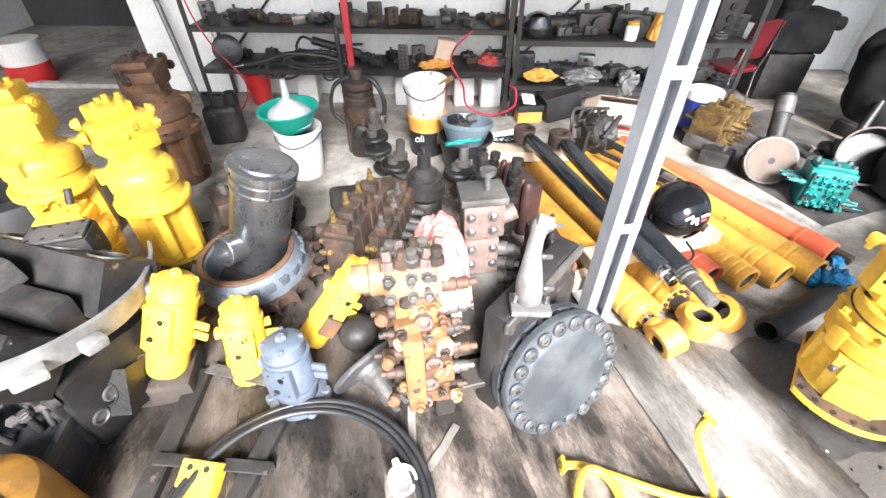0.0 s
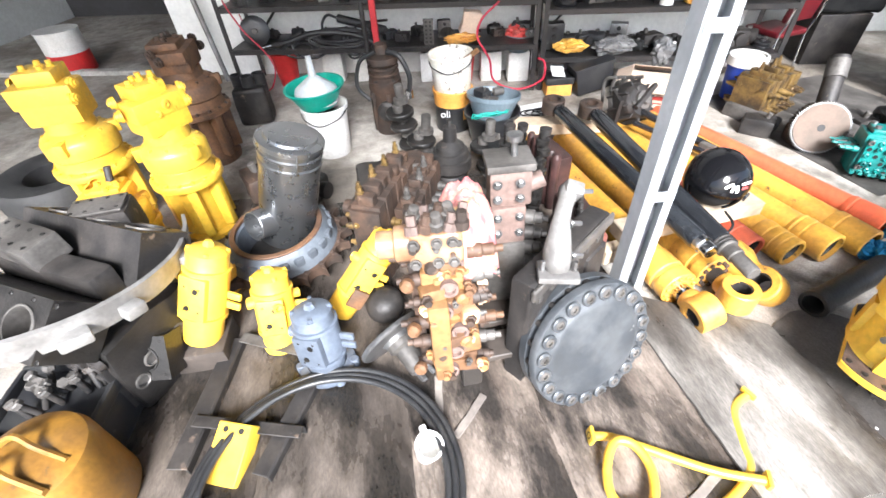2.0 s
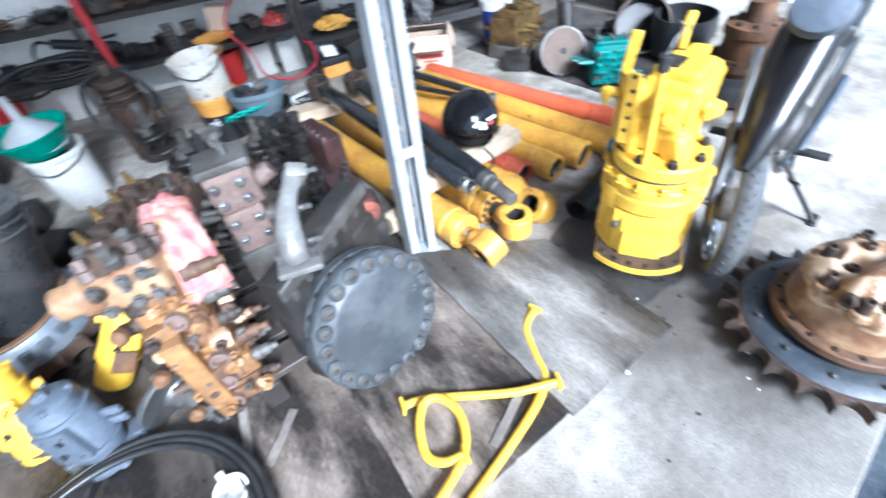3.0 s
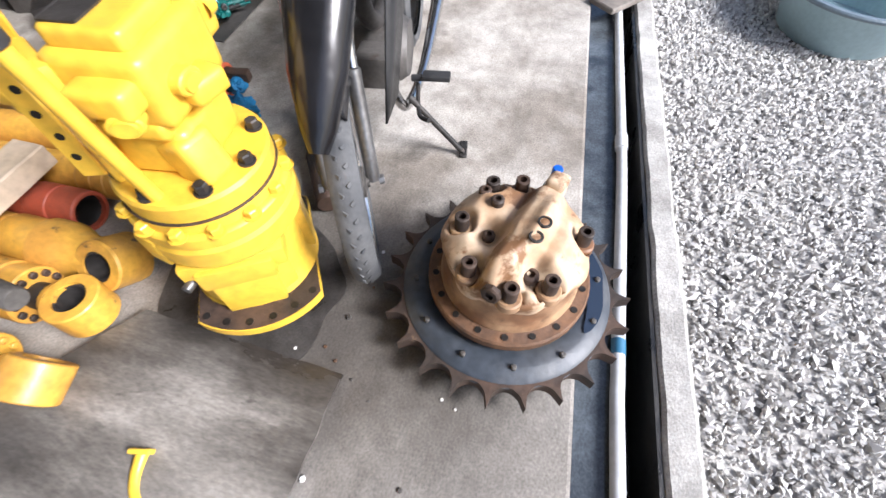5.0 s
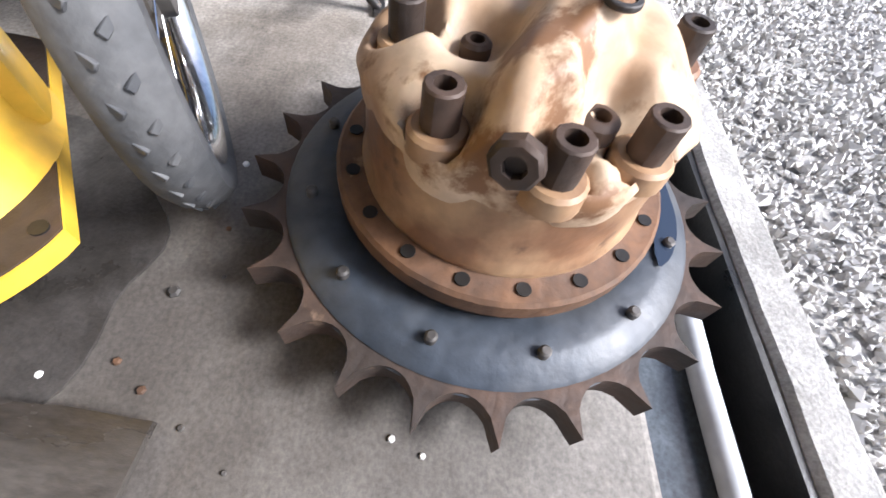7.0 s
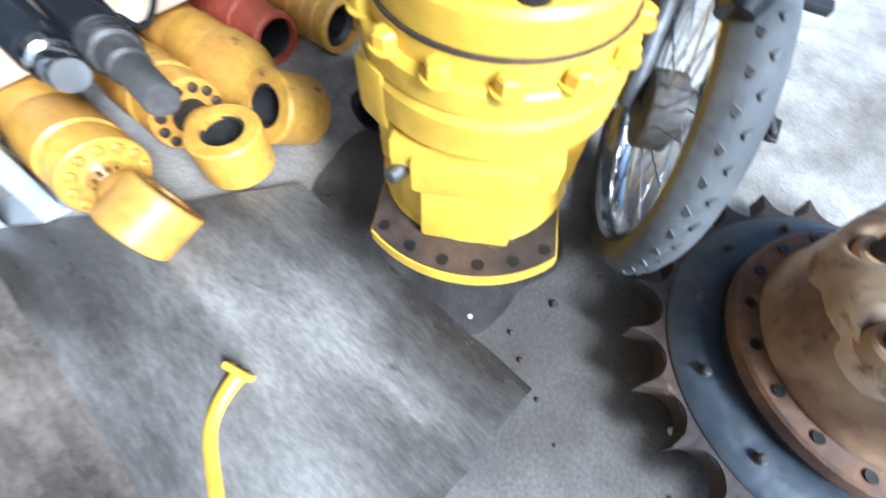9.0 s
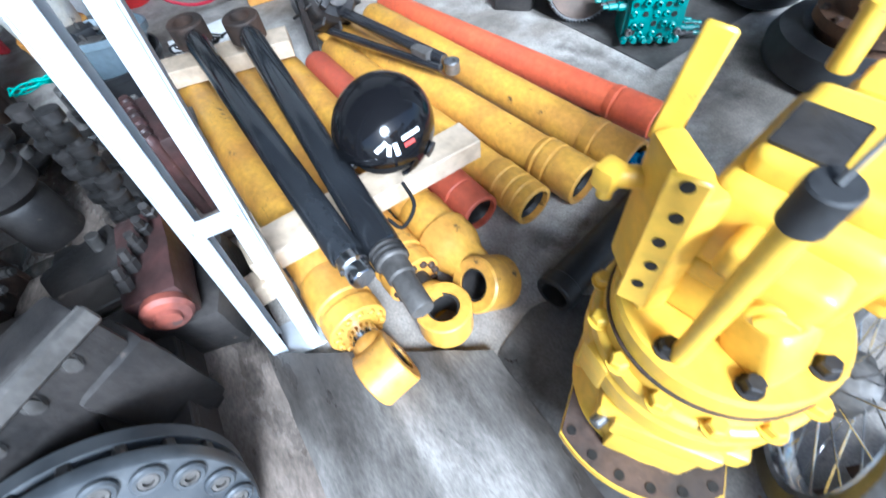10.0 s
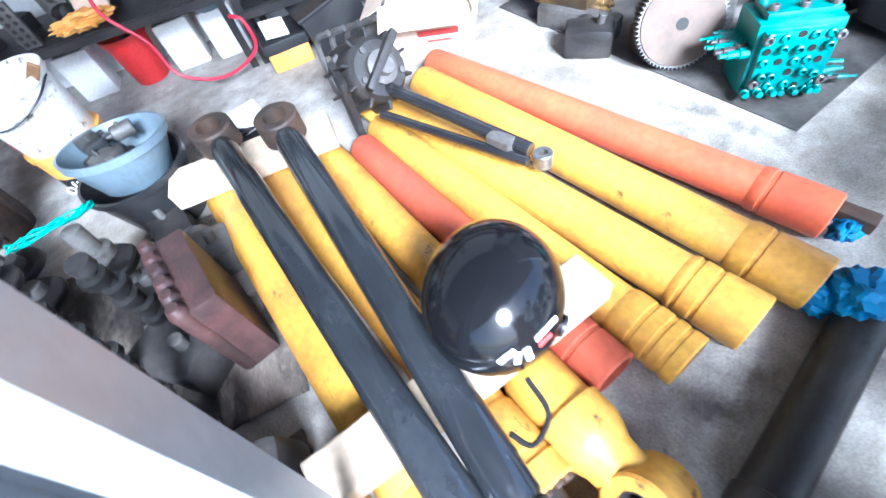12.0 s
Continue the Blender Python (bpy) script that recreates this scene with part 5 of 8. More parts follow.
valve_bank(pose(-0.285, 1.72, 0.012, 0, 0, 80), "oily brown control valve bank with many spool caps", 6, 0.066, 0.12, 0.40, RUST_DARK, IRON_GREY, 4)
topb = thing("gear_pump", pose(-0.34, 1.90, 0.012), "dark rusty round-ended pump standing on end", "pump")
part("housing", rough_up(lathe(B(), [(0.09, 0), (0.1, 0.03), (0.1, 0.3), (0.085, 0.34), (0.085, 0.4), (0.07, 0.42), (0, 0.42)], None, 24), 0.005, 14), RUST_DARK, topb)
bolt_at(topb, IRON_GREY, [pose(0.075 * math.cos(a), 0.075 * math.sin(a), 0.405) for a in (0.3, 1.4, 2.6, 3.7, 5.0)], 0.011, 0.014)

# tall grey valve with an adjusting screw
tv = thing("relief_valve_block", pose(0.125, 1.25, 0.165, -3, -2, 8), "tall pinkish grey valve block with an adjusting screw", "hydraulic valve")
for i, (w, d, h, z) in enumerate(((0.15, 0.17, 0.3, 0.15), (0.13, 0.15, 0.16, 0.38), (0.15, 0.13, 0.14, 0.53))):
    part("block", rough_up(box(B(), w, d, h, Matrix.Translation((0.01 * i, 0, z)), 0.012, 2), 0.003, 15, i), PINKISH if i else IRON_GREY, tv)
part("cap_plate", box(B(), 0.17, 0.15, 0.03, Matrix.Translation((0.02, 0, 0.615)), 0.008, 2), IRON_GREY, tv)
part("adjusting_screw", lathe(B(), [(0.012, 0.62), (0.012, 0.69), (0.03, 0.69), (0.03, 0.71), (0.02, 0.715), (0, 0.715)], Matrix.Translation((0.04, 0, 0)), 10), STEEL, tv, "bright steel screw")
part("side_port", bar(B(), (0.07, 0, 0.5), (0.15, 0, 0.53), 0.032, 16), PINKISH, tv)
bolt_at(tv, STEEL, [pose(dx, -0.075, z, 90) for dx in (-0.03, 0.05) for z in (0.35, 0.42, 0.50, 0.56)], 0.013, 0.012)
for k in range(6):
    part("spool_cap", lathe(B(), [(0.028, 0), (0.028, 0.03), (0.022, 0.033), (0.022, 0.06), (0.012, 0.062), (0.012, 0.08), (0, 0.08)], None, 12), IRON_GREY, tv, m=pose(0.08, -0.05, 0.05 + 0.07 * k, 0, 90, -20))

# finned maroon manifold and dark plate beside the cylinders
mf = thing("oil_cooler", pose(0.41, 2.17, 0.012, 0, 0, 24) @ Matrix.Diagonal((0.8, 0.9, 0.85, 1)), "finned dark maroon cast housing standing on the floor", "housing")
part("body", rough_up(box(B(), 0.12, 0.34, 0.40, Matrix.Translation((0, 0, 0.2)), 0.015, 2), 0.004, 12), MAROON, mf)
for k in range(6):
    part("fin", rough_up(lathe(B(), [(0.03, 0), (0.032, 0.38), (0.02, 0.41), (0, 0.412)], pose(-0.06, -0.15 + 0.06 * k, 0.02), 12), 0.003, 16, k), MAROON, mf)
mo = thing("travel_motor", pose(0.47, 1.56, 0.20, 0, 0, 14), "dark hydraulic motor with faded orange paint on its end", "motor")
part("body", rough_up(box(B(), 0.13, 0.30, 0.13, Matrix.Translation((0, 0, 0.1)), 0.02, 2), 0.004, 12), MAROON, mo)
part("end_cover", rough_up(lathe(B(), [(0.055, 0), (0.058, 0.02), (0.05, 0.03), (0.03, 0.032), (0.028, 0.044), (0, 0.045)], pose(0.01, -0.15, 0.11, 90), 20), 0.003, 14), surface("faded_orange_red_paint", (0.26, 0.07, 0.045), (0.13, 0.05, 0.04), 0.55, 0, 9, 0.3, 50, (0.06, 0.04, 0.035), 0.4, 12, 0, 0.14), mo, "faded orange-red end cover")
for k in range(5):
    part("fitting", lathe(B(), [(0.018, 0), (0.018, 0.03), (0.012, 0.032), (0.012, 0.06), (0, 0.06)], None, 6), IRON, mo, m=pose(-0.04 + 0.02 * k, -0.1 + 0.055 * k, 0.165, 12 * (k - 2), 8, 0))

plt = thing("timber_pallet", pose(0.16, 1.30, 0.012, 0, 0, 16), "oil-blackened timber pallet under the valves", "pallet")
for k in range(5):
    part("deck_board", rough_up(box(B(), 0.62, 0.12, 0.03, Matrix.Translation((0, -0.32 + 0.16 * k, 0.138)), 0.004), 0.003, 8, k), WOOD_BLACK, plt)
for x in (-0.27, 0, 0.27):
    part("bearer", box(B(), 0.08, 0.78, 0.122, Matrix.Translation((x, 0, 0.062)), 0.006), WOOD_BLACK, plt)
lump_b = thing("gear_casing", pose(0.48, 1.58, 0.012), "black oily casing under the hydraulic motor", "gear casing")
part("casing", rough_up(box(B(), 0.22, 0.3, 0.2, Matrix.Translation((0, 0, 0.1)), 0.03, 2), 0.012, 8), IRON, lump_b)

# flat engine part on edge with a bright aluminium elbow on top
ep = thing("engine_side_plate", pose(0.31, 1.09, 0.014, 0, 0, 52) @ Matrix.Diagonal((1, 1, 1.8, 1)), "dark grey engine side casting standing on edge", "engine part")
bm = box(B(), 0.52, 0.09, 0.30, Matrix.Translation((0.02, 0, 0.15)), 0.012, 2)
box(bm, 0.16, 0.12, 0.2, Matrix.Translation((0.22, 0, 0.12)), 0.02, 2)
part("casting", rough_up(bm, 0.005, 9), IRON, ep)
bolt_at(ep, IRON_GREY, [pose(-0.2 + 0.08 * k, -0.046, 0.26, 90) for k in range(6)], 0.012, 0.008)
part("rim", box(B(), 0.54, 0.018, 0.03, Matrix.Translation((0.02, -0.05, 0.285)), 0.005), IRON_GREY, ep)
for k in range(3):
    part("opening", lathe(B(), [(0.05, 0), (0.05, 0.004), (0.042, 0.004), (0.04, -0.02), (0, -0.02)], pose(-0.14 + 0.15 * k, -0.047, 0.14, 90), 22), HOLE_SHADE, ep)
el = thing("aluminium_elbow", pose(0.275, 1.0, 0.565, 0, 0, 0), "bright dirty aluminium water elbow on the engine casting", "engine part")
bm = sweep(B(), [(0, -0.07, 0.02), (-0.005, -0.05, 0.06), (0.0, 0.0, 0.1), (0.02, 0.09, 0.135), (0.05, 0.18, 0.15)], lambda f: 0.036 + 0.008 * math.sin(6 * f), 14)
part("tube", rough_up(bm, 0.004, 16), ALU, el)
part("foot", box(B(), 0.13, 0.09, 0.025, pose(0, -0.07, 0.013), 0.008, 2), ALU, el)
part("head", box(B(), 0.065, 0.05, 0.08, pose(0.055, 0.185, 0.15, 30, 20, 0), 0.01, 2), ALU, el)
bolt_at(el, STEEL, [pose(0.05, -0.07, 0.026), pose(-0.05, -0.07, 0.026), pose(0.09, 0.17, 0.16, 0, 90), pose(0.045, 0.06, 0.11, 0, 90), pose(0.045, -0.03, 0.05, 0, 90)], 0.009, 0.03)

# shaft with a round flange
sh = thing("flanged_shaft", Matrix.Translation((-0.312, 0.985, 0.13)) @ Vector((0.45, -0.42, -0.25)).to_track_quat("Z", "Y").to_matrix().to_4x4() @ Matrix.Scale(1.25, 4), "grey steel drive shaft with a thin round flange", "shaft")
part("flange", lathe(B(), [(0, -0.012), (0.126, -0.012), (0.128, -0.008), (0.128, 0.0), (0.124, 0.004), (0.055, 0.006), (0.047, 0.02)], None, 40), STEEL, sh)
part("neck", lathe(B(), [(0.047, 0.004), (0.047, 0.04), (0.036, 0.05), (0.036, 0.13), (0.03, 0.135), (0, 0.135)], None, 24), IRON_GREY, sh)
bolt_at(sh, STEEL, [pose(0.025 * math.cos(a), 0.025 * math.sin(a), 0.134) for a in (0.4, 2.5, 4.6)], 0.009, 0.03)

# ---- small yellow pumps ----


def small_pump(a, b, r, material, label, seed, turn=0):
    """A pump that stands from foot a to head b."""
    zv = (Vector(b) - Vector(a))
    length = zv.length
    zv.normalize()
    xv = Vector((0.15, 1, 0)).cross(zv).normalized()
    m = Matrix.Translation(a) @ Matrix((xv, zv.cross(xv), zv)).transposed().to_4x4()
    ob = thing("gear_pump", m @ TURN(radians(turn), 4, "Z"), label, "pump", "small pumps on the plywood")
    L = length
    part("body", rough_up(lathe(B(), [(0, 0), (r * 0.86, 0), (r * 0.9, 0.01), (r * 0.9, L * 0.28), (r, L * 0.3), (r, L * 0.72), (r * 0.92, L * 0.76), (r * 0.92, L * 0.9), (r * 0.7, L * 0.94), (0, L * 0.95)], None, 32), 0.002, 20, seed), material, ob)
    for z0 in (0.27, 0.74):
        part("seam_flange", lathe(B(), [(r * 0.9, L * z0 - 0.008), (r * 1.05, L * z0 - 0.007), (r * 1.05, L * z0 + 0.007), (r * 0.9, L * z0 + 0.008)], None, 32), material, ob)
    part("side_boss", lathe(B(), [(r * 0.3, 0), (r * 0.3, 0.03), (r * 0.2, 0.034), (r * 0.16, 0.02), (0, 0.02)], pose(-r * 0.85, -r * 0.2, L * 0.62, 0, -90, 0), 14), material, ob)
    part("top_nut", lathe(B(), [(0.022, L * 0.94), (0.022, L * 0.98), (0.014, L), (0, L)], None, 6), material, ob)
    part("block", box(B(), r * 1.3, r * 0.7, L * 0.42, pose(0, -r * 0.72, L * 0.5), 0.008, 2), material, ob)
    for k in (-1, 1):
        part("ear", box(B(), r * 1.1, 0.016, 0.03, pose(r * 1.1, 0.02, L * 0.45 + k * 0.022), 0.005, 2), material, ob)
        part("port", lathe(B(), [(0.012, 0), (0.012, 0.002), (0, 0.002)], pose(0.016 * k, -r * 1.07 - 0.001, L * (0.5 + 0.09 * k), 90), 14), HOLE_SHADE, ob)
    bolt_at(ob, material, [pose(r * 0.8 * math.cos(t), r * 0.8 * math.sin(t), L * 0.9) for t in (0.5, 2.1, 3.6, 5.2)], 0.01, 0.014)
    bolt_at(ob, HOLE_SHADE, [pose(dx, -r * 1.07, L * 0.5 + dz, 90) for dx in (-0.03, 0.03) for dz in (-0.05, 0.05)], 0.005, 0.002, True)
    return ob


small_pump((-1.13, 0.955, 0.12), (-1.02, 1.12, 0.52), 0.085, YELLOW, "yellow painted cylindrical gear pump standing upright", 0)
block_under = part("timber_block", rough_up(box(B(), 0.22, 0.2, 0.11, None, 0.008, 2), 0.003, 9), WOOD_BLACK, None, smooth=30)
block_under.matrix_world = pose(-1.14, 0.955, 0.067, 0, 0, 14)
tagged(block_under, "oil-blackened timber block under the yellow pump", "timber")
p2 = small_pump((-0.83, 1.0, 0.015), (-0.83, 1.12, 0.38), 0.08, YELLOW, "yellow painted pump with several side ports", 2, 25)
for a in (20, 110, 200, 290):
    part("side_port", lathe(B(), [(0.02, 0), (0.02, 0.035), (0.013, 0.035), (0.013, 0.02), (0, 0.02)], None, 14), YELLOW, p2, m=pose(0, 0, 0.24, 0, 90, a) @ Matrix.Translation((0, 0, 0.07)))
p3 = small_pump((-0.61, 1.17, 0.06), (-0.35, 1.33, 0.41), 0.072, YELLOW, "yellow painted pump leaning over on the plywood", 5, 15)
part("rusty_pad", box(B(), 0.07, 0.02, 0.09, pose(0.01, -0.085, 0.14), 0.006, 2), RUST, p3, "bare rusty mounting pad")
p4 = small_pump((-0.59, 0.90, 0.018), (-0.61, 0.95, 0.36), 0.085, GREYBLUE, "blue-grey painted pump with a round base flange", 3)
part("base_flange", lathe(B(), [(0, 0), (0.11, 0), (0.115, 0.01), (0.115, 0.03), (0.1, 0.036), (0.08, 0.04)], None, 32), GREYBLUE, p4)
for t in (0.3, 1.35, 2.4, 3.5, 4.5, 5.6):
    part("foot_lug", drum(B(), 0.02, 0.04, pose(0.11 * math.cos(t), 0.11 * math.sin(t), 0.0), 12), GREYBLUE, p4)
ball = thing("joint_housing", pose(-0.40, 1.20, 0.012), "dark round iron joint housing beside the pumps", "engine part")
part("housing", lathe(B(), [(0.06, 0), (0.085, 0.04), (0.088, 0.08), (0.07, 0.12), (0.03, 0.14), (0, 0.14)], None, 24), IRON, ball)

# ---- ring sprocket with a canister in it ----
rs = thing("sprocket", pose(-1.0, 1.57, 0.075, 3, -2, 0), "rusty toothed sprocket with a blue-grey ring on the pile", "sprocket")
sprocket_wheel(rs, 0.355, 0.30, 21, 0.2, 0.05, 0.0, RUST_DARK)
part("cone", lathe(B(), [(0.285, 0.05), (0.28, 0.07), (0.25, 0.13), (0.235, 0.15), (0.225, 0.15), (0.2, 0.13), (0.19, 0.0)], None, 64), BLUEGREY, rs, "blue-grey painted cone ring")
lug = part("scallop", box(B(), 0.05, 0.03, 0.07, None, 0.012, 2), BLUEGREY, rs)
for i, (x, y) in enumerate(ring_points(0.258, 22)):
    mm = pose(x, y, 0.09, 0, 0, 360 * i / 22 + 90)
    if i == 0:
        lug.matrix_local = mm
    else:
        again(lug, mm)
bolt_ring(hexbolt(rs, RUST_DARK, 0.012, 0.01), 22, 0.30, 0.05)
rb = part("rim_edge", pipe(B(), 0.232, 0.206, 0.012, Matrix.Translation((0, 0, 0.148)), 48, 0.003), RUST, rs, "bare rusty rim")
sup = part("iron_drum", lathe(B(), [(0, 0), (0.24, 0), (0.25, 0.01), (0.25, 0.062), (0, 0.062)], None, 40), IRON, None)
sup.matrix_world = pose(-1.0, 1.57, 0.012)
tagged(sup, "black iron hub ring under the sprocket", "engine part")

ca, cb2 = Vector((-0.99, 1.625, 0.14)), Vector((-0.825, 1.65, 0.70))
can = thing("air_filter_canister", Matrix.Translation(ca) @ (cb2 - ca).to_track_quat("Z", "Y").to_matrix().to_4x4(), "dark metal air filter canister leaning in the sprocket", "canister")
L = (cb2 - ca).length
part("shell", lathe(B(), [(0, 0), (0.135, 0), (0.14, 0.006), (0.14, L * 0.76), (0.146, L * 0.77), (0.146, L * 0.785), (0.14, L * 0.795), (0.14, L * 0.84), (0.146, L * 0.85), (0.146, L * 0.865), (0.14, L * 0.875), (0.14, L * 0.92)], None, 56), CANISTER, can)
part("lid", lathe(B(), [(0.147, L * 0.915), (0.15, L * 0.92), (0.15, L * 0.955), (0.143, L * 0.965), (0.12, L * 0.97), (0.115, L * 0.99), (0.09, L), (0, L)], None, 56), CANISTER, can)
for a in (80, 200, 320):
    part("clip", sweep(B(), [(0.148 * math.cos(radians(a)), 0.148 * math.sin(radians(a)), L * 0.78), (0.168 * math.cos(radians(a)), 0.168 * math.sin(radians(a)), L * 0.84), (0.153 * math.cos(radians(a)), 0.153 * math.sin(radians(a)), L * 0.95)], 0.004, 8), STEEL, can)
d = (can.matrix_world.inverted().to_3x3() @ Vector((-0.45, -0.85, 0.25))).normalized()
q = d.to_track_quat("Z", "Y").to_matrix().to_4x4()
part("inlet", pipe(B(), 0.072, 0.067, 0.21, Matrix.Translation((0, 0, 0.13)) @ q, 32, 0.002), CANISTER, can, "open round inlet pipe")

# ---- yellow swing motors on the far side ----


def swing_motor(m, paint, label, top=0.93, r=0.18, seed=0, cap=None):
    rnd = random.Random(seed)
    cap = cap or paint
    ob = thing("swing_motor", m, label, "swing motor", "swing motors standing in a row")
    part("foot", lathe(B(), [(0, 0), (r * 0.78, 0), (r * 0.8, 0.01), (r * 0.8, 0.04), (r * 0.62, 0.05), (r * 0.6, 0.32), (r * 0.75, 0.36)], None, 40), paint, ob)
    for k in range(6):
        a = 60 * k + 20
        part("web", box(B(), 0.05, r * 0.5, 0.3, pose(r * 0.66 * math.cos(radians(a)), r * 0.66 * math.sin(radians(a)), 0.21, 0, 0, a + 90), 0.012, 2), paint, ob)
    part("flange", lathe(B(), [(r * 0.7, 0.35), (r, 0.36), (r * 1.02, 0.365), (r * 1.02, 0.395), (r, 0.4), (r * 0.88, 0.405), (r * 0.85, 0.42), (r * 0.85, 0.46), (r * 0.8, 0.47), (0, 0.47)], None, 48), paint, ob)
    bolt_ring(hexbolt(ob, cap, 0.011, 0.012), 16, r * 0.94, 0.399)
    part("gear_case", rough_up(lathe(B(), [(r * 0.82, 0.46), (r * 0.9, 0.475), (r * 0.9, 0.55), (r * 0.84, 0.57), (r * 0.6, 0.6), (r * 0.56, 0.66), (0, 0.66)], None, 40), 0.003, 12, seed), paint, ob)
    for k in range(3):
        a = 120 * k + 30 + seed * 13
        part("lug", box(B(), 0.06, 0.05, 0.07, pose(r * 0.86 * math.cos(radians(a)), r * 0.86 * math.sin(radians(a)), 0.55, 0, 0, a), 0.012, 2), paint, ob)
    h = top - 0.66
    bm = box(B(), r * 1.3, r * 1.05, h * 0.62, pose(0, 0, 0.64 + h * 0.34, 0, 0, 10 + seed * 7), 0.02, 2)
    box(bm, r * 1.5, r * 0.75, h * 0.36, pose(0.01, -0.03, 0.64 + h * 0.52, 0, 0, 10 + seed * 7), 0.016, 2)
    box(bm, r * 0.9, r * 0.85, h * 0.3, pose(-0.01, 0.02, 0.64 + h * 0.75, 0, 0, 10 + seed * 7), 0.014, 2)
    part("motor", rough_up(bm, 0.004, 14, seed), paint, ob)
    for k in range(4):
        part("pilot_cap", lathe(B(), [(0.03, 0), (0.03, 0.014), (0.024, 0.017), (0.024, 0.028), (0.012, 0.03), (0.012, 0.036), (0, 0.036)], None, 10), cap, ob,
             m=pose((-0.75 if k % 2 else 0.75) * r, (-0.25 + 0.2 * (k // 2)) * r, 0.66 + h * (0.4 + 0.2 * (k // 2)), 0, -90 if k % 2 else 90, 0))
    bolt_ring(hexbolt(ob, cap, 0.01, 0.012), 10, r * 0.72, 0.576)
    for k in range(5):
        a = radians(-150 + 30 * k)
        part("port_plug", lathe(B(), [(0.022, 0), (0.022, 0.024), (0.017, 0.028), (0.01, 0.028), (0.01, 0.02), (0, 0.02)], None, 12), cap, ob,
             m=pose(0.085 * math.cos(a), 0.08 * math.sin(a), 0.66 + h * (0.35 + 0.12 * (k % 2)), 90, 0, math.degrees(a) + 90))
    for (x, y, hh) in ((-0.05, -0.02, 0.035), (0.0, 0.03, 0.045), (0.045, -0.02, 0.03), (0.05, 0.04, 0.04), (-0.03, 0.05, 0.03)):
        part("fitting", lathe(B(), [(0.019, 0), (0.019, hh * 0.5), (0.013, hh * 0.55), (0.013, hh), (0, hh)], pose(x, y, 0.64 + h * 0.86), 10), cap, ob)
    return ob


swing_motor(pose(-2.16, 1.93, 0.0, 0, 0, 0), YELLOW, "bright yellow swing motor standing on its foot", 0.95, 0.20, 1)
swing_motor(pose(-1.545, 1.81, 0.0, 0, 0, 40), YELLOW, "bright yellow swing motor with a loose gasket", 0.92, 0.175, 2)
swing_motor(pose(-1.93, 2.65, 0.0, 0, 0, 75), RUST, "brown rusty swing motor with dark head bolts", 0.86, 0.215, 3, RUST_DARK)
ym = swing_motor(pose(-1.78, 1.55, 0.0, 0, 0, -30) @ Matrix.Diagonal((0.85, 0.85, 0.62, 1)), YELLOW, "small yellow swing motor with a dark hose stub", 0.8, 0.17, 5)
part("hose_stub", bar(B(), (0.02, 0.03, 0.8), (0.0, 0.06, 0.9), 0.02), IRON, ym)

# ---- engine blocks, flywheel ring and drum ----
def deck(bm, w, l, h, bores, r, m):
    """A block's top deck with round bores cut through it."""
    k = 32
    n = len(bores)
    for i in range(n):
        x0, x1 = -l / 2 + l * i / n, -l / 2 + l * (i + 1) / n
        sq = []
        c = ((x0 + x1) / 2, 0)
        for j in range(k):
            a = 2 * math.pi * j / k + math.pi / 4
            ux, uy = math.cos(a), math.sin(a)
            s = max(abs(ux), abs(uy))
            sq.append((c[0] + ux / s * (x1 - x0) / 2, uy / s * w / 2))
        hole = [(c[0] + r * math.cos(2 * math.pi * j / k + math.pi / 4), r * math.sin(2 * math.pi * j / k + math.pi / 4)) for j in range(k)]
        plate(bm, sq, h, m, hole)


eb = thing("engine_block", pose(-1.50, 0.93, 0.06, 0, 0, -14), "dark cast-iron vee engine block with open cylinder bores", "engine block")
part("crankcase", rough_up(box(B(), 0.62, 0.42, 0.36, Matrix.Translation((0, 0.02, 0.13)), 0.02, 2), 0.022, 9), IRON_BLACK, eb)
for s, ang2 in ((-1, 38), (1, -38)):
    bm = B()
    mm = pose(-0.0, s * 0.13, 0.30, ang2 * -s if s > 0 else 38)
    mm = Matrix.Translation((0, s * 0.12, 0.36)) @ TURN(radians(38 * -s), 4, "X")
    deck(bm, 0.2, 0.6, 0.2, [0, 1, 2], 0.062, mm)
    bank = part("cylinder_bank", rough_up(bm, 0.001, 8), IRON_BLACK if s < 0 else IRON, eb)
    for k in range(3):
        part("bore_liner", pipe(B(), 0.066, 0.058, 0.21, mm @ Matrix.Translation((-0.2 + 0.2 * k, 0, -0.002)), 30, 0.002), IRON_GREY, eb)
    spots = [mm @ Matrix.Translation((-0.28 + 0.1 * k, dy, 0.2)) for k in range(7) for dy in (-0.085, 0.085)]
    bolt_at(eb, HOLE_SHADE, spots, 0.009, 0.003, True)
rnd = random.Random(33)
for k in range(7):
    part("side_rib", rough_up(box(B(), 0.025, 0.03, 0.3, Matrix.Translation((-0.27 + 0.09 * k, -0.195, 0.15)), 0.006, 2), 0.003, 14, k), IRON, eb)
for k in range(12):
    part("boss", lathe(B(), [(0.028, 0), (0.026, 0.022), (0.016, 0.024), (0.014, 0.012), (0, 0.012)], pose(-0.27 + 0.05 * k, -0.19, 0.06 + 0.22 * rnd.random(), 90), 14), IRON_GREY if k % 3 == 0 else IRON, eb)
for k in range(5):
    part("core_plug", lathe(B(), [(0.032, 0), (0.032, 0.006), (0.026, 0.008), (0.022, 0.002), (0, 0.002)], pose(0.312, -0.14 + 0.07 * k, 0.1 + 0.05 * (k % 2), 0, 90), 18), IRON_GREY, eb)
part("valley_rib", rough_up(box(B(), 0.5, 0.1, 0.2, Matrix.Translation((0, 0, 0.42)), 0.02, 2), 0.006, 10), IRON, eb)
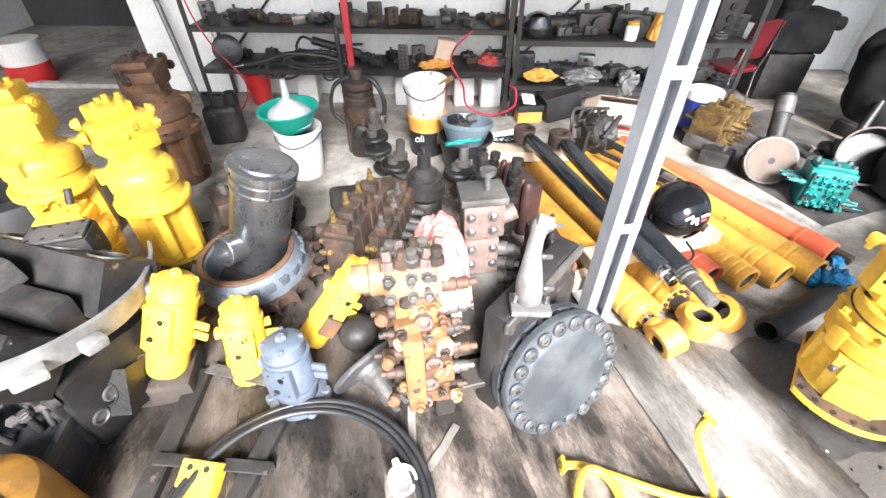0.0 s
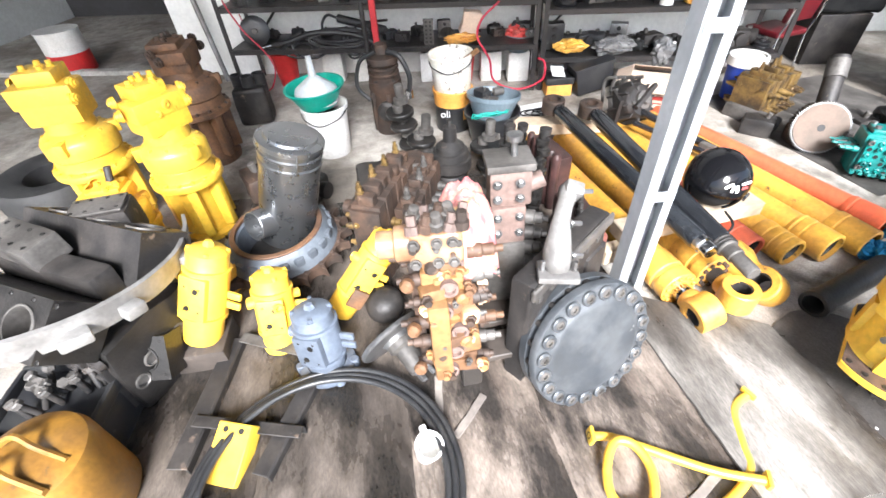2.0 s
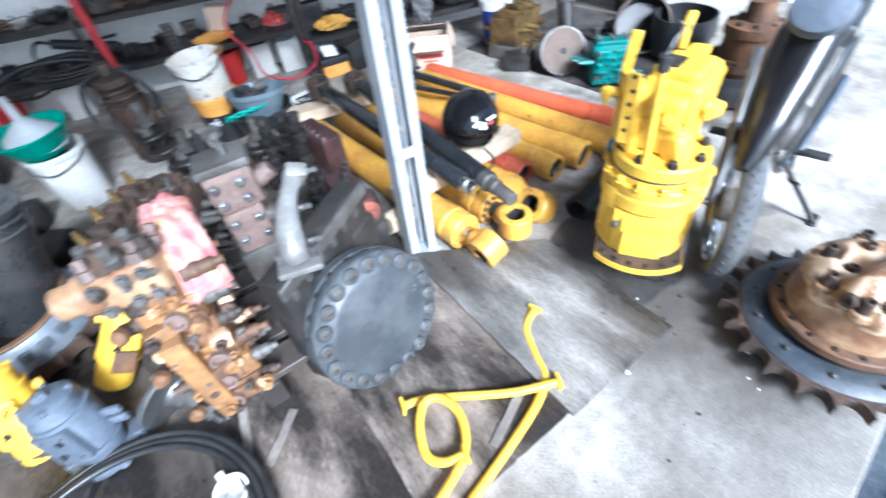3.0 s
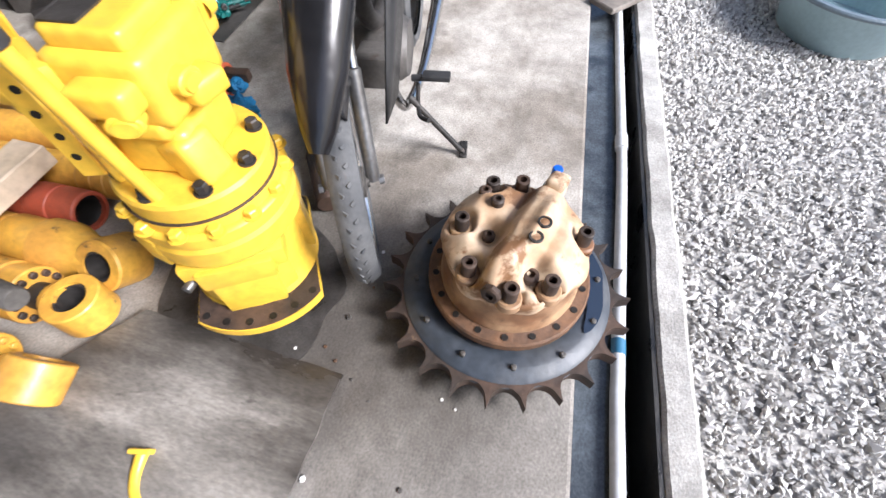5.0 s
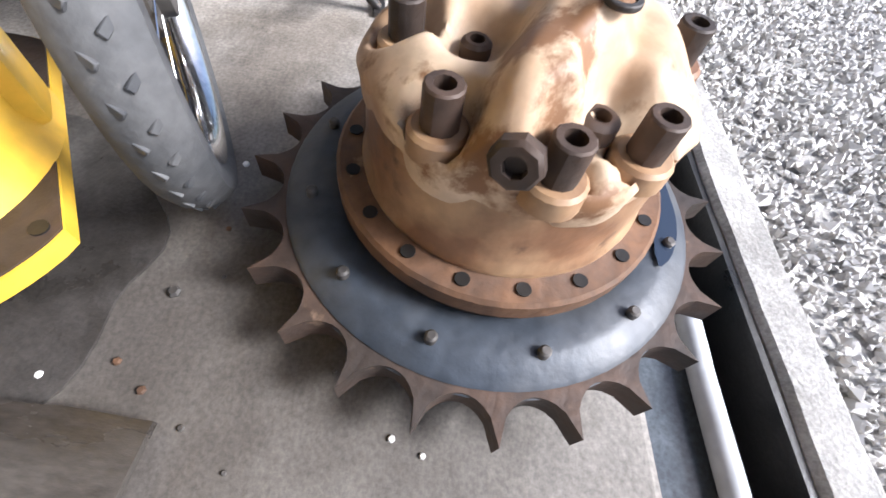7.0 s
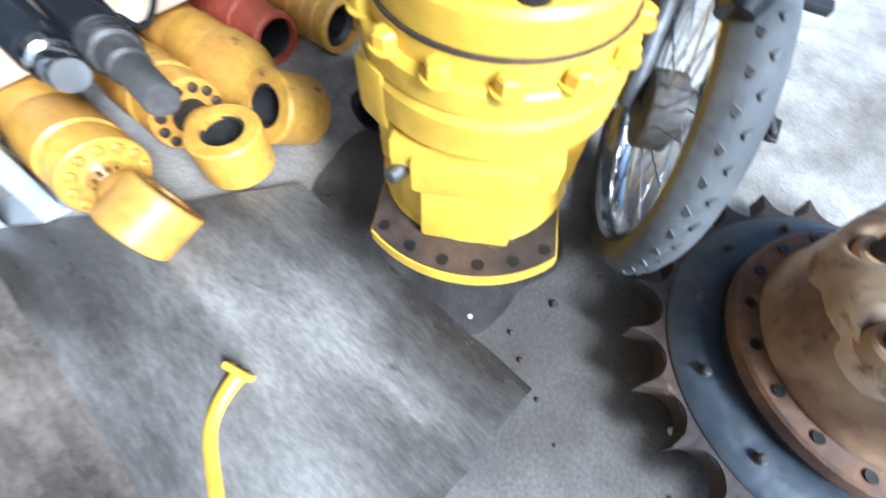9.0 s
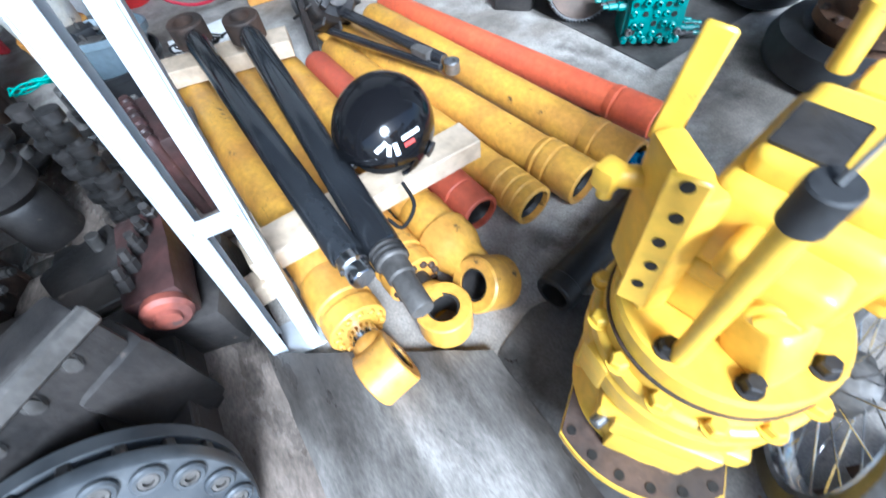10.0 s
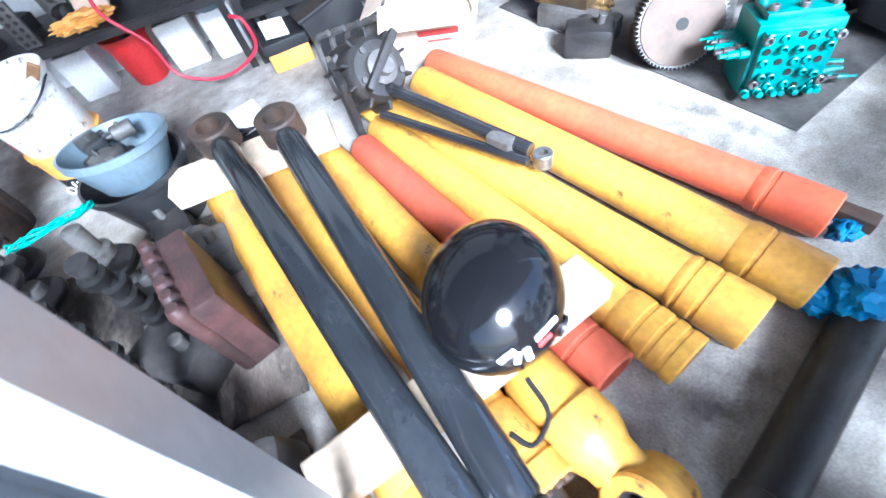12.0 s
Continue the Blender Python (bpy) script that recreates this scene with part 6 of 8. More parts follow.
eb2 = thing("cylinder_head", pose(-1.47, 1.19, 0.47, 0, 0, 20), "grey cast-iron cylinder head with bolt holes on the block", "engine part")
part("casting", rough_up(box(B(), 0.22, 0.14, 0.15, Matrix.Translation((0, 0, 0.075)), 0.014, 2), 0.004, 12), IRON, eb2)
part("face", box(B(), 0.2, 0.12, 0.012, Matrix.Translation((0, 0, 0.157)), 0.006, 2), IRON_GREY, eb2, "paler machined face")
bolt_at(eb2, HOLE_SHADE, [pose(dx, dy, 0.163) for dx in (-0.08, -0.03, 0.03, 0.08) for dy in (-0.04, 0.04)], 0.008, 0.002, True)
eb3 = thing("cylinder_head", pose(-1.60, 0.98, 0.56, 6, 0, -18), "pale grey machined cylinder head on the engine block", "engine part")
part("casting", rough_up(box(B(), 0.26, 0.13, 0.1, Matrix.Translation((0, 0, 0.05)), 0.012, 2), 0.003, 12), IRON_GREY, eb3)
bolt_at(eb3, HOLE_SHADE, [pose(dx, dy, 0.1) for dx in (-0.1, -0.04, 0.03, 0.1) for dy in (-0.035, 0.035)], 0.01, 0.002, True)

fr = thing("flywheel_housing_ring", pose(-1.635, 0.96, 0.50, -8, 6, 0), "grey aluminium flywheel housing ring segment with lugs", "engine part")
prof = [(0.50, 0.0), (0.52, 0.004), (0.525, 0.09), (0.512, 0.095), (0.505, 0.02), (0.46, 0.015), (0.46, 0.0)]
bm = B()
rows = []
for i in range(61):
    a = radians(-112 + 152 * i / 60)
    rows.append([bm.verts.new((r * math.cos(a), r * math.sin(a), z)) for r, z in prof])
for p, q in zip(rows, rows[1:]):
    for j in range(len(prof)):
        k = (j + 1) % len(prof)
        bm.faces.new((p[j], p[k], q[k], q[j]))
bm.faces.new(rows[0])
bm.faces.new(rows[-1][::-1])
part("ring_wall", rough_up(bm, 0.003, 9), ALU, fr)
for a, w in ((-70, 0.12), (-38, 0.09), (-20, 0.07), (12, 0.06)):
    part("lug", box(B(), 0.05, w, 0.045, pose(0.545 * math.cos(radians(a)), 0.545 * math.sin(radians(a)), 0.035, 0, 0, a), 0.01, 2), ALU, fr)
lb = thing("engine_block", pose(-1.34, 0.90, 0.0, 0, 0, 8) @ Matrix.Scale(0.68, 4), "black oily engine block lying low on the boards", "engine block")
bm = B()
mm = pose(0, -0.06, 0.22, 58)
deck(bm, 0.26, 0.5, 0.16, [0, 1], 0.072, mm)
part("deck", bm, IRON_BLACK, lb)
part("body", rough_up(box(B(), 0.5, 0.26, 0.24, Matrix.Translation((0, 0.06, 0.12)), 0.02, 2), 0.006, 8), IRON_BLACK, lb)
for k in range(2):
    part("bore", pipe(B(), 0.075, 0.066, 0.17, mm @ Matrix.Translation((-0.125 + 0.25 * k, 0, -0.002)), 28, 0.002), HOLE_SHADE, lb)
bolt_at(lb, HOLE_SHADE, [mm @ Matrix.Translation((dx, dy, 0.16)) for dx in (-0.22, -0.03, 0.03, 0.22) for dy in (-0.1, 0.1)], 0.01, 0.003, True)
for k in range(14):
    rnd = random.Random(k)
    b_ob = thing("loose_bolt", pose(-1.45 + rnd.uniform(-0.12, 0.12), 0.60 + rnd.uniform(-0.08, 0.08), 0.245, rnd.uniform(-25, 25), rnd.uniform(-25, 25), 0), "dull grey hexagon bolt standing in a tray", "bolt", "bolts in a tray")
    part("head", lathe(B(), [(0.02, 0), (0.02, 0.016), (0.016, 0.02), (0, 0.02)], pose(0, 0, 0.03), 6), IRON_GREY, b_ob)
    part("shank", drum(B(), 0.011, 0.07, pose(0, 0, -0.04), 10), IRON, b_ob)
tray = thing("bolt_tray", pose(-1.45, 0.60, 0.012, 0, 0, 10), "black plastic tray heaped with oily bolts", "tray")
part("body", rough_up(box(B(), 0.36, 0.28, 0.19, Matrix.Translation((0, 0, 0.095)), 0.02, 2), 0.003, 8), PLASTIC_BLACK, tray)
for (w, d, x, y) in ((0.38, 0.02, 0, -0.14), (0.38, 0.02, 0, 0.14), (0.02, 0.258, -0.18, 0), (0.02, 0.258, 0.18, 0)):
    part("rim", box(B(), w, d, 0.05, Matrix.Translation((x, y, 0.2)), 0.006, 2), PLASTIC_BLACK, tray)
part("handle_slot", box(B(), 0.1, 0.004, 0.03, Matrix.Translation((0, -0.142, 0.13)), 0.001), HOLE_SHADE, tray)
GOLD_OLD = surface("dull_ochre_paint", (0.27, 0.135, 0.02), (0.17, 0.085, 0.018), 0.42, 0, 6, 0.2, 50, (0.10, 0.06, 0.03), 0.2, 14, 0.1, 0.12)
gd = thing("gold_drum", pose(-1.27, 0.35, 0.012) @ Matrix.Diagonal((0.78, 0.78, 1.1, 1)), "ochre painted ribbed drum housing on the floor", "housing")
part("shell", lathe(B(), [(0.0, 0), (0.2, 0), (0.215, 0.02), (0.215, 0.26), (0.2, 0.29), (0.15, 0.31), (0, 0.32)], None, 48), GOLD_OLD, gd)
for y in (-0.08, 0.03):
    part("strap_rib", sweep(B(), [(-0.19, y, 0.295), (-0.1, y, 0.33), (0, y + 0.01, 0.37), (0.05, y, 0.33), (0.17, y - 0.02, 0.30)], 0.012, 6), GOLD_OLD, gd)

# ---- steel frame, hoop, small bits in front ----
fm = thing("angle_iron_stand", Matrix.Identity(4), "dark angle-iron stand lying on the boards", "stand")
for (a, b, w, h) in (((-1.0, 1.0), (-0.60, 0.92), 0.05, 0.05), ((-1.03, 1.0), (-1.0, 0.45), 0.07, 0.04), ((-0.62, 0.90), (-0.70, 0.45), 0.06, 0.04), ((-1.02, 0.62), (-0.60, 0.60), 0.045, 0.05)):
    v = Vector((b[0] - a[0], b[1] - a[1], 0))
    bm = box(B(), v.length, w, 0.008, Matrix.Translation((0, 0, h)), 0.002)
    box(bm, v.length, 0.008, h, Matrix.Translation((0, w / 2, h / 2)), 0.002)
    part("angle_iron", bm, IRON_GREY if a[1] == 1.0 and w == 0.05 else IRON, fm, smooth=0, m=Matrix.Translation(((a[0] + b[0]) / 2, (a[1] + b[1]) / 2, 0.016)) @ TURN(math.atan2(v.y, v.x), 4, "Z"))
hp = thing("rubber_hoop", pose(-0.46, 0.41, 0.075) @ Matrix.Scale(1.03, 4), "black rubber hose coiled into a large hoop", "hose")
for k in range(3):
    part("coil", sweep(B(), [((0.435 - 0.022 * k) * math.cos(a), (0.435 - 0.022 * k) * math.sin(a), 0.006 * k + 0.008 * math.sin(2 * a + k)) for a in (2 * math.pi * i / 16 for i in range(16))], 0.0115, 10, True), HOSE, hp)
yb2 = thing("yellow_bracket", pose(-0.835, 0.51, 0.07, 24, 0, -6), "bright yellow steel bracket with two bolt holes", "bracket")
part("plate", box(B(), 0.13, 0.2, 0.016, None, 0.004), YELLOW, yb2)
part("side_plate", box(B(), 0.016, 0.2, 0.06, pose(0.058, 0, -0.034), 0.004), YELLOW, yb2)
for x in (-0.03, 0.03):
    part("hole", lathe(B(), [(0.011, 0), (0.011, 0.001), (0, 0.001)], pose(x, 0.075, 0.0082), 14), HOLE_SHADE, yb2)
cupo = thing("plastic_cup", pose(-0.15, 0.575, 0.012, 12, 6, 30), "cream plastic cup with a small lug standing on the boards", "cup")
part("shell", lathe(B(), [(0, 0), (0.034, 0), (0.038, 0.005), (0.046, 0.085), (0.05, 0.09), (0.05, 0.1), (0.042, 0.1), (0.034, 0.02), (0, 0.018)], None, 32), PLASTIC_WHITE, cupo)
part("lug", box(B(), 0.022, 0.03, 0.03, pose(0, 0.055, 0.095), 0.006, 2), PLASTIC_WHITE, cupo)
for (x, y, l, rz) in ((-0.12, 0.76, 0.24, 96), (0.0, 0.72, 0.2, 60), (0.75, 0.5, 0.22, 40)):
    ob = part("wood_splinter", rough_up(box(B(), l, 0.03, 0.008, None, 0.002), 0.004, 12), WOOD_GREY, None, smooth=30)
    ob.matrix_world = pose(x, y, 0.022, 0, 0, rz)
    tagged(ob, "thin split strip of weathered wood", "wood strip", "wood strips on the boards")
pl = part("scrap_board", box(B(), 0.42, 0.11, 0.03, None, 0.004), WOOD_GREY, None, smooth=0)
pl.matrix_world = pose(0.28, 2.28, 0.035, 0, 0, 16)
tagged(pl, "grey weathered scrap board on the floor", "board")
pl = part("scrap_board", box(B(), 0.5, 0.09, 0.03, None, 0.004), WOOD_GREY, None, smooth=0)
pl.matrix_world = pose(0.62, 1.60, 0.04, 0, 0, 22)
tagged(pl, "grey weathered scrap board beside the post", "board")

# ---- shelves along the back wall ----
BAG_GREY = surface("smoky_plastic_bag", (0.12, 0.12, 0.12), (0.20, 0.195, 0.19), 0.3, 0, 14, 0.4, 50, (0.05, 0.05, 0.05), 0.3, 14, 0, 0.12)
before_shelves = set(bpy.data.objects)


def rack(x0, x1, y0, y1, levels, top, label, red_at=None):
    ob = thing("shelf_rack", Matrix.Translation((x0, y0, 0)), label, "shelf", "racks along the back wall")
    w, d = x1 - x0, y1 - y0
    for x in (0, w):
        for y in (0, d):
            bm = box(B(), 0.035, 0.004, top - 0.18, Matrix.Translation((x, y, top / 2 + 0.09)), 0.001)
            box(bm, 0.004, 0.035, top - 0.18, Matrix.Translation((x, y + 0.016, top / 2 + 0.09)), 0.001)
            part("upright", bm, RACK_BLACK, ob, smooth=0)
    for z in levels:
        part("shelf_board", box(B(), w, d, 0.012, Matrix.Translation((w / 2, d / 2, z - 0.006)), 0.002), RACK_BLACK, ob, smooth=0)
        part("edge_bar", box(B(), w, 0.012, 0.034, Matrix.Translation((w / 2, -0.008, z - 0.02)), 0.002), RACK_BLACK, ob, smooth=0)
    if red_at is not None:
        part("red_upright", box(B(), 0.045, 0.03, top - 0.18, Matrix.Translation((red_at - x0, -0.03, top / 2 + 0.09)), 0.003), RACK_RED, ob, "red painted upright", 0)
    part("brace", bar(B(), (0.05, d, 0.5), (0.5, d, 0.95), 0.01), RACK_BLACK, ob)
    return ob


rack(-1.98, 0.40, 3.40, 3.82, (0.53, 0.83, 1.32), 1.9, "black angle-iron shelf rack with a red upright", -0.79)
rack(0.46, 2.15, 3.40, 3.82, (0.43, 0.76, 1.2), 1.9, "black angle-iron shelf rack crowded with parts")


def lump(x, y, z, s, kind, material, label, cat, rz=0.0, seed=0):
    """Smaller machine parts on the shelves, of a few shapes."""
    rnd = random.Random(seed)
    ob = thing(kind, pose(x, y, z, 0, 0, rz), label, cat, "parts on the shelves")
    if kind == "gear_casing":
        part("casing", rough_up(box(B(), s, s * 0.7, s * 0.6, Matrix.Translation((0, 0, s * 0.3)), s * 0.1, 2), s * 0.05, 9 / s * 0.1 + 8, seed), material, ob)
        part("boss", lathe(B(), [(s * 0.22, 0), (s * 0.22, s * 0.2), (s * 0.1, s * 0.22), (0, s * 0.22)], pose(0.1 * s, -s * 0.33, s * 0.32, 90), 16), material, ob)
        part("stub", bar(B(), (-s * 0.2, 0, s * 0.55), (-s * 0.25, 0, s * 0.8), s * 0.08), IRON_GREY, ob)
    elif kind == "pulley":
        part("wheel", lathe(B(), [(0, 0), (s * 0.5, 0), (s * 0.5, s * 0.1), (s * 0.4, s * 0.16), (s * 0.5, s * 0.22), (s * 0.5, s * 0.3), (s * 0.2, s * 0.32), (s * 0.18, s * 0.45), (0, s * 0.45)], None, 28), material, ob)
    elif kind == "motor_core":
        part("body", lathe(B(), [(0, 0), (s * 0.25, 0), (s * 0.28, s * 0.04), (s * 0.28, s * 0.7), (s * 0.2, s * 0.76), (s * 0.08, s * 0.78), (s * 0.06, s), (0, s)], pose(-s * 0.4, 0, s * 0.28, 0, 90, 0), 24), material, ob)
        part("terminal", box(B(), s * 0.16, s * 0.14, s * 0.14, pose(0, 0, s * 0.58), 0.004), IRON_GREY, ob)
    elif kind == "jar":
        part("body", lathe(B(), [(0, 0), (s * 0.35, 0), (s * 0.36, s * 0.7), (s * 0.3, s * 0.78)], None, 20), material, ob)
        part("lid", lathe(B(), [(s * 0.32, s * 0.74), (s * 0.32, s * 0.95), (0, s * 0.97)], None, 20), YELLOW_OLD, ob)
    else:
        part("block", rough_up(box(B(), s * 0.8, s * 0.5, s, Matrix.Translation((0, 0, s * 0.5)), s * 0.05, 2), s * 0.02, 14, seed), material, ob)
        for k in range(3):
            part("port", lathe(B(), [(s * 0.1, 0), (s * 0.1, s * 0.05), (s * 0.06, s * 0.05), (0, s * 0.03)], pose(0, -s * 0.25, s * (0.2 + 0.3 * k), 90), 12), HOLE_SHADE, ob)
    return ob


rnd = random.Random(11)
mats = [IRON, IRON, RUST_DARK, IRON_GREY, PLASTIC_BLACK, RUST_DARK, STEEL]
kinds = ["gear_casing", "pulley", "motor_core", "valve_body", "gear_casing", "motor_core"]
words = {"gear_casing": "oily cast gear casing on the shelf", "pulley": "dark iron belt pulley lying on the shelf", "motor_core": "dark round starter motor on the shelf", "valve_body": "oily valve body standing on the shelf", "jar": "small jar with a yellow lid on the shelf"}
for (z, xa, xb, step, s0, s1) in ((0.83, -1.9, 0.36, 0.125, 0.09, 0.15), (0.83, -1.8, 0.3, 0.2, 0.08, 0.12), (0.53, -0.62, -0.15, 0.12, 0.08, 0.13), (0.53, 0.12, 0.36, 0.11, 0.08, 0.12), (0.76, 0.56, 2.1, 0.115, 0.1, 0.16), (0.43, 0.95, 2.1, 0.115, 0.1, 0.17), (1.2, 0.6, 2.1, 0.25, 0.12, 0.18), (1.32, -1.9, 0.3, 0.25, 0.12, 0.18)):
    x = xa
    k = 0
    while x < xb:
        kd, mt = rnd.choice(kinds), rnd.choice(mats)
        s = rnd.uniform(s0, s1)
        lump(x, 3.40 + rnd.uniform(0.06, 0.22) + (0.12 if k % 2 else 0), z, s, kd, mt, words[kd], kd.replace("_", " "), rnd.uniform(-40, 40), int(rnd.random() * 999))
        x += step * rnd.uniform(0.8, 1.2)
        k += 1
for (z, xa, xb, step, s0, s1) in ((0.76, 0.5, 2.1, 0.13, 0.16, 0.26), (0.43, 0.55, 2.1, 0.12, 0.13, 0.2), (0.53, -1.9, 0.36, 0.2, 0.1, 0.16)):
    x, k = xa, 0
    while x < xb:
        kd = rnd.choice(kinds)
        lump(x, 3.40 + rnd.uniform(0.2, 0.32), z, rnd.uniform(s0, s1), kd, rnd.choice([IRON, PLASTIC_BLACK, IRON_BLACK]), words[kd], kd.replace("_", " "), rnd.uniform(-40, 40), int(rnd.random() * 999))
        x += step * rnd.uniform(0.8, 1.2)
for (x, s, mt) in ((1.28, 0.13, PAPER), (1.47, 0.12, YELLOW_OLD), (1.6, 0.11, CLEAR)):
    lump(x, 3.45, 0.76, s, "jar", mt, words["jar"], "jar", 0, 5)


def cables(name, m, loops, r, rx, ry, material, label, seed):
    rnd = random.Random(seed)
    ob = thing(name, m, label, "cable")
    for k in range(loops):
        a0 = rnd.uniform(0, 6)
        sx, sy = rx * rnd.uniform(0.7, 1.1), ry * rnd.uniform(0.7, 1.1)
        dx, dz = rnd.uniform(-0.05, 0.05), rnd.uniform(0, 0.06)
        pts = [(dx + sx * math.cos(a0 + i * 0.785), rnd.uniform(-0.012, 0.012), dz + sy * math.sin(a0 + i * 0.785)) for i in range(8)]
        part("loop", sweep(B(), pts, r, 8, True, 5), material, ob)
    return ob


cables("cable_coil", pose(-1.38, 3.40, 0.50, -20, 0, 0), 6, 0.008, 0.13, 0.07, HOSE, "black rubber cables coiled over the shelf edge", 2)
cables("cable_coil", pose(-1.1, 3.40, 0.57, -30, 0, 0), 4, 0.009, 0.22, 0.06, HOSE, "thick black cable lying along the shelf", 3)
cables("cable_coil", pose(-0.95, 3.42, 0.53, -15, 0, 0), 3, 0.008, 0.09, 0.1, HOSE, "tangle of black cable hanging from the shelf", 4)
hs = thing("power_cable", Matrix.Identity(4), "thick dark cable stretched along the shelf", "cable")
part("sheath", sweep(B(), [(-1.62, 3.38, 0.565), (-1.45, 3.37, 0.60), (-1.25, 3.38, 0.65), (-0.95, 3.4, 0.62), (-0.72, 3.38, 0.52)], 0.017, 10), HOSE, hs)
part("lug", bar(B(), (-1.62, 3.38, 0.565), (-1.70, 3.38, 0.55), 0.011), CHROME, hs)
tool = thing("grease_gun", pose(-0.95, 3.5, 0.66, 0, 8, -6), "long black hand tool lying over the cables", "tool")
part("barrel", bar(B(), (-0.16, 0, 0.03), (0.22, 0, 0.0), 0.03, 16), PLASTIC_BLACK, tool)
part("lever", bar(B(), (0.05, 0, 0.03), (0.24, -0.02, 0.08), 0.009), IRON, tool)
part("hose", sweep(B(), [(-0.16, 0, 0.03), (-0.24, 0, 0.04), (-0.28, -0.02, -0.02), (-0.27, -0.03, -0.1)], 0.01, 8), HOSE, tool)
wh = thing("grinding_wheel", pose(-1.78, 3.5, 0.64, 80, 0, 20), "black abrasive disc leaning on the shelf", "disc")
part("disc", lathe(B(), [(0, 0), (0.105, 0), (0.11, 0.004), (0.11, 0.02), (0.105, 0.024), (0.03, 0.026), (0, 0.026)], None, 36), PLASTIC_BLACK, wh)
part("arbor", drum(B(), 0.02, 0.05, None, 16), IRON_GREY, wh)
sp = thing("drilled_plate", pose(-0.40, 3.44, 0.53), "upright dark steel plate drilled with many holes", "plate")
part("plate", box(B(), 0.075, 0.02, 0.18, Matrix.Translation((0, 0, 0.09)), 0.003), IRON_GREY, sp)
for i in range(2):
    for j in range(6):
        part("hole", lathe(B(), [(0.009, 0), (0.009, 0.001), (0, 0.001)], pose(-0.016 + 0.032 * i, -0.0102, 0.02 + 0.028 * j, 90), 12), HOLE_SHADE, sp)
cbx = part("cardboard_wrap", rough_up(box(B(), 0.13, 0.07, 0.17, None, 0.006), 0.012, 12), CARDBOARD, None, smooth=30)
cbx.matrix_world = pose(-0.09, 3.5, 0.66, 10, 14, 12)
tagged(cbx, "torn brown cardboard carton on the shelf", "carton")
crumple("leather_glove", pose(-0.15, 3.42, 0.575, 0, 0, 15), 0.13, 0.05, 0.035, PLASTIC_AMBER, "stiff tan leather glove on the shelf", 4, "glove", 0.6, 2.2)
crumple("yellow_strap", pose(0.66, 3.44, 0.50, 0, 0, 10), 0.12, 0.06, 0.05, YELLOW_OLD, "bunched yellow webbing strap on the shelf", 7, "strap", 0.5, 1.7)
crumple("plastic_bag", pose(0.98, 3.43, 0.50, 0, 0, 10), 0.16, 0.08, 0.06, BAG_GREY, "grey crumpled plastic bag of parts on the shelf", 9, "bag", 0.5, 1.7)
crumple("plastic_bag", pose(1.33, 3.40, 0.46, 0, 0, 0), 0.08, 0.06, 0.10, BAG_GREY, "clear crumpled plastic bag hanging off the shelf", 12, "bag", 0.5, 1.7)
crumple("parts_bag", pose(1.62, 3.48, 0.50, 0, 0, 0), 0.14, 0.09, 0.07, PLASTIC_BLACK, "black crumpled bag of parts on the shelf", 13, "bag", 0.5, 1.7)
hm = thing("yellow_hand_tool", pose(1.43, 3.46, 0.76, 0, 18, 20), "yellow cast hand tool standing on the shelf", "tool")
part("body", rough_up(box(B(), 0.07, 0.06, 0.17, Matrix.Translation((0, 0, 0.085)), 0.015, 2), 0.008, 14), YELLOW_OLD, hm)
part("arm", bar(B(), (0, 0, 0.14), (0.11, 0, 0.11), 0.018), YELLOW_OLD, hm)
hb = thing("kettle_housing", pose(0.60, 3.5, 0.76), "round black glossy housing on the shelf", "housing")
part("shell", lathe(B(), [(0, 0), (0.08, 0), (0.105, 0.04), (0.11, 0.08), (0.08, 0.15), (0.03, 0.17), (0, 0.17)], None, 28), BLACK_GLOSS, hb)

# leaning rods and hoses by the wall end
rd = thing("leaning_pipe", Matrix.Identity(4), "grey steel pipe leaning against the white wall", "pipe")
part("tube", bar(B(), (-2.26, 3.70, 0.06), (-2.40, 3.80, 1.0), 0.022), STEEL, rd)
part("grip", bar(B(), (-2.385, 3.79, 0.92), (-2.405, 3.80, 1.03), 0.024), PLASTIC_BLACK, rd)
rd = thing("black_bar", Matrix.Identity(4), "black iron bar standing at the rack", "bar")
part("rod", bar(B(), (-0.86, 3.33, 0.25), (-0.87, 3.36, 0.85), 0.018), IRON, rd)
rh = thing("red_hose", Matrix.Identity(4), "thin red rubber hose hanging from the rack", "hose")
part("tube", sweep(B(), [(-1.93, 3.36, 1.3), (-1.9, 3.35, 0.95), (-1.80, 3.34, 0.7), (-1.68, 3.33, 0.55), (-1.62, 3.32, 0.42), (-1.68, 3.3, 0.27), (-1.8, 3.3, 0.22)], 0.006, 8), CORD_RED, rh)
rh = thing("plug_cable", Matrix.Identity(4), "thin red cord with a red plug on the white wall", "cord")
part("cord", sweep(B(), [(-2.1, 3.82, 1.4), (-2.07, 3.82, 1.0), (-2.04, 3.82, 0.7), (-1.98, 3.81, 0.45)], 0.004, 6), CORD_RED, rh)
part("plug", box(B(), 0.05, 0.03, 0.07, pose(-2.06, 3.8, 0.98), 0.008, 2), PLASTIC_RED, rh)
rh = thing("red_hose", Matrix.Identity(4), "red rubber hose looped below the rack", "hose")
part("tube", sweep(B(), [(0.12, 3.36, 0.83), (0.0, 3.35, 0.72), (-0.03, 3.34, 0.6), (0.06, 3.33, 0.45), (0.1, 3.3, 0.30), (0.28, 3.28, 0.24), (0.46, 3.3, 0.30), (0.47, 3.32, 0.42), (0.42, 3.34, 0.45)], 0.008, 8), CORD_RED, rh)

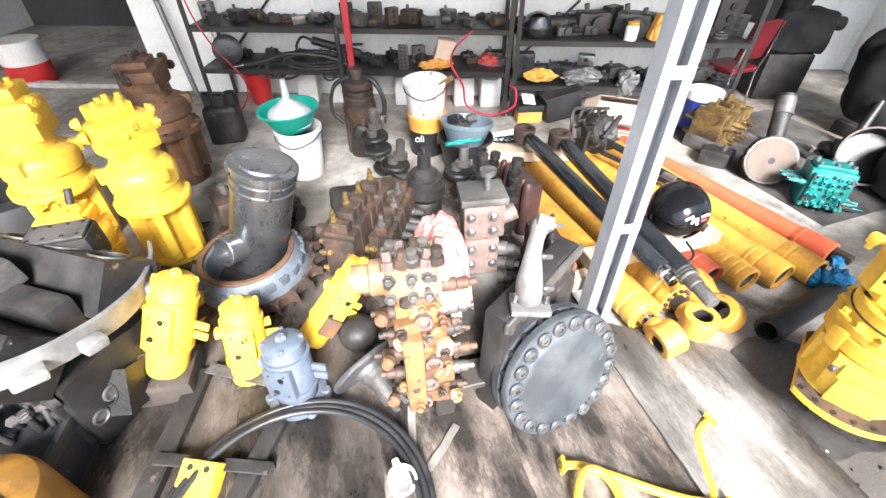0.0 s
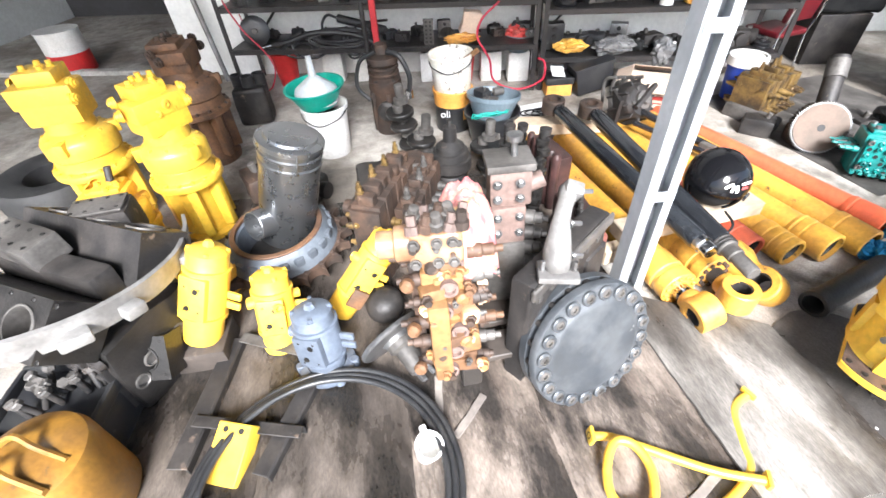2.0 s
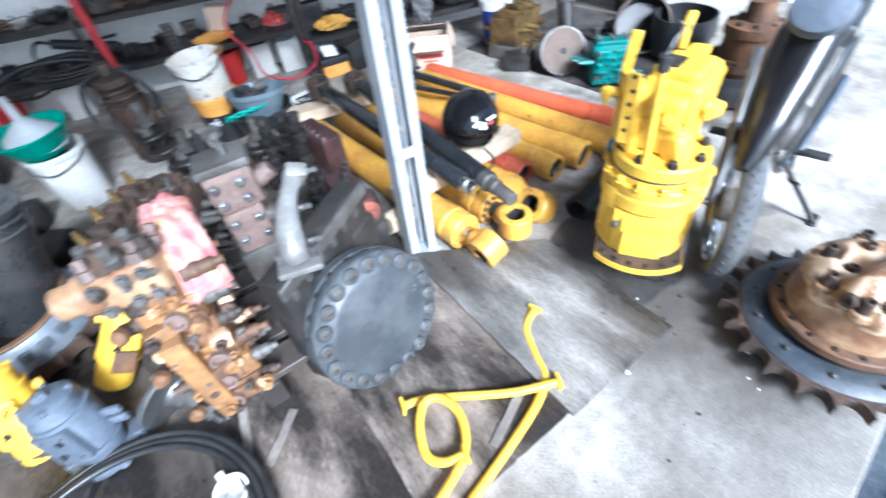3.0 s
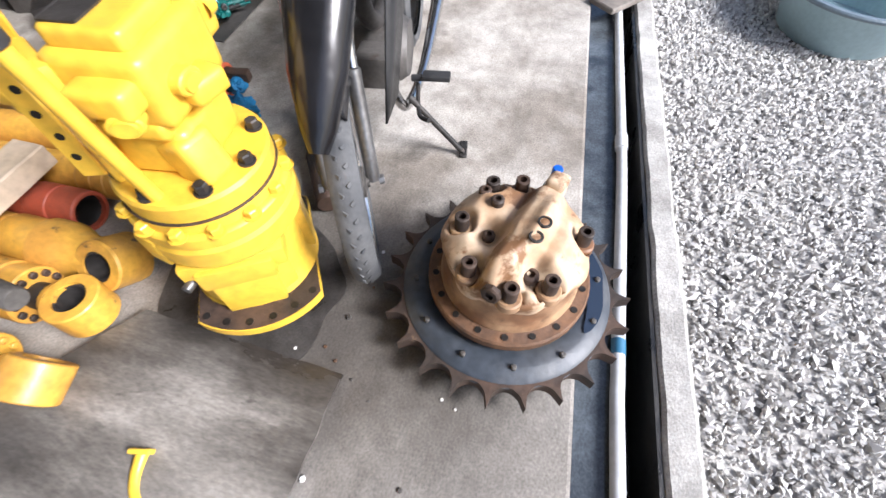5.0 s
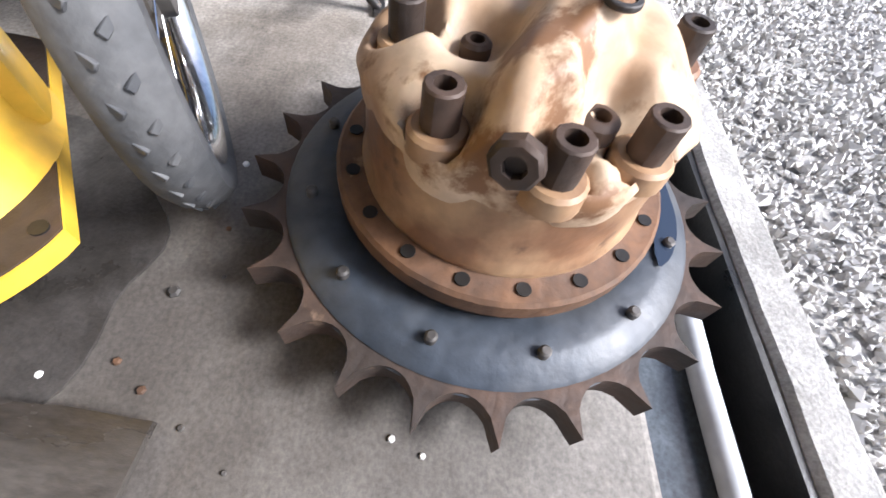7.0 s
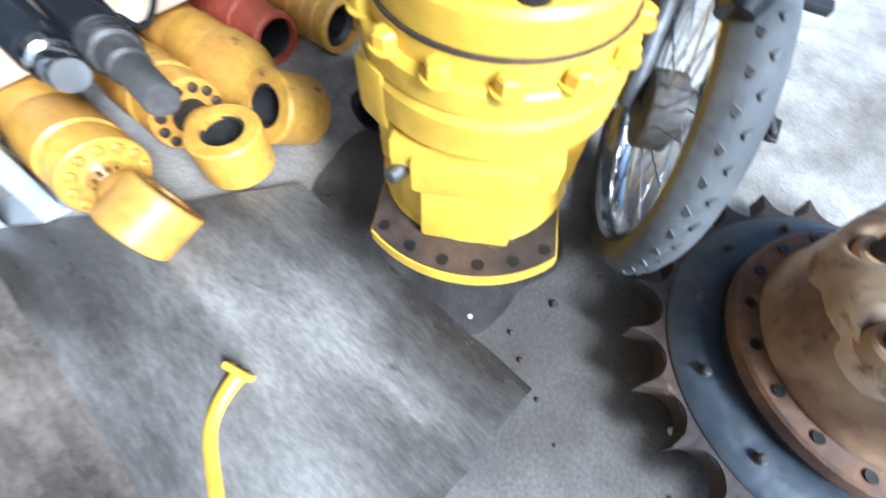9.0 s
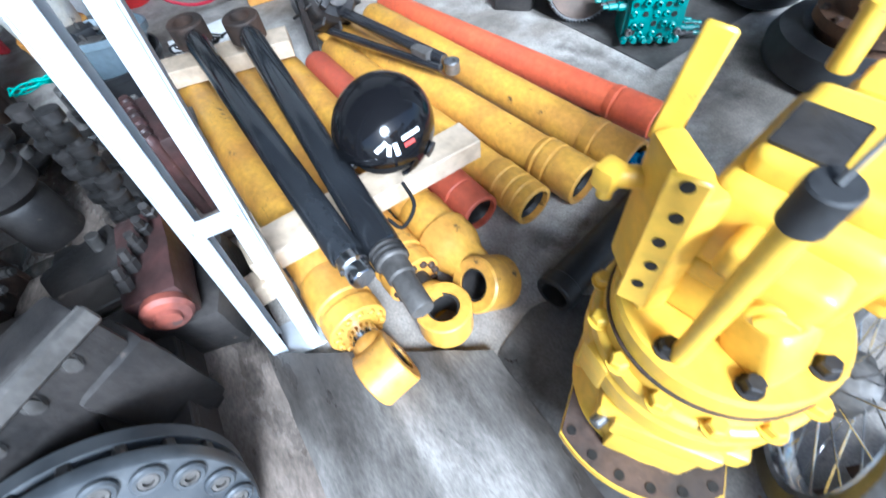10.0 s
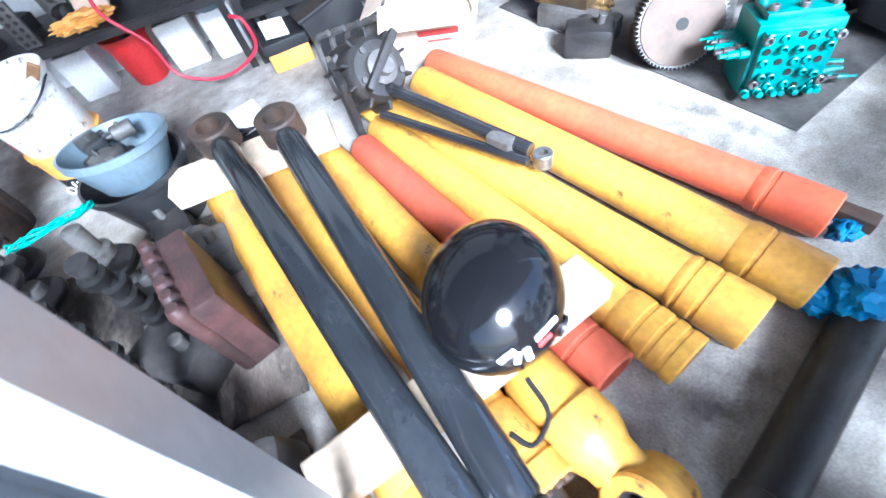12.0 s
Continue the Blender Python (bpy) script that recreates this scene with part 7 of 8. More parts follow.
# shelf wall set back and enlarged about the first camera position to fit its view
SHELF_VIEW_SCALE = Matrix.Translation((0, 0, 1.646)) @ Matrix.Scale(1.12, 4) @ Matrix.Translation((0, 0, -1.646))
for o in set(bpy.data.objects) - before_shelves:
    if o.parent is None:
        o.matrix_basis = SHELF_VIEW_SCALE @ o.matrix_basis

# ---- buckets and boxes on the floor ----


def bucket(m, r0, r1, h, material, label, fill=None, handle=True, cat="bucket"):
    ob = thing("bucket", m, label, cat)
    part("shell", lathe(B(), [(0, 0), (r0, 0), (r0 + 0.003, 0.004), (r1 - 0.004, h - 0.03), (r1 + 0.006, h - 0.028), (r1 + 0.008, h), (r1 - 0.002, h), (r1 - 0.008, h - 0.02), (r0 - 0.003, 0.012), (0, 0.01)], None, 40), material, ob)
    if handle:
        part("handle", sweep(B(), [(-r1 - 0.005, 0, h - 0.03), (-r1 * 0.8, -r1 * 0.7, h - 0.06), (0, -r1 * 1.08, h - 0.09), (r1 * 0.8, -r1 * 0.7, h - 0.06), (r1 + 0.005, 0, h - 0.03)], 0.004, 6), PLASTIC_BLACK, ob)
    if fill:
        bm = B()
        bmesh.ops.create_icosphere(bm, subdivisions=3, radius=1)
        for v in bm.verts:
            k = 1 + 0.3 * noise.noise(v.co * 4)
            v.co = Vector((v.co.x * r1 * 0.82 * k, v.co.y * r1 * 0.82 * k, h * 0.72 + v.co.z * h * 0.16 * k))
        part("contents", bm, fill, ob, "heap of oily small parts", 20)
    return ob


bucket(pose(-1.07, 2.74, 0.0), 0.125, 0.155, 0.36, PLASTIC_WHITE, "white plastic pail carrying a green bowl", IRON)
bl = thing("green_bowl", pose(-1.10, 2.74, 0.355, 3, -2, 0), "round green plastic bowl on a white pail", "bowl")
part("shell", lathe(B(), [(0, 0), (0.12, 0), (0.128, 0.006), (0.185, 0.125), (0.2, 0.128), (0.202, 0.138), (0.186, 0.138), (0.125, 0.018), (0, 0.014)], None, 48), PLASTIC_GREEN, bl)
fu = thing("funnel", pose(-1.10, 2.74, 0.385), "grey plastic funnel upside down in the green bowl", "funnel")
part("cone", lathe(B(), [(0.14, 0.0), (0.143, 0.0), (0.145, 0.06), (0.138, 0.085), (0.03, 0.165), (0.024, 0.17)], None, 40), FUNNEL, fu)
part("spout", lathe(B(), [(0.026, 0.16), (0.018, 0.29), (0.015, 0.29), (0.02, 0.16)], None, 20), FUNNEL, fu)
dp = thing("oil_pail", pose(-0.205, 3.13, 0.0), "black and amber oil pail under a second pail", "bucket")
part("shell", lathe(B(), [(0, 0), (0.125, 0), (0.13, 0.005), (0.139, 0.2)], None, 40), PLASTIC_BLACK, dp, "black lower body")
part("amber_band", lathe(B(), [(0.1395, 0.2), (0.146, 0.29), (0.152, 0.292), (0.152, 0.31), (0.13, 0.312), (0, 0.30)], None, 40), PLASTIC_AMBER, dp, "amber upper body")
txt = bpy.data.curves.new("lettering", "FONT")
txt.body, txt.size, txt.extrude = "oli", 0.075, 0.001
tob = new("lettering", txt)
tob.parent = dp
tob.matrix_local = pose(-0.085, -0.139, 0.135, 86, 0, 0)
txt.materials.append(PRINT_WHITE)
part("label_patch", box(B(), 0.05, 0.003, 0.07, pose(0.1, -0.098, 0.14, 0, 0, 45), 0), PLASTIC_AMBER, dp)
bucket(pose(-0.205, 3.13, 0.29, 2, -2, 0), 0.13, 0.155, 0.27, PAIL_SPLASH, "white pail splashed with dark paint on the oil pail")
br2 = thing("paint_brush", pose(-0.085, 3.08, 0.54, 20, 50, 0), "worn brush lying across the pail rim", "brush")
part("handle", box(B(), 0.035, 0.012, 0.2, None, 0.004), OCHRE, br2)
bucket(pose(0.087, 2.85, 0.0), 0.13, 0.19, 0.26, PLASTIC_BLACK, "black rubber bucket under a grey basin", None, False)
bucket(pose(0.087, 2.85, 0.21, -8, 3, 0), 0.125, 0.18, 0.16, PLASTIC_GREY, "blue-grey plastic basin filled with dark parts", None, False, "basin")
for k in range(9):
    rr = random.Random(k + 60)
    lump(0.085 + rr.uniform(-0.08, 0.08), 2.85 + rr.uniform(-0.08, 0.08), 0.235 + 0.012 * k, rr.uniform(0.07, 0.11), ["motor_core", "gear_casing"][k % 2], [IRON, PLASTIC_BLACK, IRON_GREY][k % 3], "small dark part lying in the basin", "engine part", 70 * k, k)
cords = cables("cord_tangle", pose(0.06, 2.42, 0.42, 60, 0, 20), 5, 0.003, 0.09, 0.05, CORD_GREEN, "thin green cord tangled over a crankshaft", 8)
bucket(pose(-0.18, 4.1, 0.0), 0.09, 0.12, 0.27, PLASTIC_RED, "red plastic bucket standing by the wall", IRON, False)
bucket(pose(-1.86, 4.06, 0.0), 0.085, 0.125, 0.30, PLASTIC_RED, "red plastic bucket of small metal parts", IRON_GREY, False)
for (x, y) in ((-1.42, 4.15), (-1.12, 4.15), (-0.48, 4.12), (0.08, 4.12), (0.33, 4.1)):
    w = thing("white_tin", pose(x, y, 0, 0, 0, 6), "white square tin standing below the rack", "tin", "white tins below the rack")
    part("body", box(B(), 0.19, 0.15, 0.26, Matrix.Translation((0, 0, 0.13)), 0.015, 2), PLASTIC_WHITE, w)
    # the tin is closed; a dark plate paints the shade of an opening
    part("open_top", box(B(), 0.16, 0.12, 0.004, Matrix.Translation((0, 0, 0.2605)), 0.01), IRON, w, "dark plate painted as the shade of an opening")
bucket(pose(0.33, 4.08, 0.262), 0.085, 0.115, 0.14, PLASTIC_GREY, "grey plastic tub holding a red bag", None, False, "tub")
crumple("plastic_bag", pose(0.33, 4.08, 0.42), 0.12, 0.11, 0.075, BAG_RED, "shiny red plastic bag stuffed in a grey tub", 6, "bag", 0.4, 2.2)
ob = thing("tool_box", pose(0.66, 3.75, 0, 0, 0, 8), "black and orange plastic tool box holding papers", "box")
part("base", box(B(), 0.22, 0.16, 0.1, Matrix.Translation((0, 0, 0.05)), 0.015, 2), PLASTIC_AMBER, ob, "orange lower half")
part("top", box(B(), 0.24, 0.18, 0.06, Matrix.Translation((0, 0, 0.13)), 0.015, 2), PLASTIC_BLACK, ob)
part("paper", box(B(), 0.12, 0.1, 0.004, pose(-0.02, -0.03, 0.2, 35, 10, 10), 0), PAPER, ob, "white paper sheet")
ob = thing("plastic_crate", pose(0.96, 3.8, 0.0, 0, -12, 14), "black plastic crate tipped on the floor", "crate")
bm = box(B(), 0.32, 0.24, 0.22, Matrix.Translation((0, 0, 0.15)), 0.02, 2)
part("body", bm, PLASTIC_BLACK, ob)
part("rim", box(B(), 0.34, 0.26, 0.02, Matrix.Translation((0, 0, 0.26)), 0.008, 2), PLASTIC_BLACK, ob)
cb = thing("cardboard_box", pose(1.40, 3.52, 0.0, 0, 0, -20), "open pale cardboard box with red print", "box")
for (sx, sy, x, y) in ((0.42, 0.006, 0, -0.14), (0.42, 0.006, 0, 0.14), (0.006, 0.274, -0.207, 0), (0.006, 0.274, 0.207, 0)):
    part("side", box(B(), sx, sy, 0.2, Matrix.Translation((x, y, 0.1)), 0), CARDBOARD, cb, smooth=0)
part("bottom", box(B(), 0.4, 0.26, 0.006, Matrix.Translation((0, 0, 0.005)), 0), CARDBOARD, cb, smooth=0)
for (sx, sy, x, y, rx, ry) in ((0.41, 0.13, 0, -0.195, 35, 0), (0.41, 0.13, 0, 0.19, -30, 0), (0.13, 0.27, -0.255, 0, 0, -25), (0.13, 0.27, 0.22, 0, 0, 70)):
    part("flap", box(B(), sx, sy, 0.005, pose(x, y, 0.215 if abs(x) < 0.23 else 0.22, rx, ry), 0), CARDBOARD, cb, smooth=0)
part("print_bar", box(B(), 0.2, 0.001, 0.03, pose(0.05, -0.1437, 0.1), 0), PRINT_RED, cb, "red printed bar")
part("print_bar", box(B(), 0.12, 0.001, 0.012, pose(0.05, -0.1437, 0.06), 0), PRINT_RED, cb, "red printed bar")

# ---- crankshafts and cores between the pails ----


def crankshaft(m, n, label):
    ob = thing("crankshaft", m, label, "crankshaft", "crankshafts standing on end")
    z = 0.0
    for i in range(n):
        a = radians(120 * i)
        part("journal", drum(B(), 0.038, 0.05, pose(0, 0, z), 20), IRON_GREY, ob)
        z += 0.05
        part("web", rough_up(lathe(B(), [(0, 0), (0.09, 0), (0.095, 0.006), (0.095, 0.026), (0.09, 0.032), (0, 0.032)], pose(0.03 * math.cos(a), 0.03 * math.sin(a), z), 24), 0.004, 12, i), IRON_BLACK, ob)
        z += 0.03
        part("crankpin", drum(B(), 0.034, 0.045, pose(0.045 * math.cos(a), 0.045 * math.sin(a), z), 18), IRON_GREY, ob)
        z += 0.045
    part("nose", lathe(B(), [(0.05, 0), (0.05, 0.03), (0.03, 0.035), (0.03, 0.12), (0.022, 0.125), (0, 0.125)], pose(0, 0, z), 20), IRON_GREY, ob)
    return ob


crankshaft(pose(-0.50, 2.72, 0.012, 4, -3, 0), 3, "oily dark crankshaft standing on end")
crankshaft(pose(0.06, 2.40, 0.012, -3, 4, 30), 2, "oily dark crankshaft tied with green cord")
crankshaft(pose(-0.36, 2.5, 0.012, 3, 3, 60), 2, "blackened crankshaft standing behind the valves")
co = thing("drive_cone", pose(-0.155, 2.12, 0.012), "dark stepped iron drive cone standing upright", "engine part")
part("cone", lathe(B(), [(0.1, 0), (0.1, 0.18), (0.085, 0.2), (0.12, 0.24), (0.118, 0.3), (0.105, 0.305), (0.1, 0.34), (0.085, 0.345), (0.08, 0.37), (0.04, 0.4), (0.036, 0.48), (0.015, 0.485), (0.012, 0.52), (0, 0.52)], None, 36), IRON, co)
hx = thing("oil_pump_tower", pose(-0.70, 3.08, 0.0), "tall brown oily pump housing with a black hose", "pump")
part("column", rough_up(lathe(B(), [(0.1, 0), (0.11, 0.05), (0.1, 0.3), (0.12, 0.34), (0.12, 0.4), (0.09, 0.42), (0.09, 0.5), (0.11, 0.52), (0.11, 0.56), (0.05, 0.58), (0.045, 0.64), (0, 0.64)], None, 28), 0.006, 12), RUST_DARK, hx)
for k in range(5):
    part("rib", rough_up(box(B(), 0.03, 0.05, 0.3, pose(0.1 * math.cos(k * 1.26), 0.1 * math.sin(k * 1.26), 0.18, 0, 0, math.degrees(k * 1.26) + 90), 0.008, 2), 0.004, 14, k), RUST_DARK, hx)
    part("head_bolt", lathe(B(), [(0.014, 0), (0.014, 0.02), (0, 0.022)], pose(0.105 * math.cos(k * 1.26 + 0.5), 0.105 * math.sin(k * 1.26 + 0.5), 0.395), 6), IRON, hx)
for z in (0.44, 0.48):
    part("cooling_ring", pipe(B(), 0.112, 0.088, 0.016, pose(0, 0, z), 28, 0.003), RUST_DARK, hx)
part("side_housing", rough_up(lathe(B(), [(0.07, 0), (0.075, 0.05), (0.05, 0.07), (0, 0.07)], pose(0.02, -0.08, 0.2, 90), 18), 0.004, 14), IRON, hx)
part("hose", sweep(B(), [(0.05, -0.05, 0.6), (0.14, -0.08, 0.58), (0.2, -0.09, 0.45), (0.19, -0.09, 0.33)], 0.018, 10), HOSE, hx)
part("hose_nut", drum(B(), 0.028, 0.06, pose(0.19, -0.09, 0.29), 8), CHROME, hx)
part("hose_loop", sweep(B(), [(-0.02, -0.1, 0.62), (-0.14, -0.1, 0.55), (-0.18, -0.1, 0.38), (-0.1, -0.1, 0.28)], 0.014, 10), HOSE, hx)
bk = thing("three_bore_body", pose(-1.85, 3.25, 0.0, 0, 0, 15), "black carburettor body with three round mouths", "engine part")
part("body", rough_up(box(B(), 0.26, 0.2, 0.3, Matrix.Translation((0, 0, 0.15)), 0.04, 3), 0.006, 10), IRON, bk)
for (x, y) in ((-0.075, 0.03), (0.01, -0.02), (0.09, 0.03)):
    part("mouth", pipe(B(), 0.05, 0.042, 0.09, pose(x, y, 0.29), 24, 0.003), PLASTIC_BLACK, bk)
for i, (x, y, z, s, mt, lab) in enumerate(((-1.38, 2.55, 0.0, 0.26, IRON, "oily dark gear casing among the pails"), (-1.33, 2.2, 0.0, 0.3, RUST_DARK, "rusty dark gear casing behind the canister"),
                                          (-1.05, 2.12, 0.0, 0.24, IRON, "black gear casing behind the canister"), (-0.62, 2.15, 0.0, 0.3, IRON, "oily black casing behind the sprocket"),
                                          (0.25, 2.1, 0.0, 0.26, IRON, "oily black casing beside the crankshaft"), (0.3, 2.45, 0.0, 0.24, IRON_GREY, "dark grey gear casing beside the basin"),
                                          (0.12, 1.8, 0.0, 0.26, IRON, "oily dark casing behind the valves"), (-0.65, 1.95, 0.0, 0.22, RUST_DARK, "rusty gear casing near the sprocket"),
                                          (0.15, 2.65, 0.0, 0.2, IRON, "small black casing beside the basin"), (-1.3, 1.35, 0.0, 0.28, YELLOW_OLD, "dull yellow gear casing behind the ring"))):
    lump(x, y, z, s, "gear_casing", mt, lab, "gear casing", 37 * i, i + 40)
for i, (x, y, h) in enumerate(((0.30, 1.86, 0.5), (0.14, 2.05, 0.46), (0.22, 2.2, 0.4))):
    cs = thing("camshaft", pose(x, y, 0.012, 4 * i - 4, 3, 0), "short dark camshaft standing on end", "camshaft", "camshafts standing on end")
    z = 0
    while z < h:
        part("lobe", lathe(B(), [(0.03, 0), (0.034, 0.006), (0.034, 0.03), (0.02, 0.036), (0.02, 0.055)], pose(0.006 * math.sin(z * 60), 0.006 * math.cos(z * 60), z), 14), IRON_BLACK, cs)
        z += 0.055
    part("cap", lathe(B(), [(0.03, 0), (0.03, 0.03), (0, 0.032)], pose(0, 0, z), 14), IRON, cs)
wb = thing("battery_case", pose(0.40, 3.08, 0.14, 12, 0, 24), "pale blue-white open metal case by the rods", "case")
part("lid", box(B(), 0.3, 0.13, 0.04, None, 0.008, 2), PAPER, wb)
part("base", box(B(), 0.28, 0.14, 0.12, pose(0, 0.02, -0.085), 0.01, 2), PLASTIC_BLACK, wb)
wr = cables("wire_tangle", pose(0.42, 2.92, 0.2, 50, 0, 0), 4, 0.004, 0.1, 0.06, HOSE, "tangle of thin dark wires beside the case", 21)

# steering strut and gearbox lying on the cylinders
st = thing("steering_gear", Matrix.Identity(4), "dark steering gear with two long black struts", "steering gear")
part("gearbox", rough_up(lathe(B(), [(0, 0), (0.08, 0), (0.095, 0.02), (0.095, 0.14), (0.08, 0.16), (0, 0.165)], pose(0.98, 2.98, 0.22, 60, 0, 35) @ Matrix.Scale(1.25, 4), 28), 0.006, 12), IRON, st)
part("casing_rib", pipe(B(), 0.105, 0.09, 0.04, pose(0.97, 2.96, 0.25, 60, 0, 35), 28), IRON_GREY, st)
box_m = pose(0.98, 2.98, 0.22, 60, 0, 35)
for k in range(10):
    a = radians(36 * k)
    part("cooling_fin", rough_up(box(B(), 0.05, 0.012, 0.17, box_m @ pose(0.12 * math.cos(a), 0.12 * math.sin(a), 0.1, 0, 0, 36 * k), 0.004), 0.003, 20, k), IRON, st)
    if k % 2:
        part("cover_bolt", lathe(B(), [(0.012, 0), (0.012, 0.012), (0, 0.013)], box_m @ pose(0.085 * math.cos(a), 0.085 * math.sin(a), 0.2), 6), IRON_GREY, st)
part("end_cap", lathe(B(), [(0.06, 0), (0.06, 0.02), (0.035, 0.028), (0.03, 0.05), (0, 0.05)], box_m @ pose(0, 0, 0.2), 20), IRON_GREY, st)
part("cross_bracket", rough_up(box(B(), 0.24, 0.03, 0.035, box_m @ pose(0, 0.02, 0.235, 0, 0, 25), 0.008, 2), 0.004, 14), IRON, st)
part("strut", bar(B(), (1.02, 2.90, 0.26), (1.43, 2.30, 0.22), 0.024, 14), BLACK_GLOSS, st)
part("strut", bar(B(), (1.03, 2.73, 0.21), (1.41, 2.27, 0.205), 0.017, 14), BLACK_GLOSS, st)
part("clamp", box(B(), 0.09, 0.05, 0.06, pose(1.36, 2.37, 0.22, 0, 0, -58), 0.01, 2), IRON_GREY, st)
part("end_eye", pipe(B(), 0.03, 0.014, 0.05, pose(1.45, 2.255, 0.19), 18, 0.003), STEEL, st)
for k in range(4):
    part("bracket", sweep(B(), [(0.88 + 0.06 * k, 3.05, 0.2), (0.88 + 0.06 * k, 3.08, 0.36), (0.94 + 0.06 * k, 3.04, 0.4)], 0.012, 8), IRON_GREY, st)
part("fork", rough_up(box(B(), 0.03, 0.14, 0.3, pose(0.92, 2.87, 0.2, 8, 0, 10), 0.008, 2), 0.003, 12), IRON, st)

# ---- parts along the recess ----
sh2 = part("steel_sheet", box(B(), 1.3, 1.5, 0.006, Matrix.Translation((0.65, 0.75, 0.003)), 0.002), IRON_GREY, None, smooth=0)
sh2.matrix_world = pose(2.33, 2.20, 0.0, 0, 0, 21.5)
tagged(sh2, "dull oily steel sheet on the floor under the valves", "sheet")
tv2 = thing("control_valve", pose(2.42, 2.47, 0.008, -6, 0, -22), "teal painted hydraulic control valve block with many ports", "hydraulic valve")
part("valve_body", rough_up(box(B(), 0.25, 0.19, 0.25, Matrix.Translation((0, 0, 0.125)), 0.014, 2), 0.004, 16), TEAL, tv2)
part("front_pad", rough_up(box(B(), 0.2, 0.03, 0.2, Matrix.Translation((-0.01, -0.105, 0.13)), 0.01, 2), 0.003, 18), TEAL, tv2)
part("top_pad", rough_up(box(B(), 0.21, 0.14, 0.03, Matrix.Translation((0, -0.01, 0.262)), 0.01, 2), 0.003, 18), TEAL, tv2)
rnd = random.Random(23)
for i in range(5):
    for j in range(5):
        x, z = -0.09 + 0.042 * i + rnd.uniform(-0.008, 0.008), 0.05 + 0.042 * j + rnd.uniform(-0.008, 0.008)
        if (i + j) % 3 == 0:
            part("port", lathe(B(), [(0.011, 0), (0.011, 0.002), (0, 0.0015)], pose(x, -0.1215, z, 90), 12), HOLE_SHADE, tv2, "flat disc painted near-black for a port's shade")
        else:
            part("port_plug", lathe(B(), [(0.014, 0), (0.014, 0.01 + 0.01 * (j % 2)), (0.009, 0.013 + 0.01 * (j % 2)), (0.006, 0.006), (0, 0.006)], pose(x, -0.118, z, 90), 10), TEAL, tv2)
bolt_at(tv2, STEEL, [pose(-0.085 + 0.085 * i, -0.055 + 0.09 * j, 0.277) for i in range(3) for j in range(2)] + [pose(-0.1 + 0.2 * i, -0.121, 0.06 + 0.15 * j, 90) for i in range(2) for j in range(2)], 0.015, 0.016, True)
for k in range(22):
    sd2 = -1 if k % 2 else 1
    l = rnd.uniform(0.06, 0.13)
    q = rnd.uniform(0.012, 0.02)
    part("relief_cartridge", lathe(B(), [(q, 0), (q, l * 0.35), (q * 0.7, l * 0.4), (q * 0.7, l * 0.75), (q * 0.45, l * 0.78), (q * 0.45, l), (0, l)], None, 8), IRON if k % 5 == 0 else TEAL, tv2,
         m=pose(sd2 * 0.122, -0.08 + 0.016 * (k // 2) + rnd.uniform(-0.01, 0.01), 0.03 + 0.024 * ((k * 5) % 10), rnd.uniform(-12, 12), sd2 * 88, 0))
for k in range(7):
    part("foot_fitting", lathe(B(), [(0.016, 0), (0.016, 0.03), (0.011, 0.033), (0.011, 0.055), (0, 0.056)], None, 8), TEAL, tv2, m=pose(-0.11 + 0.036 * k, -0.095, 0.022, 82, 0, 8 * (k % 3 - 1)))
gv = valve_bank(pose(2.13, 3.35, 0.0, 0, 0, 35), "oily gold-brown engine valve block on iron feet", 6, 0.06, 0.26, 0.32, BRASS, BRASS, 12)
for x in (-0.2, 0.2):
    part("iron_foot", rough_up(box(B(), 0.07, 0.4, 0.1, Matrix.Translation((x, -0.08, 0.05)), 0.02, 2), 0.005, 10), IRON_GREY, gv)
gr = thing("flywheel_gear", Matrix.Translation((2.21, 2.73, 0.168)) @ Vector((-0.25, -0.9, 0.35)).to_track_quat("Z", "Y").to_matrix().to_4x4(), "toothed ring gear with a brownish disc face", "gear")
part("toothed_ring", plate(B(), tooth_outline(0.168, 0.156, 64, 4), 0.03, Matrix.Translation((0, 0, -0.03)), ring_points(0.12, 256)), STEEL, gr)
part("disc", lathe(B(), [(0, 0.004), (0.025, 0.004), (0.15, 0.006), (0.152, 0.0), (0.152, -0.01)], None, 56), surface("tan_brown_disc", (0.12, 0.08, 0.056), (0.08, 0.056, 0.04), 0.6, 0.1, 6, 0.15, 60, vary=0.08), gr, "brownish worn disc face")
part("centre_hole", lathe(B(), [(0.022, 0.0055), (0.022, 0.007), (0, 0.007)], None, 20), HOLE_SHADE, gr)
part("rear_gear", plate(B(), tooth_outline(0.15, 0.138, 48, 4), 0.05, Matrix.Translation((0, 0.01, -0.12))), RUST_DARK, gr)
for i, (x, y, s, mt) in enumerate(((2.22, 2.86, 0.2, RUST_DARK), (2.45, 2.84, 0.2, IRON_GREY), (2.62, 3.0, 0.22, IRON), (1.98, 3.0, 0.2, IRON), (2.72, 2.72, 0.2, IRON_BLACK), (2.85, 3.0, 0.24, IRON_BLACK), (2.4, 3.05, 0.16, IRON))):
    lump(x, y, 0.0, s, "gear_casing", mt, "grimy gear casing beside the toothed gear", "gear casing", 50 * i, i + 70)
hr = thing("clutch_housing", Matrix.Translation((2.86, 2.75, 0.2)) @ Vector((-0.35, -0.8, 0.5)).to_track_quat("Z", "Y").to_matrix().to_4x4(), "round black clutch housing with a pale rim", "housing")
part("rim", pipe(B(), 0.2, 0.186, 0.05, None, 40, 0.002), RUST_DARK, hr)
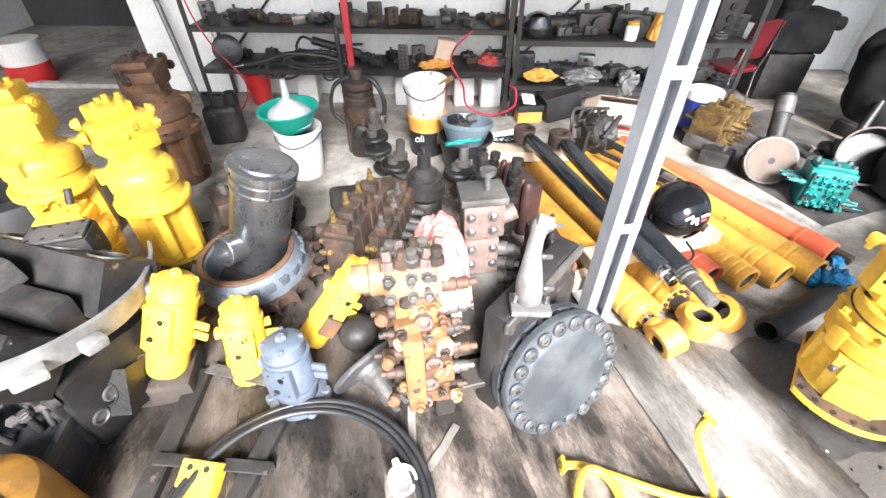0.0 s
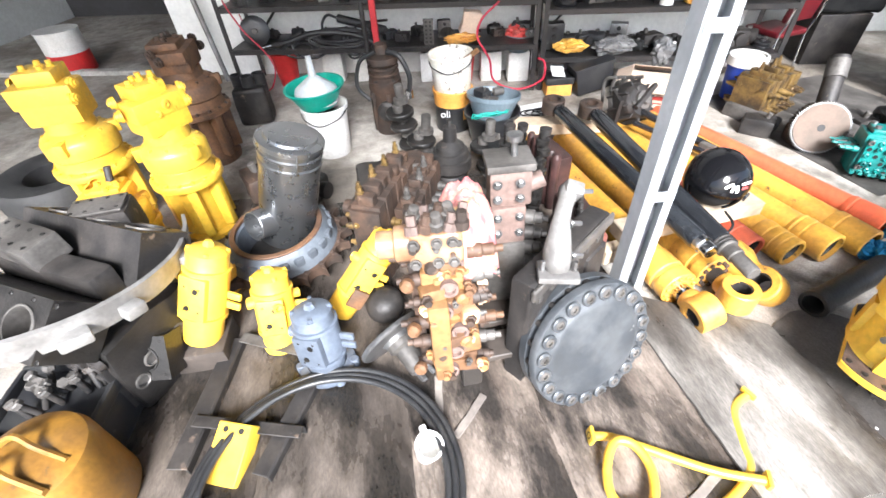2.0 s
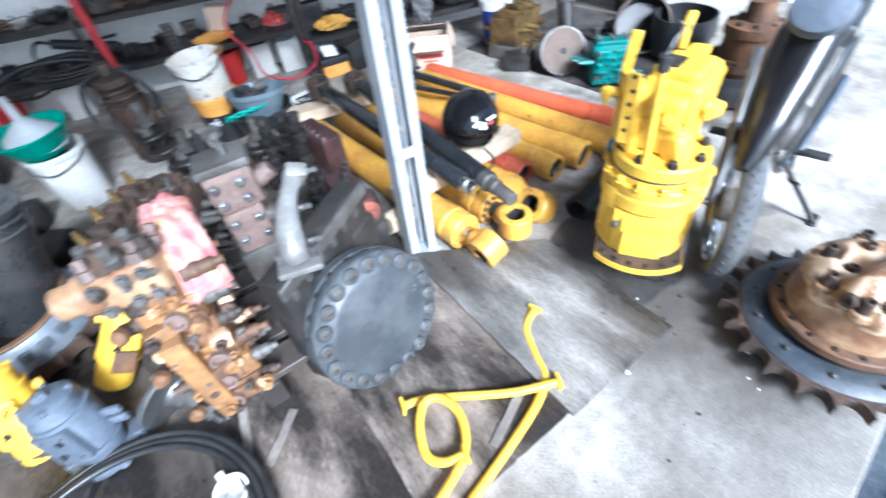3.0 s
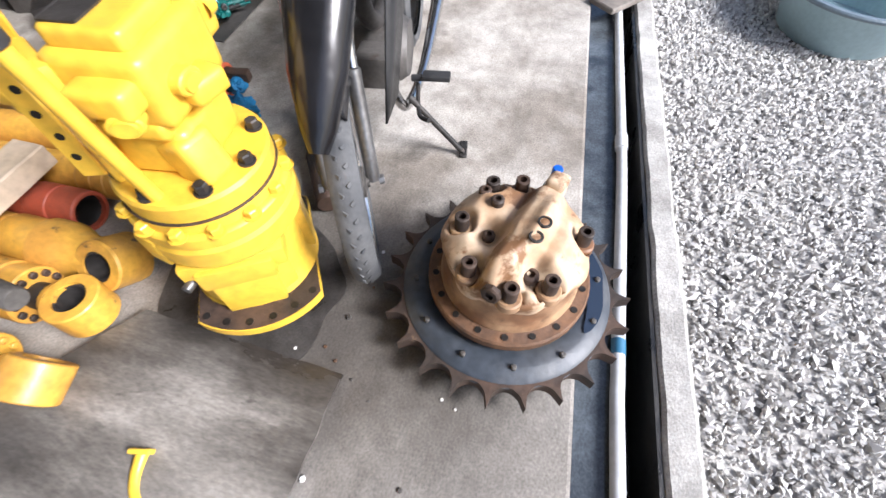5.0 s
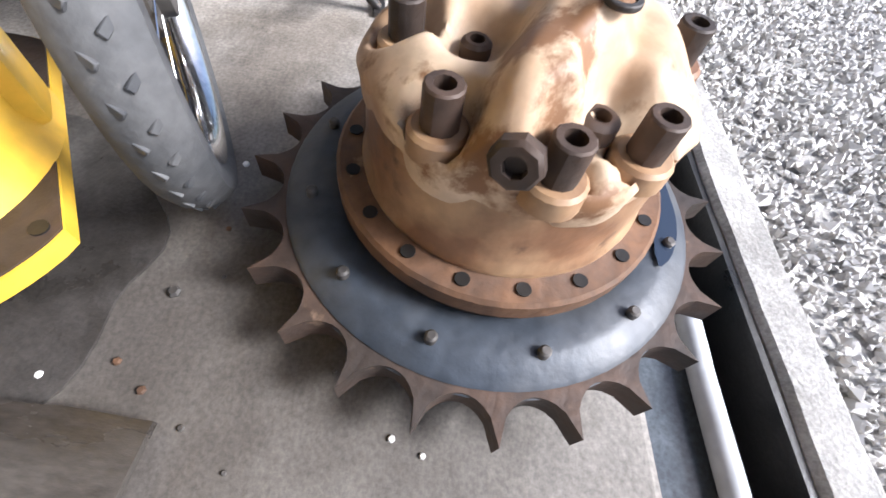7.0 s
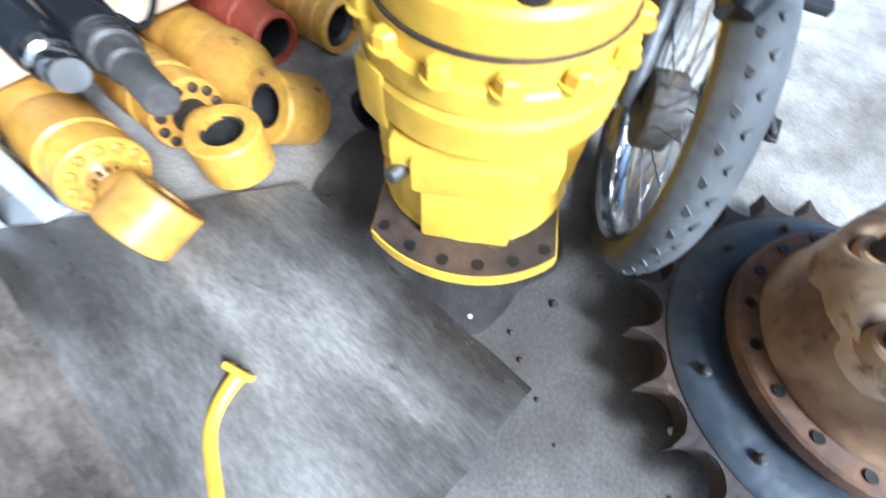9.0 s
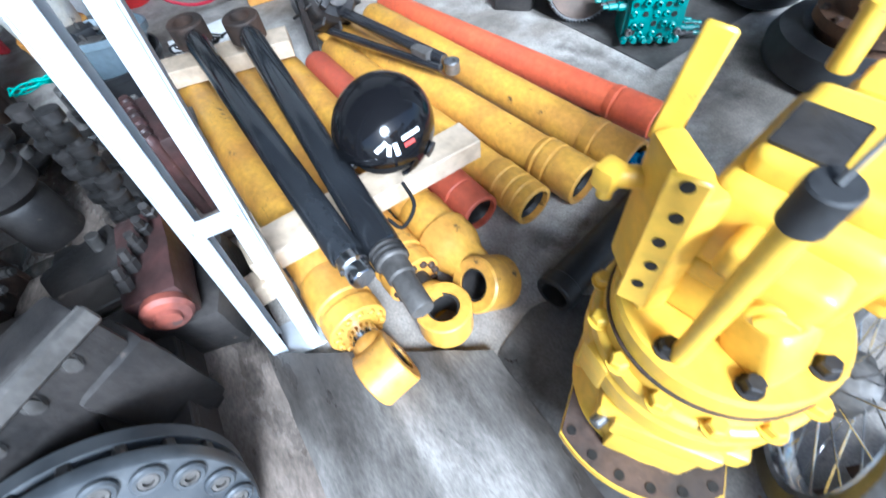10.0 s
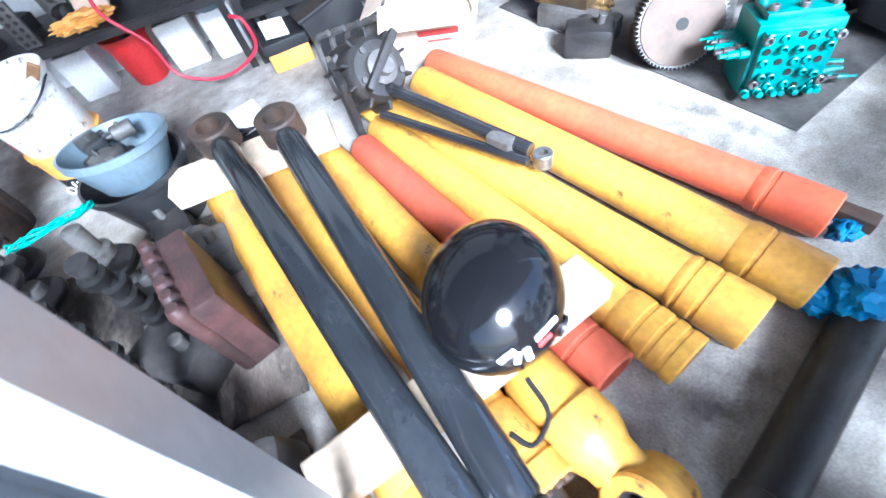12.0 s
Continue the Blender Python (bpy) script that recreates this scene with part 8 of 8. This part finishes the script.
part("back", lathe(B(), [(0, -0.1), (0.17, -0.1), (0.19, -0.06), (0.19, 0.0), (0.182, 0.02), (0.165, -0.05), (0, -0.06)], None, 40), IRON_BLACK, hr)
gd2 = thing("grey_duct", Matrix.Identity(4), "grey ribbed steel duct leaning behind the engine", "duct")
part("tube", bar(B(), (2.46, 3.08, 0.0), (2.56, 3.36, 0.40), 0.062, 20), IRON, gd2)
part("collar", bar(B(), (2.53, 3.27, 0.28), (2.555, 3.345, 0.38), 0.068, 20), IRON_GREY, gd2)
blue = bucket(pose(2.08, 3.62, 0.0), 0.1, 0.13, 0.33, surface("blue_plastic", (0.02, 0.06, 0.4), vary=0.06), "blue plastic pail with a white lid", None, False)
part("white_lid", lathe(B(), [(0.136, -0.05), (0.142, -0.05), (0.142, 0.014), (0.136, 0.018), (0.12, 0.016), (0.118, 0.006), (0, 0.006)], None, 36), PLASTIC_WHITE, blue, "white snap-on lid", m=pose(0, 0, 0.325))

ch = thing("red_chair", pose(2.54, 4.22, 0, 0, 0, 205) @ Matrix.Scale(0.78, 4), "red vinyl stacking chair with chrome legs", "chair")
part("seat", box(B(), 0.44, 0.42, 0.06, Matrix.Translation((0, 0, 0.45)), 0.025, 3), CLOTH_RED, ch)
part("backrest", box(B(), 0.40, 0.05, 0.42, pose(0, 0.21, 0.78, -10), 0.022, 3), CLOTH_RED, ch)
for s in (-1, 1):
    part("leg", sweep(B(), [(s * 0.2, -0.2, 0.0), (s * 0.2, -0.19, 0.3), (s * 0.2, -0.1, 0.42), (s * 0.2, 0.05, 0.42)], 0.012, 8), CHROME, ch)
    part("leg", sweep(B(), [(s * 0.2, 0.24, 0.0), (s * 0.2, 0.2, 0.4), (s * 0.2, 0.24, 0.6), (s * 0.2, 0.28, 0.98)], 0.012, 8), CHROME, ch)

cm = thing("covered_machine", pose(3.62, 3.62, 0, 0, 0, 20) @ Matrix.Scale(0.8, 4), "large machine under a black cloth cover", "machine")
bm = B()
bmesh.ops.create_icosphere(bm, subdivisions=4, radius=1)
for v in bm.verts:
    k = 1 + 0.2 * noise.noise(v.co * 1.6) + 0.03 * noise.noise(v.co * 5)
    v.co = Vector((v.co.x * 0.55 * k, v.co.y * 0.42 * k, 0.62 + v.co.z * 0.56 * k + 0.18 * max(0, v.co.x)))
part("cover", bm, CLOTH_BLACK, cm, "", 80)
part("handle_hump", rough_up(lathe(B(), [(0.16, 0), (0.14, 0.1), (0.08, 0.17), (0, 0.19)], pose(0.1, 0.05, 1.1), 24), 0.02, 8), CLOTH_BLACK, cm)
part("leg", bar(B(), (-0.72, -0.25, 0.0), (-0.35, -0.1, 0.62), 0.04, 12), IRON_BLACK, cm, "black steel leg")
for s in (-1, 1):
    part("foot", box(B(), 0.1, 0.3, 0.14, Matrix.Translation((s * 0.4, 0, 0.07)), 0.02, 2), IRON, cm)
en = thing("black_engine", pose(3.15, 4.5, 0, 0, 0, 0) @ Matrix.Scale(0.85, 4), "black engine on a dark stand in the recess", "engine")
part("stand", box(B(), 0.5, 0.4, 0.5, Matrix.Translation((0, 0, 0.25)), 0.02, 2), IRON, en)
part("block", rough_up(box(B(), 0.62, 0.42, 0.42, Matrix.Translation((0, 0, 0.71)), 0.06, 3), 0.03, 6), CLOTH_BLACK, en)
part("air_box", rough_up(lathe(B(), [(0.15, 0), (0.17, 0.1), (0.15, 0.28), (0.05, 0.34), (0, 0.35)], pose(-0.12, 0, 0.9), 24), 0.01, 8), CLOTH_BLACK, en)
part("snout", bar(B(), (0.25, -0.05, 0.8), (0.46, -0.05, 0.78), 0.07), CLOTH_BLACK, en)
cd = thing("dark_coat", pose(2.62, 4.35, 0.9), "dark cloth hanging in the recess", "cloth")
part("cloth", rough_up(box(B(), 0.4, 0.12, 1.1, Matrix.Translation((0, 0, 0.35)), 0.05, 2), 0.03, 5), CLOTH_BLACK, cd)

ty = thing("tyre_base", pose(3.0, 1.95, 0.0), "black rubber tyre lying flat under a rusty pump", "tyre")
part("tyre", lathe(B(), [(0.16, 0.03), (0.2, 0.0), (0.27, 0.0), (0.31, 0.03), (0.315, 0.09), (0.29, 0.14), (0.22, 0.16), (0.17, 0.13), (0.16, 0.03)], None, 48), RUBBER, ty)
rp = thing("rusty_pump", pose(3.0, 1.95, 0.03), "rusty brown swing pump standing in a tyre", "pump")
part("drum", rough_up(lathe(B(), [(0, 0), (0.16, 0), (0.165, 0.14), (0.2, 0.15), (0.2, 0.19), (0.15, 0.2), (0.14, 0.32), (0.16, 0.33), (0.16, 0.38), (0.08, 0.4), (0.07, 0.5), (0, 0.5)], None, 36), 0.005, 12), RUST, rp)
bolt_ring(hexbolt(rp, RUST_DARK, 0.014, 0.016), 12, 0.18, 0.189)
bolt_ring(hexbolt(rp, RUST_DARK, 0.012, 0.02), 8, 0.12, 0.385)
sd = thing("black_seat_shell", pose(3.05, 2.55, 0.0), "curved black plastic seat shell on the floor", "seat")
part("shell", rough_up(lathe(B(), [(0.12, 0), (0.19, 0.04), (0.22, 0.2), (0.21, 0.3), (0.2, 0.3), (0.2, 0.2), (0.17, 0.06), (0, 0.05)], None, 36), 0.012, 6), PLASTIC_BLACK, sd)
ty2 = thing("tyre_base", pose(-2.75, 2.15, 0.0), "black rubber tyre lying flat on the floor", "tyre")
part("tyre", lathe(B(), [(0.16, 0.03), (0.2, 0.0), (0.3, 0.0), (0.34, 0.03), (0.345, 0.13), (0.32, 0.19), (0.22, 0.2), (0.17, 0.17), (0.16, 0.03)], None, 48), RUBBER, ty2)
dr = thing("paint_drum", pose(-4.5, 4.55, 0.0), "red and white steel paint drum", "drum")
part("lower", lathe(B(), [(0, 0), (0.2, 0), (0.205, 0.01), (0.205, 0.2)], None, 36), PLASTIC_RED, dr, "red painted lower half")
part("upper", lathe(B(), [(0.205, 0.2), (0.205, 0.4), (0.212, 0.405), (0.212, 0.42), (0.19, 0.42), (0, 0.41)], None, 36), PLASTIC_WHITE, dr, "white upper half")

# ---- motorcycle ----
COWL_BLACK = surface("scratched_black_plastic", (0.008, 0.008, 0.009), (0.012, 0.012, 0.014), 0.2, 0, 8, 0.02, 60, (0.03, 0.03, 0.034), 0.08, 14, 0.0, 0.06)
bike = thing("motorcycle", pose(1.845, 0.845, 0.0, 0, 0, 31), "small black motorcycle parked with its front wheel turned", "motorcycle")
RW = 0.285
wm = Matrix.Translation((0, 0, RW)) @ TURN(radians(17), 4, "Z") @ TURN(radians(90), 4, "X")
fw = part("front_wheel", lathe(B(), [(0.222, -0.028), (0.232, -0.033), (0.236, -0.026), (0.226, -0.018), (0.222, 0.0), (0.226, 0.018), (0.236, 0.026), (0.232, 0.033), (0.222, 0.028), (0.214, 0.012), (0.214, -0.012), (0.222, -0.028)], None, 64), CHROME, bike, "bright steel wheel rim", m=wm)
part("tyre", lathe(B(), [(0.23, -0.026), (0.25, -0.038), (0.268, -0.036), (0.28, -0.022), (RW, 0.0), (0.28, 0.022), (0.268, 0.036), (0.25, 0.038), (0.23, 0.026)], None, 72), TYRE, fw, "grey dusty tyre")
tread = part("tread_bar", box(B(), 0.005, 0.009, 0.034, None, 0.001), TYRE, fw)
for i in range(84):
    s = 1 if i % 2 else -1
    mm = TURN(2 * math.pi * i / 84, 4, "Z") @ Matrix.Translation((0.2775, 0, s * 0.017)) @ TURN(radians(-s * 36), 4, "Y") @ TURN(radians(s * 38), 4, "X")
    if i == 0:
        tread.matrix_local = mm
    else:
        again(tread, mm)
part("hub", lathe(B(), [(0, -0.05), (0.018, -0.05), (0.018, -0.042), (0.062, -0.036), (0.066, -0.03), (0.066, 0.015), (0.045, 0.02), (0.045, 0.036), (0.018, 0.042), (0.018, 0.05), (0, 0.05)], None, 32), IRON_GREY, fw, "grey drum brake hub")
spoke = part("spoke", bar(B(), (0.05, 0, 0.02), (0.216, 0.055, 0.0), 0.0017, 6), CHROME, fw)
for i in range(1, 28):
    mm = TURN(2 * math.pi * i / 28, 4, "Z")
    if i % 2:
        mm = mm @ TURN(math.pi, 4, "X")
    again(spoke, mm)
fk = Matrix.Translation((0, 0, RW)) @ TURN(radians(17), 4, "Z")
for s in (-1, 1):
    bm = bar(B(), fk @ Vector((0, s * 0.062, 0)), fk @ Vector((0.13, s * 0.062, 0.27)), 0.02, 16)
    part("fork_leg", bm, STEEL, bike, "grey metal fork leg")
    part("fork_tube", bar(B(), fk @ Vector((0.13, s * 0.062, 0.27)), fk @ Vector((0.24, s * 0.062, 0.5)), 0.015, 14), CHROME, bike)
    part("axle_nut", lathe(B(), [(0.014, 0), (0.014, 0.014), (0, 0.016)], fk @ pose(0, s * 0.078, 0, -90 * s), 6), STEEL, bike)
# front mudguard: a narrow curved shell over the wheel
bm = B()
rows = []
for i in range(25):
    a = radians(15 + 88 * i / 24)
    w = 0.058 * (0.55 + 0.45 * math.sin(radians(180 * i / 24)))
    rows.append([bm.verts.new(fk @ Vector((0.315 * math.cos(a) * (1 if abs(t) < 0.9 else 0.96), w * t, 0.315 * math.sin(a) - 0.035 * t * t))) for t in (-1, -0.6, 0, 0.6, 1)])
for p, q in zip(rows, rows[1:]):
    for j in range(4):
        bm.faces.new((p[j], p[j + 1], q[j + 1], q[j]))
fe = part("front_mudguard", bm, COWL_BLACK, bike)
md = fe.modifiers.new("thickness", "SOLIDIFY")
md.thickness = 0.004
# leg shield / fairing: tapering black body above the wheel, towards the rider
bm = B()
rows = []
for (x, z, w, t) in ((-0.15, 0.53, 0.022, 0.02), (-0.12, 0.57, 0.042, 0.035), (-0.05, 0.66, 0.066, 0.05), (0.05, 0.76, 0.078, 0.06), (0.14, 0.86, 0.085, 0.065), (0.24, 0.96, 0.09, 0.06)):
    rows.append([bm.verts.new((x + t * (0.6 - math.cos(a)) , w * math.sin(a), z + 0.02 * math.cos(a))) for a in (2 * math.pi * j / 16 for j in range(16))])
for p, q in zip(rows, rows[1:]):
    for j in range(16):
        k = (j + 1) % 16
        bm.faces.new((p[j], p[k], q[k], q[j]))
bm.faces.new(rows[0][::-1])
bm.faces.new(rows[-1])
part("front_cowl", bm, COWL_BLACK, bike, "glossy black front cowl")
for s in (-1, 1):
    bm = B()
    rows = []
    for (x, z, w) in ((0.17, 0.36, 0.03), (0.22, 0.5, 0.05), (0.28, 0.65, 0.07), (0.34, 0.78, 0.07)):
        rows.append([bm.verts.new((x + dx, s * (0.075 + w * (0.3 + dx * 3)), z)) for dx in (0, 0.07, 0.14)])
    for p, q in zip(rows, rows[1:]):
        for j in range(2):
            bm.faces.new((p[j], p[j + 1], q[j + 1], q[j]))
    lg = part("leg_shield", bm, PLASTIC_BLACK, bike)
    md = lg.modifiers.new("thickness", "SOLIDIFY")
    md.thickness = 0.006
part("headlamp", lathe(B(), [(0, -0.02), (0.07, -0.02), (0.085, 0.02), (0.08, 0.06), (0, 0.08)], pose(0.14, 0, 0.93, 0, -50, 0), 28), GREYBLUE, bike, "grey headlamp surround")
part("handlebar", sweep(B(), [(0.46, -0.34, 1.0), (0.40, -0.2, 1.02), (0.34, -0.06, 0.98), (0.34, 0.06, 0.98), (0.40, 0.2, 1.02), (0.46, 0.34, 1.0)], 0.012, 10), PLASTIC_BLACK, bike)
part("dashboard", rough_up(box(B(), 0.16, 0.3, 0.06, pose(0.34, 0, 0.99, 0, 30, 0), 0.02, 3), 0.004, 10), surface("scuffed_grey_plastic", (0.16, 0.19, 0.23), (0.05, 0.055, 0.06), 0.4, 0, 25, 0.1, 60, (0.5, 0.55, 0.6), 0.3, 20), bike, "scuffed grey patterned dashboard")
part("frame_tube", sweep(B(), [(0.32, 0, 0.8), (0.42, 0, 0.55), (0.6, 0, 0.45), (0.9, 0, 0.5), (1.1, 0, 0.62)], 0.028, 12), IRON, bike)
part("engine", rough_up(lathe(B(), [(0, -0.09), (0.09, -0.09), (0.11, -0.06), (0.11, 0.06), (0.09, 0.09), (0, 0.09)], pose(0.62, 0, 0.32, 90), 24), 0.006, 12), IRON_GREY, bike)
part("cylinder", box(B(), 0.17, 0.12, 0.1, pose(0.48, 0, 0.35, 0, 8, 0), 0.012, 2), IRON_GREY, bike)
part("exhaust", sweep(B(), [(0.42, -0.05, 0.3), (0.46, -0.09, 0.2), (0.7, -0.12, 0.18), (1.0, -0.14, 0.24), (1.25, -0.15, 0.3)], lambda f: 0.018 + 0.025 * max(0, f - 0.5), 12), CHROME, bike)
part("seat", rough_up(box(B(), 0.6, 0.22, 0.09, pose(0.86, 0, 0.73), 0.035, 3), 0.006, 6), PLASTIC_BLACK, bike)
part("rear_body", rough_up(box(B(), 0.7, 0.16, 0.16, pose(0.9, 0, 0.63), 0.05, 3), 0.008, 6), BLACK_GLOSS, bike)
rw = part("rear_wheel", pipe(B(), 0.236, 0.214, 0.05, None, 48, 0.004), CHROME, bike, m=pose(1.22, 0.025, RW, 90))
part("tyre", lathe(B(), [(0.23, -0.01), (0.25, -0.02), (0.28, -0.005), (RW, 0.025), (0.28, 0.055), (0.25, 0.07), (0.23, 0.06)], None, 56), TYRE, rw)
part("hub", drum(B(), 0.06, 0.09, pose(0, 0, -0.02), 24), IRON_GREY, rw)
for s in (-1, 1):
    part("footpeg", bar(B(), (0.55, s * 0.1, 0.25), (0.55, s * 0.2, 0.26), 0.013, 10), RUBBER, bike)
    part("peg_rubber", box(B(), 0.045, 0.1, 0.02, pose(0.55, s * 0.19, 0.262), 0.006, 2), RUBBER, bike, "ribbed black peg rubber")
part("kickstand", bar(B(), (0.46, -0.1, 0.24), (0.44, -0.30, 0.01), 0.011, 10), IRON, bike)
part("kickstand_foot", box(B(), 0.09, 0.03, 0.01, pose(0.46, -0.30, 0.008), 0.003), IRON, bike)
part("gear_lever", sweep(B(), [(0.56, -0.12, 0.22), (0.42, -0.14, 0.2), (0.36, -0.18, 0.22)], 0.008, 8), IRON, bike)
for s in (-1, 1):
    part("mirror_stalk", sweep(B(), [(0.40, s * 0.2, 1.02), (0.38, s * 0.22, 1.12), (0.40, s * 0.27, 1.2)], 0.005, 6), PLASTIC_BLACK, bike)
    part("mirror", rough_up(box(B(), 0.02, 0.11, 0.07, pose(0.40, s * 0.29, 1.23), 0.009, 2), 0.001, 10), PLASTIC_BLACK, bike)

# ---- by the drain ----
bt = thing("water_bottle", pose(2.265, 0.405, 0.0), "clear plastic water bottle with a blue cap", "bottle")
part("body", lathe(B(), [(0, 0.004), (0.028, 0.0), (0.034, 0.008), (0.034, 0.06), (0.031, 0.07), (0.034, 0.08), (0.034, 0.15), (0.03, 0.18), (0.014, 0.215), (0.0135, 0.235)], None, 28), CLEAR, bt)
part("cap", lathe(B(), [(0.0165, 0.232), (0.0165, 0.256), (0.014, 0.26), (0, 0.26)], None, 20), BOTTLE_BLUE, bt, "bright blue cap")
ib = thing("iron_bar", along(1.865, 1.03, 2.17, 1.45, 0.045)[0], "short thick rusty iron shaft on the floor", "shaft")
part("shaft", lathe(B(), [(0, 0), (0.036, 0), (0.04, 0.005), (0.04, 0.25), (0.034, 0.26), (0.034, 0.5), (0, 0.5)], None, 24), RUST_DARK, ib)
bp = part("scrap_board", rough_up(box(B(), 0.62, 0.17, 0.03, None, 0.006), 0.006, 6), WOOD_GREY, None, smooth=30)
bp.matrix_world = pose(3.98, 0.74, 0.018, 0, 0, -18)
tagged(bp, "weathered board bridging the drain", "board")
cbk = part("concrete_block", rough_up(box(B(), 0.5, 0.28, 0.1, None, 0.012, 2), 0.006, 8), KERB, None, smooth=30)
cbk.matrix_world = pose(4.45, 0.98, 0.052, 0, 0, 20)
tagged(cbk, "rough grey concrete slab over the drain", "slab")
tub = thing("wash_tub", pose(4.22, -0.2, -0.02), "pale blue-grey plastic wash tub on the gravel", "tub")
part("rim", pipe(B(), 0.35, 0.322, 0.02, pose(0, 0, 0.205), 56, 0.006), PLASTIC_GREY, tub)
part("shell", lathe(B(), [(0, 0), (0.26, 0), (0.27, 0.01), (0.325, 0.2), (0.33, 0.205), (0.322, 0.21), (0.265, 0.02), (0, 0.015)], None, 56), surface("pale_blue_plastic", (0.34, 0.46, 0.49), (0.30, 0.41, 0.44), 0.4, 0, 3, 0.05, 50, vary=0.06), tub)
for i in range(26):
    rnd2 = random.Random(i + 300)
    nut = part("debris_bit", lathe(B(), [(0, 0), (0.008, 0), (0.009, 0.004), (0.006, 0.008), (0, 0.008)], None, 6), [IRON_GREY, PLASTIC_WHITE, RUST][i % 3], None, smooth=20)
    nut.matrix_world = pose(1.2 + rnd2.uniform(-0.1, 0.75), 0.55 + rnd2.uniform(-0.35, 0.35), 0.001 if i % 2 else 0.0005, 0, 0, i * 33) @ Matrix.Scale(rnd2.uniform(0.4, 1.1), 4)
    tagged(nut, "tiny bit of debris on the floor", "debris", "debris on the floor")
